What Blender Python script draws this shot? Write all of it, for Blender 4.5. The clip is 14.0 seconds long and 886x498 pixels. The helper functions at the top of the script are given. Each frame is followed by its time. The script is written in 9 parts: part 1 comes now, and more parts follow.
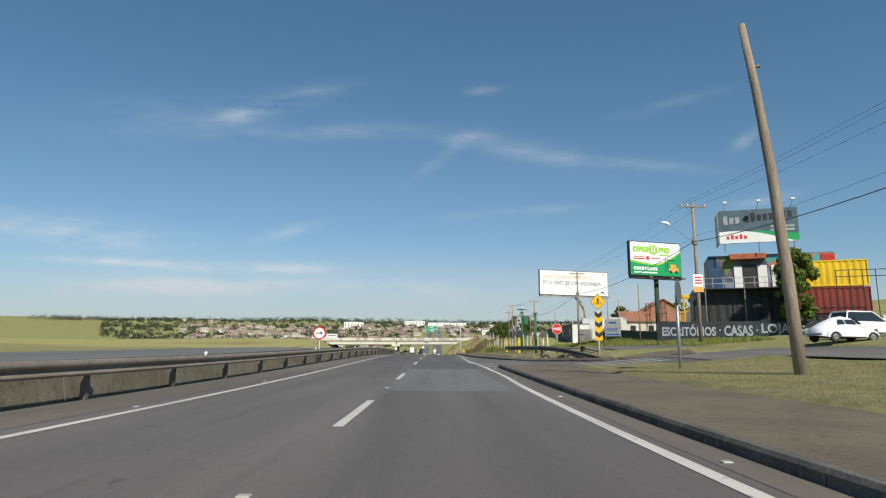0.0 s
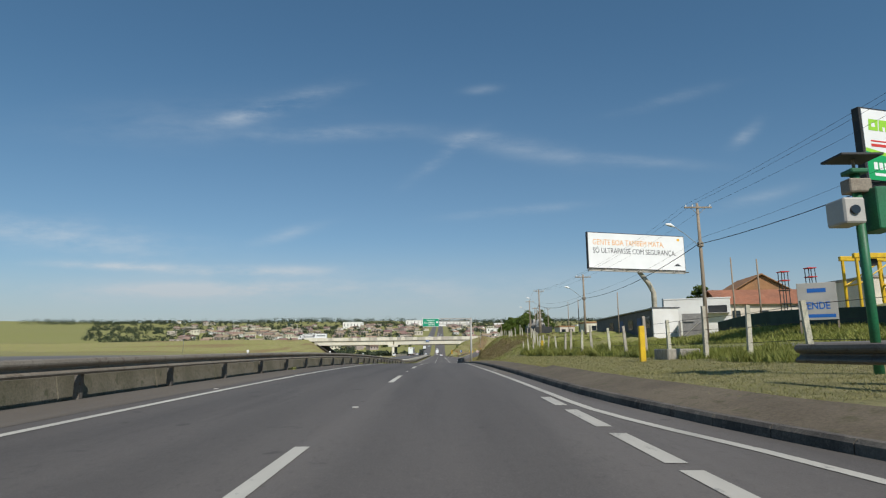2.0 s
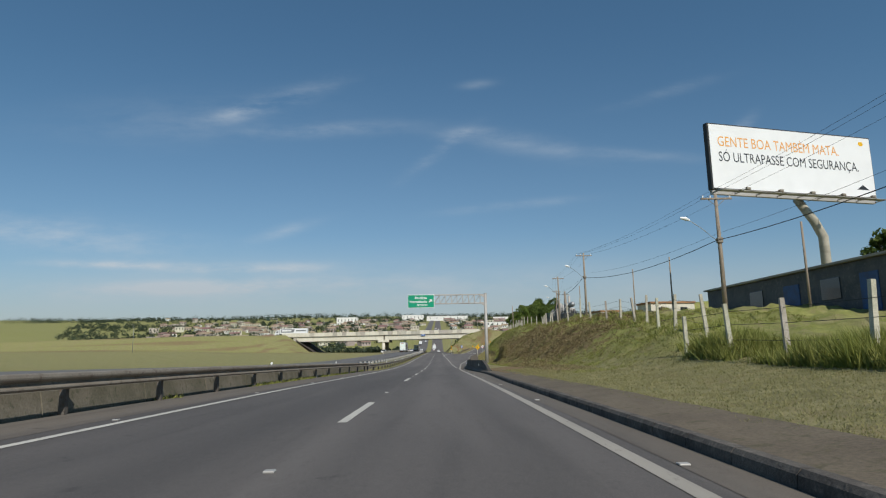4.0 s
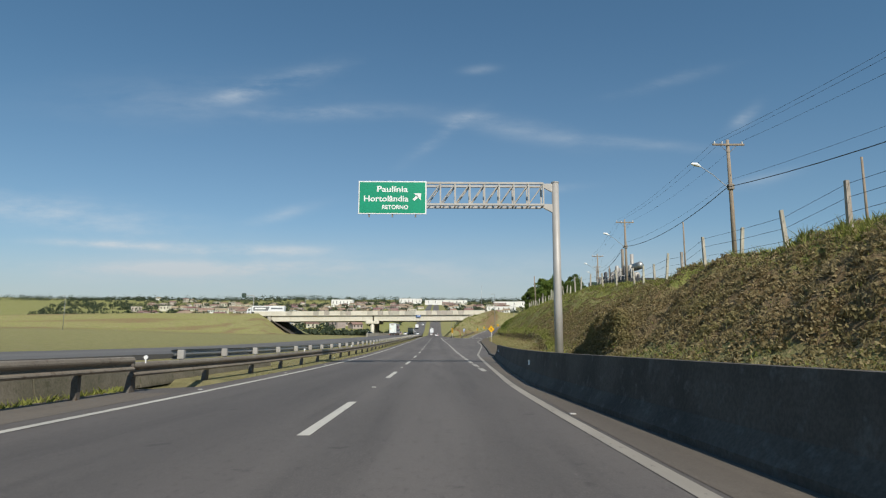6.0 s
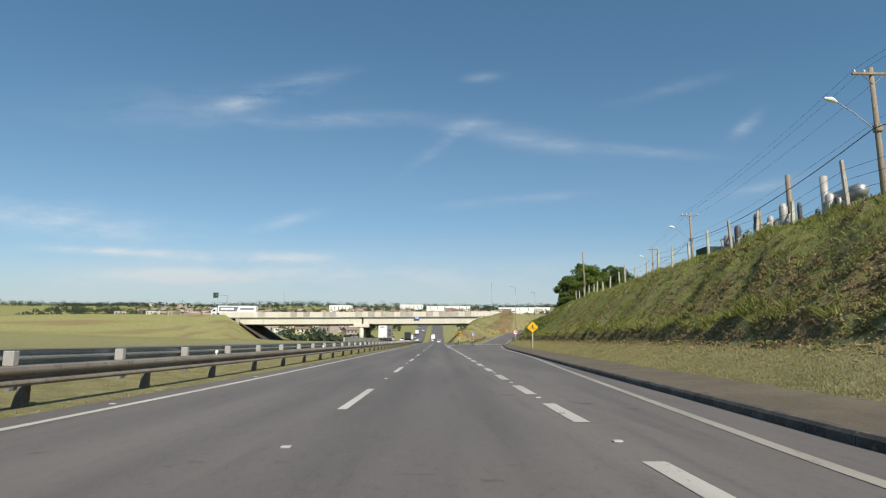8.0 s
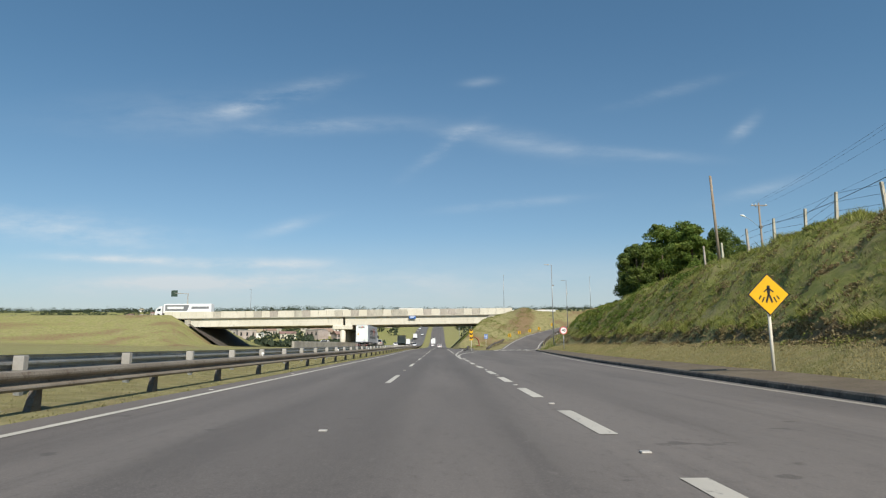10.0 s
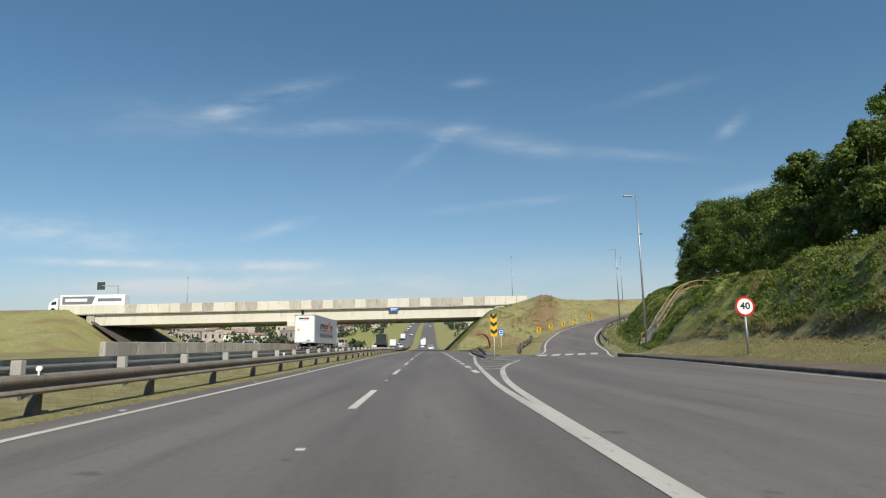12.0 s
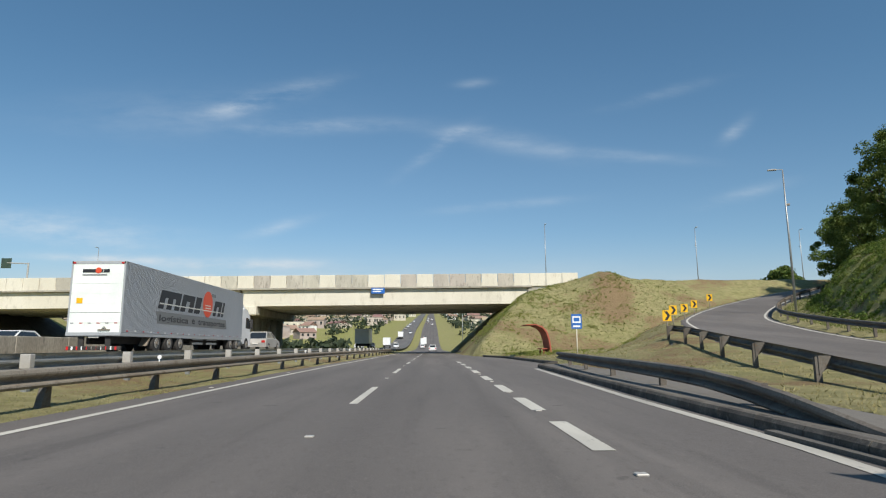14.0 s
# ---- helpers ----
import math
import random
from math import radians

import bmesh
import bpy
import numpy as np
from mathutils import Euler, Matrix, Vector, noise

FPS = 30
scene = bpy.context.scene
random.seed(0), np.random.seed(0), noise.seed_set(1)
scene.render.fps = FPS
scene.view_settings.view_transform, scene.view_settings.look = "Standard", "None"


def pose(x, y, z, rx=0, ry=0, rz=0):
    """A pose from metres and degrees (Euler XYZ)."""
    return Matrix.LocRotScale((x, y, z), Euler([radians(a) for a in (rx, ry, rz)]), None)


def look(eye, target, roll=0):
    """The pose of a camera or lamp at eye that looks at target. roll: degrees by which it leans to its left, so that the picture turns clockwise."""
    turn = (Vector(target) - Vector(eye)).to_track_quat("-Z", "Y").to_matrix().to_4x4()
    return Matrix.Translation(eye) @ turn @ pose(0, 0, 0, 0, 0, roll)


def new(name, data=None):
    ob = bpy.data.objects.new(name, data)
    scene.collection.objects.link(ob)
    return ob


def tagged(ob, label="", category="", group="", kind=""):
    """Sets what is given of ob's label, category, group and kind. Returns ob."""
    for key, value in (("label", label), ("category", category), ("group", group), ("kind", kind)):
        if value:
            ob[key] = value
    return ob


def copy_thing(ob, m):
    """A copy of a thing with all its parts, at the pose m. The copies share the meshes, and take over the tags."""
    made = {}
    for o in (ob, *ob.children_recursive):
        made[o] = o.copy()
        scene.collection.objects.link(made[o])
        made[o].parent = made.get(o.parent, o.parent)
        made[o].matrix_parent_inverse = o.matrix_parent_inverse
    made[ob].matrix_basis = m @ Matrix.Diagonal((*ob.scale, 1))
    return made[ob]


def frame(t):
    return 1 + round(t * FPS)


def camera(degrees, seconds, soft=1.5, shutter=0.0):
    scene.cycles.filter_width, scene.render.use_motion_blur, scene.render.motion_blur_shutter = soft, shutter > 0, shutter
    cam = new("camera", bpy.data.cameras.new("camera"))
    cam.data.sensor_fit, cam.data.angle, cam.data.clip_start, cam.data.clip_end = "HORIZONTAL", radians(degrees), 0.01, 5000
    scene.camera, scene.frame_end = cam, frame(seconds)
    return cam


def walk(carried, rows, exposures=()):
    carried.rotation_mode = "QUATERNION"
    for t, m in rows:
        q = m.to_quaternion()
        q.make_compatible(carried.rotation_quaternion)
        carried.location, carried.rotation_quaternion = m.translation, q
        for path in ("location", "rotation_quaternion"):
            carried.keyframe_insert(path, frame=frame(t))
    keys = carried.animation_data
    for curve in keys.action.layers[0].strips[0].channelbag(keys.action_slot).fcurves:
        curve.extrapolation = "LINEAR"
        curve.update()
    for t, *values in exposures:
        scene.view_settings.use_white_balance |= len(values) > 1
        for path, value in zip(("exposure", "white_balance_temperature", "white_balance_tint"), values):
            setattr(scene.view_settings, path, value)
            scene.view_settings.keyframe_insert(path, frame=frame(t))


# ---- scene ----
cam = camera(72.4, 14.0, soft=1.2)
PATH = [
    (0.0, (0.00, 0.00, 1.02), (0.12, 19.71, 4.44), 0.48),
    (0.5, (-0.01, 11.09, 1.08), (0.03, 30.79, 4.53), 0.24),
    (1.0, (-0.00, 22.17, 1.21), (0.04, 41.86, 4.71), 0.53),
    (1.5, (0.01, 33.24, 1.40), (0.06, 52.93, 4.94), 0.62),
    (2.0, (0.03, 44.30, 1.61), (0.11, 64.01, 5.02), -0.32),
    (2.5, (0.05, 55.36, 1.78), (0.21, 75.08, 5.13), -1.08),
    (3.0, (0.07, 66.41, 1.90), (0.30, 86.17, 4.99), -1.47),
    (3.2, (0.08, 70.83, 1.93), (0.30, 90.55, 5.25), -1.67),
    (5.3, (0.17, 117.15, 1.51), (0.30, 136.93, 4.49), 0.62),
    (5.5, (0.17, 121.56, 1.43), (0.34, 141.34, 4.35), -0.02),
    (6.0, (0.18, 132.57, 1.22), (0.38, 152.37, 4.01), 0.09),
    (6.5, (0.18, 143.57, 1.02), (0.40, 163.36, 3.90), 0.05),
    (7.0, (0.17, 154.57, 0.85), (0.35, 174.35, 3.80), 0.15),
    (7.5, (0.16, 165.56, 0.72), (0.32, 185.33, 3.75), 0.52),
    (8.0, (0.15, 176.55, 0.64), (0.28, 196.32, 3.67), 0.18),
    (8.2, (0.14, 180.94, 0.62), (0.25, 200.69, 3.82), -0.20),
    (10.3, (0.03, 227.02, 0.69), (0.18, 246.76, 3.87), -0.36),
    (10.5, (0.02, 231.40, 0.70), (0.19, 251.14, 3.90), -0.48),
    (11.0, (-0.01, 242.36, 0.74), (0.29, 262.10, 3.95), -0.42),
    (11.5, (-0.03, 253.31, 0.77), (0.35, 273.05, 3.97), -0.43),
    (12.0, (-0.05, 264.26, 0.80), (0.42, 283.99, 4.01), -0.95),
    (12.5, (-0.06, 275.20, 0.84), (0.45, 294.93, 4.08), -0.67),
    (13.0, (-0.05, 286.14, 0.89), (0.39, 305.87, 4.10), -0.33),
    (13.5, (-0.03, 297.07, 0.95), (0.34, 316.80, 4.22), -0.24),
    (14.0, (0.00, 308.00, 1.02), (0.38, 327.74, 4.23), -0.26),
]
walk(cam, [(t, look(eye, target, roll)) for t, eye, target, roll in PATH],
     exposures=[(0.0, 0.11, 6420, 10), (1.0, 0.03, 6380, 10), (2.0, -0.11, 6280, 10), (3.0, -0.20, 6230, 10), (5.5, -0.15, 6300, 10), (6.0, 0.0, 6420, 10), (6.5, 0.12, 6450, 10), (7.0, 0.16, 6500, 10), (8.0, 0.22, 6500, 10), (12.5, 0.20, 6480, 10), (14.0, 0.20, 6350, 10)])

# ---- light ----
SUN_WAY = Vector((0.42, -1.03, 1.0)).normalized()
sun_data = bpy.data.lights.new("sun", "SUN")
sun_data.energy, sun_data.angle, sun_data.color = 4.7, radians(0.6), (1.0, 0.93, 0.82)
sun = new("sun", sun_data)
sun.matrix_world = look((60, -40, 60), Vector((60, -40, 60)) - SUN_WAY)

sky_world = bpy.data.worlds.new("sky")
scene.world = sky_world
sky_world.use_nodes = True


class Nodes:
    """A small wrapper for building node trees."""

    def __init__(self, tree):
        self.tree = tree

    def add(self, kind, **values):
        node = self.tree.nodes.new(kind)
        for key, value in values.items():
            if key in node.inputs:
                self.set(node.inputs[key], value)
            else:
                setattr(node, key, value)
        return node

    def set(self, socket, value):
        if isinstance(value, bpy.types.NodeSocket):
            self.tree.links.new(value, socket)
        else:
            socket.default_value = value

    def math(self, op, a, b=0.0, clamp=False):
        node = self.tree.nodes.new("ShaderNodeMath")
        node.operation, node.use_clamp = op, clamp
        self.set(node.inputs[0], a)
        self.set(node.inputs[1], b)
        return node.outputs[0]

    def mix(self, amount, a, b):
        node = self.tree.nodes.new("ShaderNodeMix")
        node.data_type = "RGBA"
        self.set(node.inputs[0], amount)
        self.set(node.inputs[6], a if isinstance(a, bpy.types.NodeSocket) else (*a, 1))
        self.set(node.inputs[7], b if isinstance(b, bpy.types.NodeSocket) else (*b, 1))
        return node.outputs[2]

    def ramp(self, value, low, high):
        node = self.tree.nodes.new("ShaderNodeMapRange")
        node.interpolation_type = "SMOOTHSTEP"
        self.set(node.inputs[0], value)
        self.set(node.inputs[1], low)
        self.set(node.inputs[2], high)
        return node.outputs[0]

    def noise(self, vector, scale, detail=4.0, rough=0.55):
        node = self.tree.nodes.new("ShaderNodeTexNoise")
        self.set(node.inputs["Vector"], vector)
        self.set(node.inputs["Scale"], scale)
        self.set(node.inputs["Detail"], detail)
        self.set(node.inputs["Roughness"], rough)
        return node.outputs[0]


def build_sky():
    t = sky_world.node_tree
    t.nodes.clear()
    n = Nodes(t)
    out = n.add("ShaderNodeOutputWorld")
    back = n.add("ShaderNodeBackground", Strength=0.104)
    sky = n.add("ShaderNodeTexSky")
    sky.sky_type, sky.sun_disc = "NISHITA", False
    sky.sun_elevation = math.asin(SUN_WAY.z)
    sky.sun_rotation = math.atan2(SUN_WAY.x, SUN_WAY.y)
    sky.altitude, sky.air_density, sky.dust_density, sky.ozone_density = 600, 1.0, 0.8, 1.6
    # thin cirrus, laid out on a flat sheet high above the place
    place = n.add("ShaderNodeTexCoord").outputs["Generated"]
    sep = n.add("ShaderNodeSeparateXYZ", Vector=place)
    ahead = n.math("MAXIMUM", sep.outputs[1], 0.05)
    side = n.math("DIVIDE", sep.outputs[0], ahead)
    rise = n.math("DIVIDE", sep.outputs[2], ahead)
    flat = n.add("ShaderNodeCombineXYZ", X=side, Y=rise).outputs[0]
    warp = n.add("ShaderNodeMapping", Vector=flat, Scale=(2.2, 7.0, 1.0)).outputs[0]
    wisps = n.noise(warp, 2.4, 8.0, 0.62)
    fine = n.noise(n.add("ShaderNodeMapping", Vector=flat, Scale=(3.0, 16.0, 1.0), Rotation=(0, 0, -0.12)).outputs[0], 3.5, 6.0, 0.6)
    total = None
    # side, rise, turn, half length, half width, strength
    for u, v, turn, long, wide, power in (
        (-0.285, 0.428, 0.277, 0.115, 0.017, 0.62), (-0.33, 0.416, 0.20, 0.05, 0.014, 0.35), (-0.45, 0.398, 0.02, 0.22, 0.045, 0.16), (-0.19, 0.377, 0.03, 0.15, 0.013, 0.42),
        (0.005, 0.335, 0.64, 0.062, 0.011, 0.50), (0.055, 0.367, 0.05, 0.05, 0.010, 0.40), (0.16, 0.345, -0.17, 0.13, 0.020, 0.32), (0.35, 0.325, -0.08, 0.12, 0.010, 0.26),
        (-0.53, 0.147, -0.03, 0.12, 0.007, 1.7), (-0.31, 0.137, 0.0, 0.13, 0.009, 1.5), (-0.38, 0.108, 0.0, 0.24, 0.013, 1.3),
        (-0.255, 0.200, 0.26, 0.055, 0.010, 0.50), (0.13, 0.238, 0.09, 0.10, 0.008, 0.45), (0.40, 0.437, 0.27, 0.10, 0.010, 0.26),
        (0.53, 0.370, 0.70, 0.034, 0.011, 0.50), (-0.62, 0.197, -0.13, 0.20, 0.030, 0.85), (0.53, 0.255, 0.27, 0.08, 0.011, 0.34),
        (0.075, 0.457, 0.10, 0.03, 0.008, 0.30), (-0.16, 0.100, 0.0, 0.62, 0.034, 0.70)):
        c, s = math.cos(turn), math.sin(turn)
        du, dv = n.math("SUBTRACT", side, u), n.math("SUBTRACT", rise, v)
        a = n.math("DIVIDE", n.math("ADD", n.math("MULTIPLY", du, c), n.math("MULTIPLY", dv, s)), long)
        b = n.math("DIVIDE", n.math("SUBTRACT", n.math("MULTIPLY", dv, c), n.math("MULTIPLY", du, s)), wide)
        r = n.math("ADD", n.math("MULTIPLY", a, a), n.math("MULTIPLY", b, b))
        g = n.math("MULTIPLY", n.math("POWER", 2.718, n.math("MULTIPLY", r, -1.2)), power)
        total = g if total is None else n.math("ADD", total, g)
    thin = n.math("MULTIPLY", n.ramp(wisps, 0.30, 0.74), n.math("ADD", n.math("MULTIPLY", fine, 0.9), 0.35))
    cover = n.math("MULTIPLY", total, thin, clamp=True)
    veil = n.math("MULTIPLY", n.ramp(n.math("MULTIPLY", rise, -1.0), -0.22, -0.02), 0.06)
    cover = n.math("MINIMUM", n.math("ADD", n.math("MULTIPLY", cover, 0.95), veil), 0.8)
    soft = n.add("ShaderNodeGamma", Color=sky.outputs[0], Gamma=0.80)
    tone = n.add("ShaderNodeMix")
    tone.data_type, tone.blend_type = "RGBA", "MULTIPLY"
    n.set(tone.inputs[0], 1.0)
    n.set(tone.inputs[6], soft.outputs[0])
    n.set(tone.inputs[7], n.mix(n.ramp(rise, 0.05, 0.60), (0.96, 1.18, 1.25), (0.68, 1.03, 1.17)))
    hazy = n.math("MULTIPLY", n.ramp(n.math("MULTIPLY", rise, -1.0), -0.20, -0.01), 0.66)
    n.set(back.inputs[0], n.mix(hazy, n.mix(cover, tone.outputs[2], (6.0, 6.5, 6.8)), (4.4, 4.5, 4.45)))
    n.set(out.inputs[0], back.outputs[0])


build_sky()


# ---- materials ----
def material(name, colour, rough=0.8, metal=0.0, second=None, third=None, scale=1.0, fine=30.0, bump=0.2, spread=0.5, spec=0.4,
             stretch=(1, 1, 1), grain=0.18, own=0.0):
    """A surface with large stains (second), small marks (third), fine grain and relief, in metres."""
    m = bpy.data.materials.new(name)
    m.use_nodes = True
    t = m.node_tree
    t.nodes.clear()
    n = Nodes(t)
    out = n.add("ShaderNodeOutputMaterial")
    shade = n.add("ShaderNodeBsdfPrincipled", Roughness=rough, Metallic=metal)
    shade.inputs["Specular IOR Level"].default_value = spec
    place = n.add("ShaderNodeTexCoord").outputs["Object"]
    place = n.add("ShaderNodeMapping", Vector=place, Scale=stretch).outputs[0]
    col = None
    if second:
        big = n.noise(place, scale, 5.0)
        col = n.mix(n.ramp(big, 0.5 - spread * 0.35, 0.5 + spread * 0.35), colour, second)
    if third:
        small = n.noise(place, scale * 6.3, 6.0, 0.65)
        col = n.mix(n.ramp(small, 0.52, 0.70), col or colour, third)
    speck = n.noise(place, fine, 3.0, 0.7)
    dark = tuple(c * (1 - grain * 1.6) for c in colour)
    grainy = n.math("MULTIPLY", n.ramp(speck, 0.30, 0.70), 1.0)
    base = n.add("ShaderNodeMix")
    base.data_type, base.blend_type = "RGBA", "MULTIPLY"
    n.set(base.inputs[0], 1.0)
    n.set(base.inputs[6], col if col else (*colour, 1))
    lo, hi = 1 - grain, 1 + grain
    val = n.add("ShaderNodeMapRange")
    n.set(val.inputs[0], grainy)
    n.set(val.inputs[3], lo)
    n.set(val.inputs[4], hi)
    grey = n.add("ShaderNodeCombineColor")
    for k in range(3):
        n.set(grey.inputs[k], val.outputs[0])
    n.set(base.inputs[7], grey.outputs[0])
    result = base.outputs[2]
    if own:
        rnd = n.add("ShaderNodeObjectInfo").outputs["Random"]
        hue = n.add("ShaderNodeHueSaturation", Color=result, Hue=n.math("ADD", n.math("MULTIPLY", rnd, own * 0.2), 0.5 - own * 0.1),
                    Value=n.math("ADD", n.math("MULTIPLY", rnd, own), 1 - own / 2))
        result = hue.outputs[0]
    n.set(shade.inputs["Base Color"], result)
    if bump:
        relief = n.add("ShaderNodeBump", Height=speck, Strength=bump, Distance=0.02)
        n.set(shade.inputs["Normal"], relief.outputs[0])
    n.set(out.inputs[0], shade.outputs[0])
    return m


def asphalt(name, colour, worn, tracks=(), zones=False):
    m = bpy.data.materials.new(name)
    m.use_nodes = True
    t = m.node_tree
    t.nodes.clear()
    n = Nodes(t)
    out = n.add("ShaderNodeOutputMaterial")
    shade = n.add("ShaderNodeBsdfPrincipled", Roughness=0.78)
    shade.inputs["Specular IOR Level"].default_value = 0.35
    place = n.add("ShaderNodeTexCoord").outputs["Object"]
    long = n.add("ShaderNodeMapping", Vector=place, Scale=(1.0, 0.06, 1.0)).outputs[0]
    big = n.noise(n.add("ShaderNodeMapping", Vector=place, Scale=(0.5, 0.05, 1.0)).outputs[0], 0.9, 4.0)
    streak = n.noise(long, 2.2, 5.0)
    col = n.mix(n.ramp(big, 0.35, 0.65), colour, worn)
    darker = tuple(c * 0.72 for c in colour)
    col = n.mix(n.math("MULTIPLY", n.ramp(streak, 0.50, 0.75), 0.6), col, darker)
    x = n.add("ShaderNodeSeparateXYZ", Vector=place).outputs[0]
    for centre, wide, power in tracks:
        off = n.math("DIVIDE", n.math("SUBTRACT", x, centre), wide)
        band = n.math("MULTIPLY", n.math("POWER", 2.718, n.math("MULTIPLY", n.math("MULTIPLY", off, off), -1.0)), power)
        band = n.math("MULTIPLY", band, n.math("ADD", n.math("MULTIPLY", streak, 0.8), 0.5), clamp=True)
        col = n.mix(band, col, darker)
    spots = n.noise(place, 1.7, 3.0, 0.5)
    col = n.mix(n.math("MULTIPLY", n.ramp(spots, 0.68, 0.74), 0.55), col, tuple(c * 0.45 for c in colour))
    speck = n.noise(n.add("ShaderNodeMapping", Vector=place, Scale=(1.0, 0.5, 1.0)).outputs[0], 11.0, 4.0, 0.75)
    col = n.mix(n.math("MULTIPLY", n.ramp(speck, 0.52, 0.72), 0.45), col, tuple(c * 0.62 for c in colour))
    col = n.mix(n.math("MULTIPLY", n.ramp(n.math("MULTIPLY", speck, -1.0), -0.42, -0.25), 0.4), col, tuple(min(1, c * 1.35) for c in worn))
    grit = n.noise(place, 70.0, 2.0, 0.7)
    col = n.mix(n.math("MULTIPLY", n.ramp(grit, 0.45, 0.75), 0.35), col, tuple(min(1, c * 1.7) for c in worn))
    if zones:
        # three paving jobs along the way: a newer dark one between two older ones
        far = n.add("ShaderNodeSeparateXYZ", Vector=place).outputs[1]
        dark = n.math("MULTIPLY", n.ramp(far, 40.5, 41.5), n.math("SUBTRACT", 1.0, n.ramp(far, 120, 172)))
        dark = n.math("MULTIPLY", dark, n.math("SUBTRACT", 1.0, n.math("MULTIPLY", n.ramp(x, -1.5, -1.3), 0.8)))
        tone = n.math("ADD", n.math("SUBTRACT", 1.0, n.math("MULTIPLY", dark, 0.18)), n.math("MULTIPLY", n.ramp(far, 150, 178), 0.13))
        both = n.add("ShaderNodeMix")
        both.data_type, both.blend_type = "RGBA", "MULTIPLY"
        n.set(both.inputs[0], 1.0)
        n.set(both.inputs[6], col)
        grey = n.add("ShaderNodeCombineColor")
        for k in range(3):
            n.set(grey.inputs[k], tone)
        n.set(both.inputs[7], grey.outputs[0])
        col = both.outputs[2]
    n.set(shade.inputs["Base Color"], col)
    relief = n.add("ShaderNodeBump", Height=grit, Strength=0.25, Distance=0.01)
    n.set(shade.inputs["Normal"], relief.outputs[0])
    n.set(out.inputs[0], shade.outputs[0])
    return m


def paint_on_road(name, colour, under, wear=0.52):
    m = bpy.data.materials.new(name)
    m.use_nodes = True
    t = m.node_tree
    t.nodes.clear()
    n = Nodes(t)
    out = n.add("ShaderNodeOutputMaterial")
    shade = n.add("ShaderNodeBsdfPrincipled", Roughness=0.65)
    place = n.add("ShaderNodeTexCoord").outputs["Object"]
    chips = n.noise(n.add("ShaderNodeMapping", Vector=place, Scale=(1.0, 0.35, 1.0)).outputs[0], 9.0, 6.0, 0.7)
    dirt = n.noise(n.add("ShaderNodeMapping", Vector=place, Scale=(1.0, 0.15, 1.0)).outputs[0], 2.0, 4.0)
    col = n.mix(n.math("MULTIPLY", n.ramp(dirt, 0.35, 0.7), 0.5), colour, tuple(c * 0.62 for c in colour))
    col = n.mix(n.ramp(chips, wear, wear + 0.12), col, under)
    n.set(shade.inputs["Base Color"], col)
    n.set(out.inputs[0], shade.outputs[0])
    return m


def turf_ground(name):
    """Mown verge, straw, rough growth and bare red earth, mixed by patches and by the cut banks."""
    m = bpy.data.materials.new(name)
    m.use_nodes = True
    t = m.node_tree
    t.nodes.clear()
    n = Nodes(t)
    out = n.add("ShaderNodeOutputMaterial")
    shade = n.add("ShaderNodeBsdfPrincipled", Roughness=0.95)
    shade.inputs["Specular IOR Level"].default_value = 0.15
    place = n.add("ShaderNodeTexCoord").outputs["Object"]
    earth = n.add("ShaderNodeAttribute", attribute_name="earth").outputs["Fac"]
    lush = n.add("ShaderNodeAttribute", attribute_name="lush").outputs["Fac"]
    big = n.noise(place, 0.35, 5.0)
    mid = n.noise(place, 1.6, 6.0, 0.65)
    fine = n.noise(place, 14.0, 5.0, 0.75)
    col = n.mix(n.ramp(mid, 0.35, 0.68), (0.215, 0.198, 0.092), (0.330, 0.295, 0.150))
    green = n.mix(n.ramp(mid, 0.35, 0.7), (0.205, 0.222, 0.060), (0.300, 0.300, 0.098))
    col = n.mix(n.math("MULTIPLY", lush, n.ramp(big, 0.25, 0.55), clamp=True), col, green)
    patch = n.noise(place, 0.85, 6.0, 0.7)
    col = n.mix(n.math("MULTIPLY", n.ramp(patch, 0.50, 0.64), 0.65), col, n.mix(fine, (0.17, 0.135, 0.07), (0.36, 0.30, 0.16)))
    soil = n.mix(n.ramp(fine, 0.35, 0.65), (0.165, 0.112, 0.060), (0.275, 0.200, 0.112))
    amount = n.ramp(n.math("ADD", earth, n.math("MULTIPLY", n.math("SUBTRACT", mid, 0.5), 1.3)), 0.45, 0.75)
    col = n.mix(amount, col, soil)
    col = n.mix(n.math("MULTIPLY", n.ramp(fine, 0.50, 0.68), 0.32), col, (0.095, 0.095, 0.038))
    n.set(shade.inputs["Base Color"], col)
    relief = n.add("ShaderNodeBump", Height=fine, Strength=0.7, Distance=0.12)
    n.set(shade.inputs["Normal"], relief.outputs[0])
    n.set(out.inputs[0], shade.outputs[0])
    return m


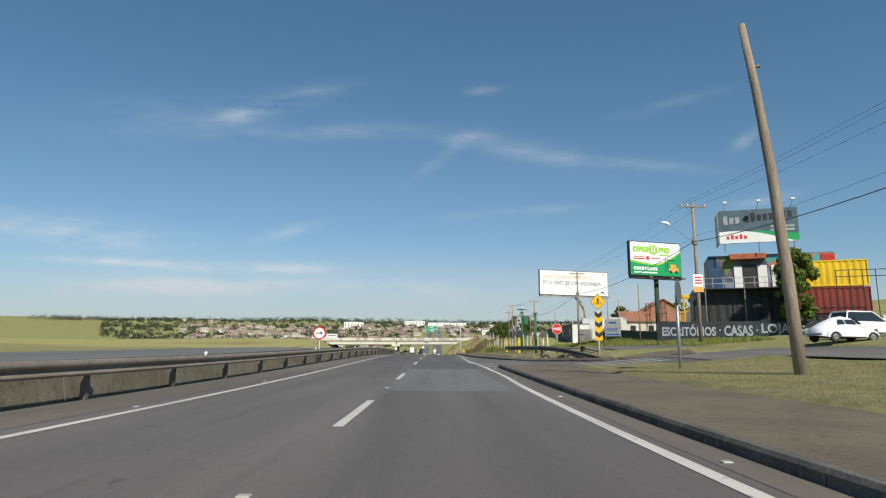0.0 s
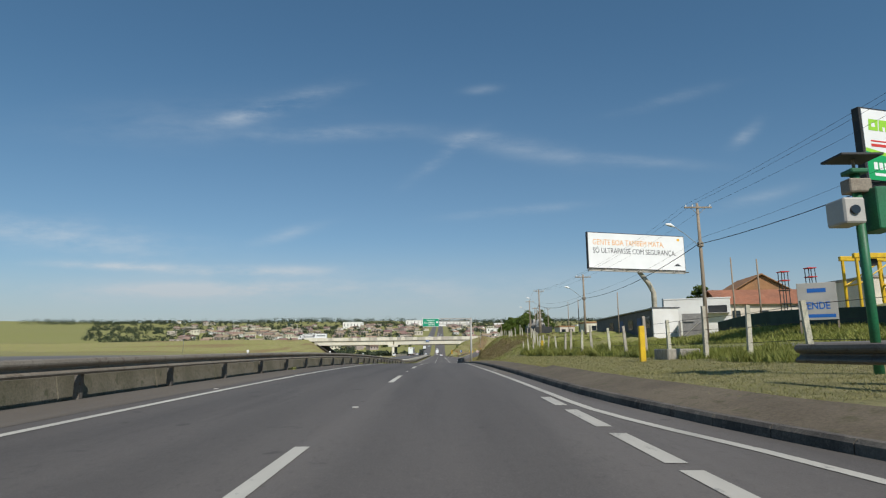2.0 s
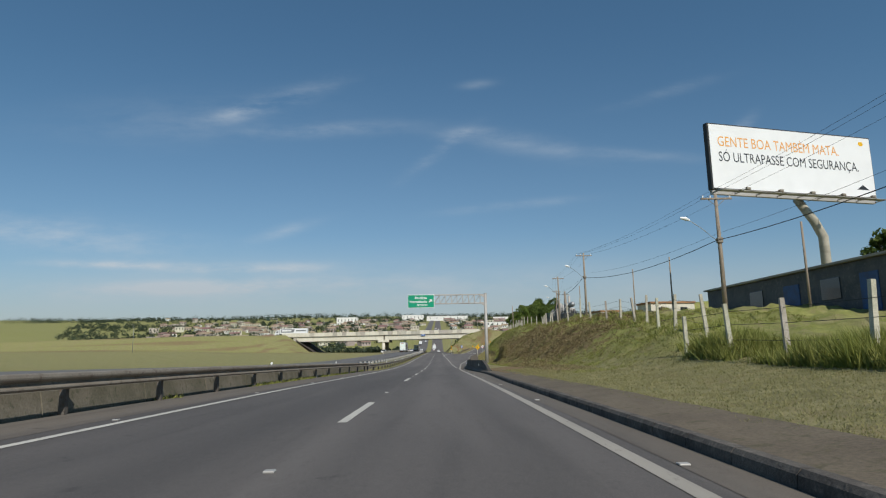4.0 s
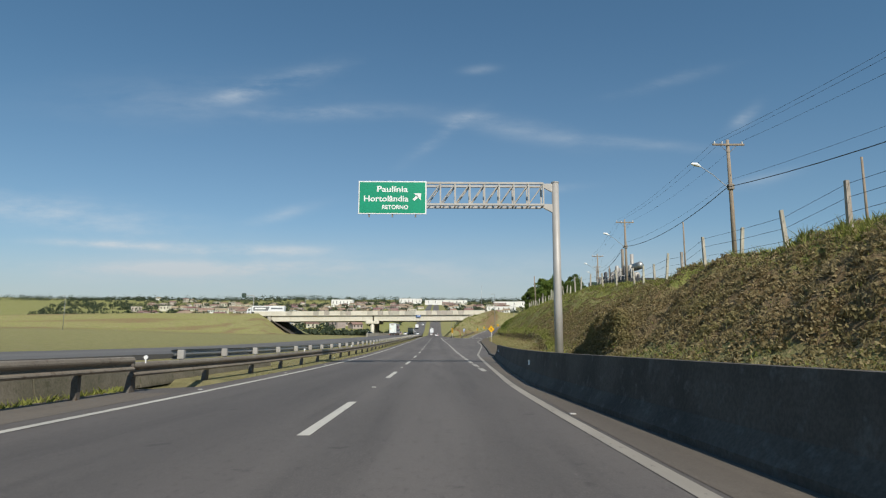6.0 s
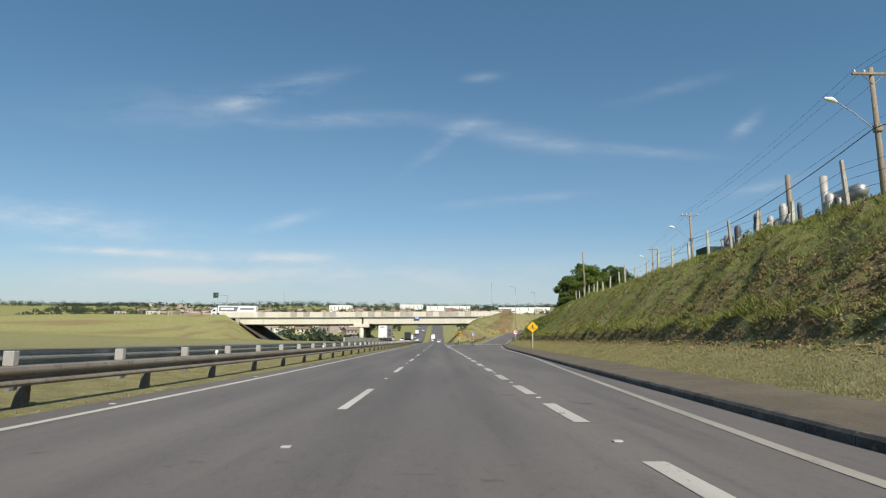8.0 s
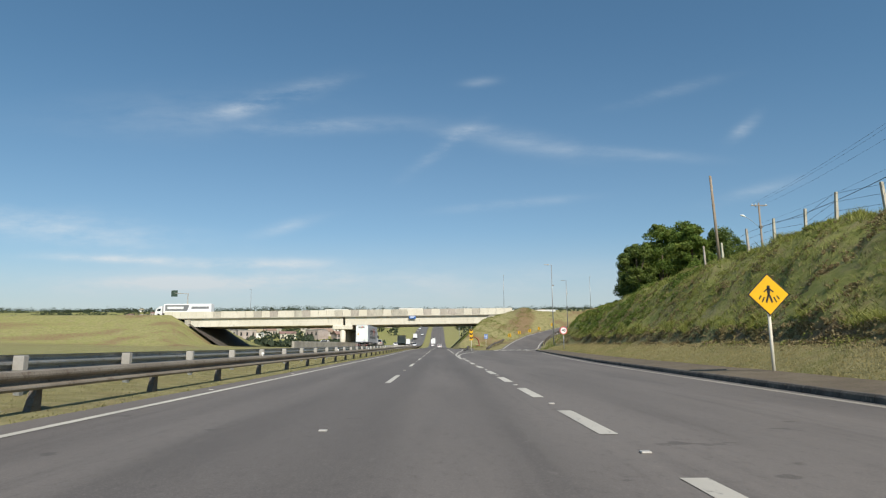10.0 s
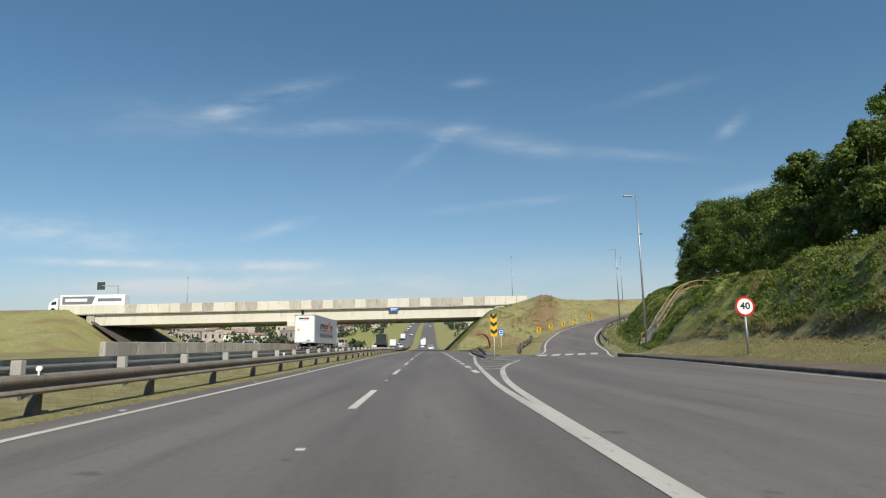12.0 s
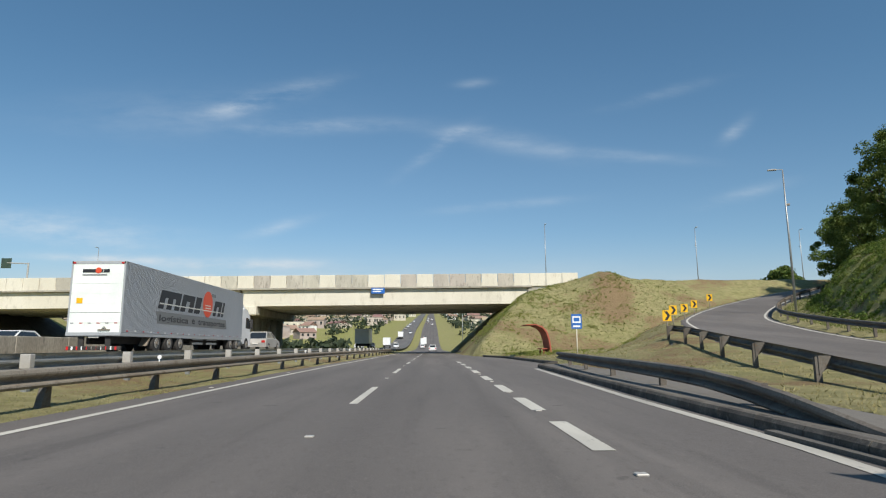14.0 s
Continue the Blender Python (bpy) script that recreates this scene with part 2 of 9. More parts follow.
def leaf_material(name, a, b, c):
    m = bpy.data.materials.new(name)
    m.use_nodes = True
    t = m.node_tree
    t.nodes.clear()
    n = Nodes(t)
    out = n.add("ShaderNodeOutputMaterial")
    shade = n.add("ShaderNodeBsdfPrincipled", Roughness=0.6)
    shade.inputs["Specular IOR Level"].default_value = 0.25
    rnd = n.add("ShaderNodeNewGeometry").outputs["Random Per Island"]
    place = n.add("ShaderNodeTexCoord").outputs["Object"]
    big = n.noise(place, 0.5, 3.0)
    col = n.mix(rnd, a, b)
    col = n.mix(n.ramp(big, 0.45, 0.7), col, c)
    n.set(shade.inputs["Base Color"], col)
    thin = n.add("ShaderNodeBsdfTranslucent", Color=col)
    both = n.add("ShaderNodeMixShader", Fac=0.35)
    n.set(both.inputs[1], shade.outputs[0])
    n.set(both.inputs[2], thin.outputs[0])
    n.set(out.inputs[0], both.outputs[0])
    return m


def glass_material(name, colour=(0.02, 0.025, 0.03)):
    return material(name, colour, rough=0.08, spec=0.6, bump=0.0, grain=0.05)


M_ROAD = asphalt("asphalt_main", (0.101, 0.090, 0.082), (0.137, 0.122, 0.110), ((-3.9, 0.45, 0.4), (-2.4, 0.4, 0.35), (-0.75, 0.4, 0.5), (0.95, 0.4, 0.5)), True)
M_ROAD_WEST = asphalt("asphalt_west", (0.11, 0.105, 0.10), (0.15, 0.14, 0.13))
M_ROAD_SIDE = asphalt("asphalt_side", (0.10, 0.092, 0.082), (0.165, 0.15, 0.13))
M_PATCH_DARK = asphalt("asphalt_patch_dark", (0.076, 0.073, 0.071), (0.100, 0.096, 0.092))
M_PATCH_LIGHT = asphalt("asphalt_patch_light", (0.118, 0.113, 0.109), (0.148, 0.141, 0.134))
M_WALKWAY = material("worn_walkway", (0.112, 0.088, 0.060), 0.92, second=(0.150, 0.120, 0.082), third=(0.090, 0.078, 0.042), scale=0.7, fine=24, bump=0.35)
M_KERB = material("kerb_concrete", (0.125, 0.110, 0.092), 0.92, second=(0.055, 0.048, 0.042), third=(0.16, 0.14, 0.115), scale=1.4, fine=30, bump=0.5)
M_WHITE_LINE = paint_on_road("white_road_paint", (0.56, 0.53, 0.46), (0.15, 0.14, 0.13), 0.60)
M_WORN_LINE = paint_on_road("worn_road_paint", (0.48, 0.45, 0.39), (0.17, 0.16, 0.145), 0.58)
M_DULL_LINE = paint_on_road("dull_road_paint", (0.36, 0.325, 0.27), (0.16, 0.145, 0.125), 0.58)
M_GROUND = turf_ground("turf")
M_CONCRETE = material("weathered_concrete", (0.40, 0.37, 0.31), 0.88, second=(0.29, 0.265, 0.22), third=(0.18, 0.165, 0.14), scale=0.5, fine=18, bump=0.25, stretch=(1, 1, 0.35))
M_CONCRETE_PALE = material("pale_concrete", (0.66, 0.62, 0.52), 0.85, second=(0.60, 0.56, 0.46), third=(0.52, 0.48, 0.39), scale=0.25, fine=14, bump=0.12, stretch=(1, 1, 0.3), grain=0.07)
M_CONCRETE_STAIN = material("stained_concrete", (0.48, 0.44, 0.37), 0.88, second=(0.36, 0.33, 0.28), third=(0.27, 0.25, 0.21), scale=0.5, fine=14, bump=0.15, stretch=(1, 1, 0.25), own=0.18, grain=0.08)
M_BARRIER = material("barrier_concrete", (0.098, 0.084, 0.070), 0.9, second=(0.058, 0.049, 0.041), third=(0.12, 0.112, 0.10), scale=0.8, fine=22, bump=0.3)
M_MEDIAN = material("mossy_concrete", (0.19, 0.168, 0.128), 0.92, second=(0.125, 0.115, 0.08), third=(0.09, 0.09, 0.055), scale=0.9, fine=20, bump=0.5)
M_GALV = material("galvanised_steel", (0.36, 0.37, 0.37), 0.45, 0.6, second=(0.30, 0.31, 0.31), third=(0.25, 0.24, 0.22), scale=0.8, fine=40, bump=0.08)
# weathered steel with shade put in, for rails turned away from the sun
M_GALV_DARK = material("shaded_weathered_steel", (0.17, 0.15, 0.125), 0.7, 0.2, second=(0.12, 0.10, 0.082), third=(0.09, 0.068, 0.05), scale=0.9, fine=40, bump=0.1)
M_GALV_OLD = material("weathered_steel", (0.28, 0.245, 0.195), 0.65, 0.25, second=(0.22, 0.185, 0.145), third=(0.16, 0.12, 0.088), scale=0.9, fine=40, bump=0.1)
M_STEEL_GREY = material("grey_painted_steel", (0.45, 0.43, 0.40), 0.55, 0.2, second=(0.38, 0.36, 0.33), scale=0.6, fine=30, bump=0.02, grain=0.05)
M_SIGN_GREEN = material("green_sign_sheet", (0.005, 0.29, 0.155), 0.45, second=(0.006, 0.26, 0.14), scale=0.8, bump=0.0, grain=0.04)
M_SIGN_WHITE = material("white_sign_sheet", (0.82, 0.82, 0.80), 0.45, second=(0.74, 0.74, 0.72), scale=0.8, bump=0.0, grain=0.03)
M_SIGN_YELLOW = material("yellow_sign_sheet", (0.82, 0.46, 0.01), 0.45, second=(0.74, 0.41, 0.01), scale=1.5, bump=0.0, grain=0.04)
M_SIGN_BLACK = material("black_sign_sheet", (0.022, 0.022, 0.024), 0.5, bump=0.0, grain=0.1)
M_SIGN_RED = material("red_sign_sheet", (0.55, 0.02, 0.02), 0.45, bump=0.0, grain=0.05)
M_SIGN_BLUE = material("blue_sign_sheet", (0.02, 0.12, 0.42), 0.45, bump=0.0, grain=0.05)
M_SIGN_BACK = material("grey_sign_back", (0.12, 0.13, 0.13), 0.6, 0.3, bump=0.0, grain=0.1)
M_BOARD = material("white_vinyl", (0.80, 0.80, 0.79), 0.5, second=(0.75, 0.75, 0.74), scale=0.4, bump=0.0, grain=0.02)
M_ORANGE = material("orange_lettering", (0.75, 0.36, 0.08), 0.5, bump=0.0, grain=0.05)
M_RAIL_POST = material("dull_weathered_steel", (0.15, 0.135, 0.115), 0.8, 0.2, second=(0.10, 0.088, 0.075), third=(0.12, 0.08, 0.05), scale=2.0, fine=40, bump=0.1)
M_DARK_LETTER = material("dark_lettering", (0.022, 0.023, 0.028), 0.5, bump=0.0, grain=0.05)
M_LIME = material("lime_green_print", (0.30, 0.60, 0.04), 0.5, bump=0.0, grain=0.05)
M_PRINT_GREEN = material("green_print", (0.01, 0.32, 0.10), 0.5, bump=0.0, grain=0.05)
M_PRINT_RED = material("red_print", (0.60, 0.05, 0.04), 0.5, bump=0.0, grain=0.05)
M_WOOD_POLE = material("weathered_pole_wood", (0.30, 0.245, 0.185), 0.9, second=(0.21, 0.165, 0.125), third=(0.36, 0.30, 0.23), scale=1.2, fine=26, bump=0.5, stretch=(1, 1, 0.12))
M_POST = material("concrete_fence_post", (0.50, 0.46, 0.37), 0.9, second=(0.36, 0.33, 0.26), scale=1.5, fine=30, bump=0.3, own=0.3)
M_WIRE = material("cable", (0.03, 0.03, 0.032), 0.6, bump=0.0, grain=0.05)
M_GREEN_STEEL = material("green_painted_steel", (0.02, 0.16, 0.07), 0.5, second=(0.03, 0.12, 0.06), scale=1.5, bump=0.05)
M_DULL_YELLOW = material("dull_yellow_paint", (0.32, 0.24, 0.09), 0.8, second=(0.22, 0.165, 0.075), scale=2.0, bump=0.1)
M_UNIT_DARK = material("dark_corrugated_cladding", (0.085, 0.085, 0.09), 0.6, second=(0.05, 0.055, 0.065), third=(0.14, 0.135, 0.13), scale=0.8, fine=18, bump=0.1)
M_YELLOW_STEEL = material("yellow_painted_steel", (0.70, 0.45, 0.01), 0.5, second=(0.55, 0.34, 0.02), scale=1.5, bump=0.05)
M_BLACK_STEEL = material("black_painted_steel", (0.022, 0.023, 0.025), 0.55, second=(0.04, 0.04, 0.04), scale=1.0, bump=0.05)
M_TRAILER = material("corrugated_aluminium", (0.46, 0.47, 0.48), 0.5, 0.35, second=(0.43, 0.44, 0.45), third=(0.42, 0.425, 0.43), scale=0.5, fine=24, bump=0.03, grain=0.06)
M_TRAILER_REAR = material("white_door_panel", (0.80, 0.83, 0.78), 0.5, second=(0.70, 0.75, 0.70), scale=0.8, fine=20, bump=0.02, grain=0.05)
M_WHITE_PAINT = material("white_vehicle_paint", (0.76, 0.77, 0.78), 0.3, second=(0.70, 0.70, 0.70), scale=1.0, bump=0.0, grain=0.03, spec=0.5)
M_DARK_PAINT = material("dark_vehicle_paint", (0.04, 0.045, 0.05), 0.3, bump=0.0, grain=0.03, spec=0.5)
M_CHASSIS = material("dirty_black_chassis", (0.03, 0.029, 0.028), 0.7, second=(0.06, 0.052, 0.045), scale=2.0, bump=0.1)
M_TYRE = material("tyre_rubber", (0.028, 0.027, 0.026), 0.85, second=(0.055, 0.05, 0.045), scale=3.0, bump=0.2)
M_RIM = material("steel_rim", (0.45, 0.43, 0.40), 0.5, 0.5, second=(0.28, 0.25, 0.22), scale=4.0, bump=0.05)
M_GLASS = glass_material("dark_glass")
M_RED_LAMP = material("red_lamp_lens", (0.45, 0.02, 0.015), 0.3, bump=0.0, grain=0.05)
M_GREY_BAND = material("grey_lettering_band", (0.20, 0.205, 0.21), 0.5, 0.2, bump=0.0, grain=0.06)
M_ORANGE_RED = material("orange_red_vinyl", (0.62, 0.075, 0.03), 0.45, bump=0.0, grain=0.05)
M_PALE_LINE = material("pale_vinyl", (0.66, 0.64, 0.58), 0.5, bump=0.0, grain=0.05)
M_ROOF_TILE = material("clay_roof", (0.31, 0.125, 0.07), 0.85, second=(0.23, 0.10, 0.06), third=(0.36, 0.19, 0.12), scale=0.6, fine=12, bump=0.3, own=0.35)
M_ROOF_GREY = material("cement_roof", (0.34, 0.32, 0.29), 0.85, grain=0.08, second=(0.24, 0.22, 0.20), scale=0.5, fine=12, bump=0.2, own=0.3)
M_WALL_PAINT = material("painted_wall", (0.66, 0.61, 0.52), 0.85, second=(0.55, 0.50, 0.42), scale=0.5, fine=14, bump=0.1, own=0.35)
M_WALL_WHITE = material("white_wall", (0.78, 0.77, 0.74), 0.85, grain=0.05, second=(0.68, 0.66, 0.62), scale=0.4, fine=14, bump=0.1, own=0.12)
M_WALL_GREY = material("grey_rendered_wall", (0.26, 0.25, 0.235), 0.88, second=(0.18, 0.17, 0.16), third=(0.34, 0.32, 0.29), scale=0.7, fine=16, bump=0.2)
M_WALL_DARK = material("dark_green_wall", (0.045, 0.075, 0.055), 0.85, second=(0.03, 0.05, 0.04), scale=0.8, fine=16, bump=0.1)
M_BLUE_DOOR = material("blue_painted_metal", (0.03, 0.09, 0.24), 0.55, second=(0.04, 0.07, 0.16), scale=1.5, bump=0.05)
M_YELLOW_BOX = material("yellow_container", (0.75, 0.50, 0.01), 0.5, second=(0.66, 0.42, 0.01), scale=0.7, bump=0.05)
M_RED_BOX = material("maroon_container", (0.20, 0.028, 0.02), 0.55, second=(0.15, 0.025, 0.02), scale=0.7, bump=0.05)
M_MURAL = material("graffiti_mural", (0.035, 0.05, 0.07), 0.6, second=(0.20, 0.26, 0.30), third=(0.30, 0.10, 0.14), scale=0.35, fine=10, bump=0.05, spread=0.25)
M_SLATE_WALL = material("dark_slate_wall_paint", (0.034, 0.042, 0.050), 0.8, second=(0.022, 0.027, 0.032), third=(0.07, 0.075, 0.072), scale=0.9, fine=16, bump=0.15)
M_PALE_LETTER = material("pale_brushed_lettering", (0.40, 0.43, 0.45), 0.8, second=(0.28, 0.31, 0.33), third=(0.15, 0.16, 0.17), scale=1.6, bump=0.0)
M_SIGN_SLATE = material("slate_sign_print", (0.055, 0.095, 0.125), 0.55, second=(0.09, 0.13, 0.16), scale=1.2, bump=0.0)
M_MURAL_ORANGE = material("orange_mural_paint", (0.42, 0.13, 0.04), 0.6, second=(0.28, 0.08, 0.04), scale=1.5, bump=0.05)
M_MURAL_BLUE = material("blue_mural_paint", (0.03, 0.08, 0.17), 0.6, second=(0.02, 0.05, 0.10), scale=1.2, bump=0.05)
M_MURAL_OLIVE = material("olive_mural_paint", (0.16, 0.19, 0.05), 0.6, second=(0.10, 0.13, 0.05), scale=1.2, bump=0.05)
M_TEAL = material("teal_mural_paint", (0.03, 0.30, 0.32), 0.6, second=(0.45, 0.12, 0.08), scale=0.9, bump=0.05, spread=0.2)
M_BARK = material("bark", (0.11, 0.085, 0.06), 0.95, second=(0.06, 0.048, 0.036), scale=2.0, fine=20, bump=0.6, stretch=(1, 1, 0.2))
M_LEAF = leaf_material("dark_leaves", (0.050, 0.085, 0.018), (0.115, 0.160, 0.032), (0.155, 0.195, 0.042))
M_SCRUB = leaf_material("scrub_leaves", (0.130, 0.170, 0.034), (0.290, 0.310, 0.075), (0.230, 0.240, 0.062))
M_LEAF_LIGHT = leaf_material("light_leaves", (0.065, 0.115, 0.018), (0.150, 0.205, 0.036), (0.190, 0.230, 0.046))
M_BLADE = leaf_material("grass_blades", (0.180, 0.205, 0.044), (0.340, 0.335, 0.100), (0.250, 0.272, 0.062))
M_BLADE_GREEN = leaf_material("green_grass_blades", (0.100, 0.135, 0.026), (0.200, 0.225, 0.060), (0.160, 0.165, 0.048))
M_TURF = leaf_material("torn_turf", (0.150, 0.108, 0.050), (0.370, 0.300, 0.150), (0.250, 0.215, 0.090))
M_BLADE_OLIVE = leaf_material("olive_grass_blades", (0.240, 0.228, 0.095), (0.340, 0.310, 0.140), (0.270, 0.260, 0.105))
# town roof and wall colours muted to carry the haze of distance
M_ROOF_FAR = material("hazed_clay_roof", (0.30, 0.19, 0.14), 0.9, second=(0.25, 0.18, 0.14), third=(0.34, 0.26, 0.21), scale=0.6, fine=8, bump=0.2, own=0.5)
M_WALL_FAR = material("beige_rendered_wall", (0.52, 0.47, 0.40), 0.9, second=(0.42, 0.37, 0.31), scale=0.4, fine=8, bump=0.1, own=0.5)
M_SHOULDER = asphalt("dusty_shoulder", (0.115, 0.098, 0.080), (0.150, 0.128, 0.102))
M_BLADE_STRAW = leaf_material("dead_straw", (0.16, 0.13, 0.062), (0.30, 0.245, 0.13), (0.20, 0.185, 0.075))
M_BLADE_DRY = leaf_material("dry_grass_blades", (0.280, 0.245, 0.105), (0.420, 0.360, 0.170), (0.260, 0.255, 0.095))
M_CLOD = material("rough_earth", (0.235, 0.180, 0.092), 0.95, second=(0.165, 0.135, 0.062), third=(0.31, 0.245, 0.13), scale=1.2, fine=20, bump=0.6)
M_FAR_TREES = leaf_material("far_woods", (0.040, 0.058, 0.034), (0.070, 0.090, 0.050), (0.060, 0.076, 0.044))
M_TUBE_RED = material("faded_red_paint", (0.42, 0.10, 0.06), 0.7, second=(0.33, 0.085, 0.05), scale=1.5, bump=0.1)


# ---- building tools ----
class Shape:
    """Collects faces of one part."""

    def __init__(self):
        self.v, self.f = [], []

    def face(self, *points):
        k = len(self.v)
        self.v.extend(tuple(p) for p in points)
        self.f.append(tuple(range(k, k + len(points))))
        return self

    def grid(self, rows, close=False):
        k, w = len(self.v), len(rows[0])
        for r in rows:
            self.v.extend(tuple(p) for p in r)
        for i in range(len(rows) - 1):
            for j in range(w if close else w - 1):
                a, b = k + i * w + j, k + i * w + (j + 1) % w
                self.f.append((a, b, b + w, a + w))
        return self

    def box(self, x0, x1, y0, y1, z0, z1, bevel=0.0, m=None):
        b = min(bevel, (x1 - x0) / 3, (y1 - y0) / 3, (z1 - z0) / 3)
        k = len(self.v)
        if b <= 0:
            pts = [(x, y, z) for z in (z0, z1) for x, y in ((x0, y0), (x1, y0), (x1, y1), (x0, y1))]
            faces = [(3, 2, 1, 0), (4, 5, 6, 7), (0, 1, 5, 4), (1, 2, 6, 5), (2, 3, 7, 6), (3, 0, 4, 7)]
        else:
            def ring(z, d):
                return [(x0 + d + e, y0 + d, z) for e in (b - d,)] + [(x1 - b, y0 + d, z), (x1 - d, y0 + b, z), (x1 - d, y1 - b, z),
                        (x1 - b, y1 - d, z), (x0 + b, y1 - d, z), (x0 + d, y1 - b, z), (x0 + d, y0 + b, z)]
            pts = ring(z0, b * 0.6) + ring(z0 + b, 0) + ring(z1 - b, 0) + ring(z1, b * 0.6)
            faces = [tuple(range(7, -1, -1)), tuple(range(24, 32))]
            for i in range(3):
                for j in range(8):
                    faces.append((i * 8 + j, i * 8 + (j + 1) % 8, i * 8 + 8 + (j + 1) % 8, i * 8 + 8 + j))
        if m is not None:
            pts = [tuple(m @ Vector(p)) for p in pts]
        self.v.extend(pts)
        self.f.extend(tuple(k + i for i in f) for f in faces)
        return self

    def tube(self, points, radii, sides=8, caps=True, squash=1.0):
        """A round bar along points; radii: one or one each."""
        if not isinstance(radii, (list, tuple)):
            radii = [radii] * len(points)
        rows = []
        pts = [Vector(p) for p in points]
        ref = None
        for i, p in enumerate(pts):
            d = (pts[min(i + 1, len(pts) - 1)] - pts[max(i - 1, 0)]).normalized()
            if ref is None:
                ref = Vector((1, 0, 0)) if abs(d.x) < 0.8 else Vector((0, 1, 0))
            a = (ref - d * ref.dot(d)).normalized()
            b = d.cross(a)
            ref = a
            rows.append([tuple(p + (a * math.cos(q) + b * math.sin(q) * squash) * radii[i]) for q in [2 * math.pi * k / sides for k in range(sides)]])
        k = len(self.v)
        self.grid(rows, True)
        if caps:
            self.f.append(tuple(range(k + sides - 1, k - 1, -1)))
            e = k + (len(rows) - 1) * sides
            self.f.append(tuple(range(e, e + sides)))
        return self

    def disc(self, centre, axis, radius, thick, sides=20, turn=0.0):
        c, a = Vector(centre), Vector(axis).normalized()
        self.tube([c - a * thick / 2, c + a * thick / 2], radius, sides)
        return self

    def extrude(self, outline, a, b, fn):
        """An outline of (u, v) carried from a to b; fn(u, v, s) gives the place."""
        k, w = len(self.v), len(outline)
        self.v.extend(tuple(fn(u, v, a)) for u, v in outline)
        self.v.extend(tuple(fn(u, v, b)) for u, v in outline)
        self.f.append(tuple(range(k + w - 1, k - 1, -1)))
        self.f.append(tuple(range(k + w, k + 2 * w)))
        for j in range(w):
            self.f.append((k + j, k + (j + 1) % w, k + w + (j + 1) % w, k + w + j))
        return self

    def mesh(self, name, smooth=False):
        me = bpy.data.meshes.new(name)
        me.from_pydata(self.v, [], self.f)
        me.validate()
        bm = bmesh.new()
        bm.from_mesh(me)
        bmesh.ops.recalc_face_normals(bm, faces=bm.faces) if len(bm.faces) < 4000 else None
        bm.to_mesh(me)
        bm.free()
        if smooth:
            me.polygons.foreach_set("use_smooth", [True] * len(me.polygons))
        me.update()
        return me


def part(name, shape, mat, parent=None, label="", smooth=False):
    ob = new(name, shape.mesh(name, smooth) if isinstance(shape, Shape) else shape)
    ob.data.materials.append(mat)
    if parent is not None:
        ob.parent = parent
    if label:
        ob["label"] = label
    return ob


def thing(name, label, category, m=None, group="", kind=""):
    ob = new(name)
    ob.empty_display_size = 0.2
    if m is not None:
        ob.matrix_world = m
    return tagged(ob, label, category, group, kind)


def lettering(text, height, width=None, depth=0.004, bold=0.0, shear=0.0):
    """A mesh of words, lying in x and y, from the lower left corner."""
    data = bpy.data.curves.new("words", "FONT")
    data.body, data.size, data.extrude, data.offset, data.shear = text, 1.0, 0.0, bold, shear
    data.resolution_u = 3
    ob = bpy.data.objects.new("words", data)
    scene.collection.objects.link(ob)
    bpy.context.view_layer.update()
    me = bpy.data.meshes.new_from_object(ob.evaluated_get(bpy.context.evaluated_depsgraph_get()))
    bpy.data.objects.remove(ob)
    co = np.array([v.co for v in me.vertices])
    lo, hi = co.min(0), co.max(0)
    sy = height / (hi[1] - lo[1])
    sx = width / (hi[0] - lo[0]) if width else sy
    for v in me.vertices:
        v.co = ((v.co.x - lo[0]) * sx, (v.co.y - lo[1]) * sy, 0)
    return me


def smooth_step(x, a, b):
    q = np.clip((np.asarray(x, float) - a) / (b - a), 0, 1)
    return q * q * (3 - 2 * q)


# ---- the lie of the land ----
SWELL = (-1.6435, 0.4297, -0.0843, -0.9124, -0.2033, -0.3834, 0.3414)


def road_z(y):
    """Height of the carriageway along the way, with the long climb beyond the bridge."""
    y = np.asarray(y, float)
    s = np.clip(y, -25, 345) / 154 - 1

    def bumps(q):
        return sum(h * np.exp(-((q - (-1 + 2.2 * k / 6)) / 0.42) ** 2) for k, h in enumerate(SWELL))

    z = bumps(s) - bumps(-1.0) * (1 - (s + 1) / 2) - bumps(1.0) * (s + 1) / 2
    far = np.clip(y - 470, 0, None)
    return z + 0.070 * far * far / (far + 60) * smooth_step(y, 470, 700) * (1 - 0.6 * smooth_step(y, 1900, 2600))


def kerb_x(y):
    """The kerb on the east side."""
    return np.interp(y, [-60, 4, 14, 20, 26, 32, 44, 46, 48, 50, 51.5, 54.4, 57, 60, 72, 112, 123, 129, 150, 160, 176, 182.7, 188.8, 203.8, 255, 292, 300, 306, 312],
                     [2.95, 3.05, 3.14, 3.15, 3.1, 3.1, 5.4, 4.75, 4.22, 3.75, 3.42, 3.02, 2.82, 2.74, 2.58, 2.72, 2.98, 3.05, 2.75, 3.2, 4.3, 4.42, 4.9, 5.8, 8.9, 12.4, 13.0, 13.6, 14.4])


def island_x(y):
    """Kerb of the island beyond the side street."""
    return np.interp(y, [35, 35.8, 38, 40.2, 42.5, 44], [12, 9.6, 8.3, 7.2, 6.1, 5.4])


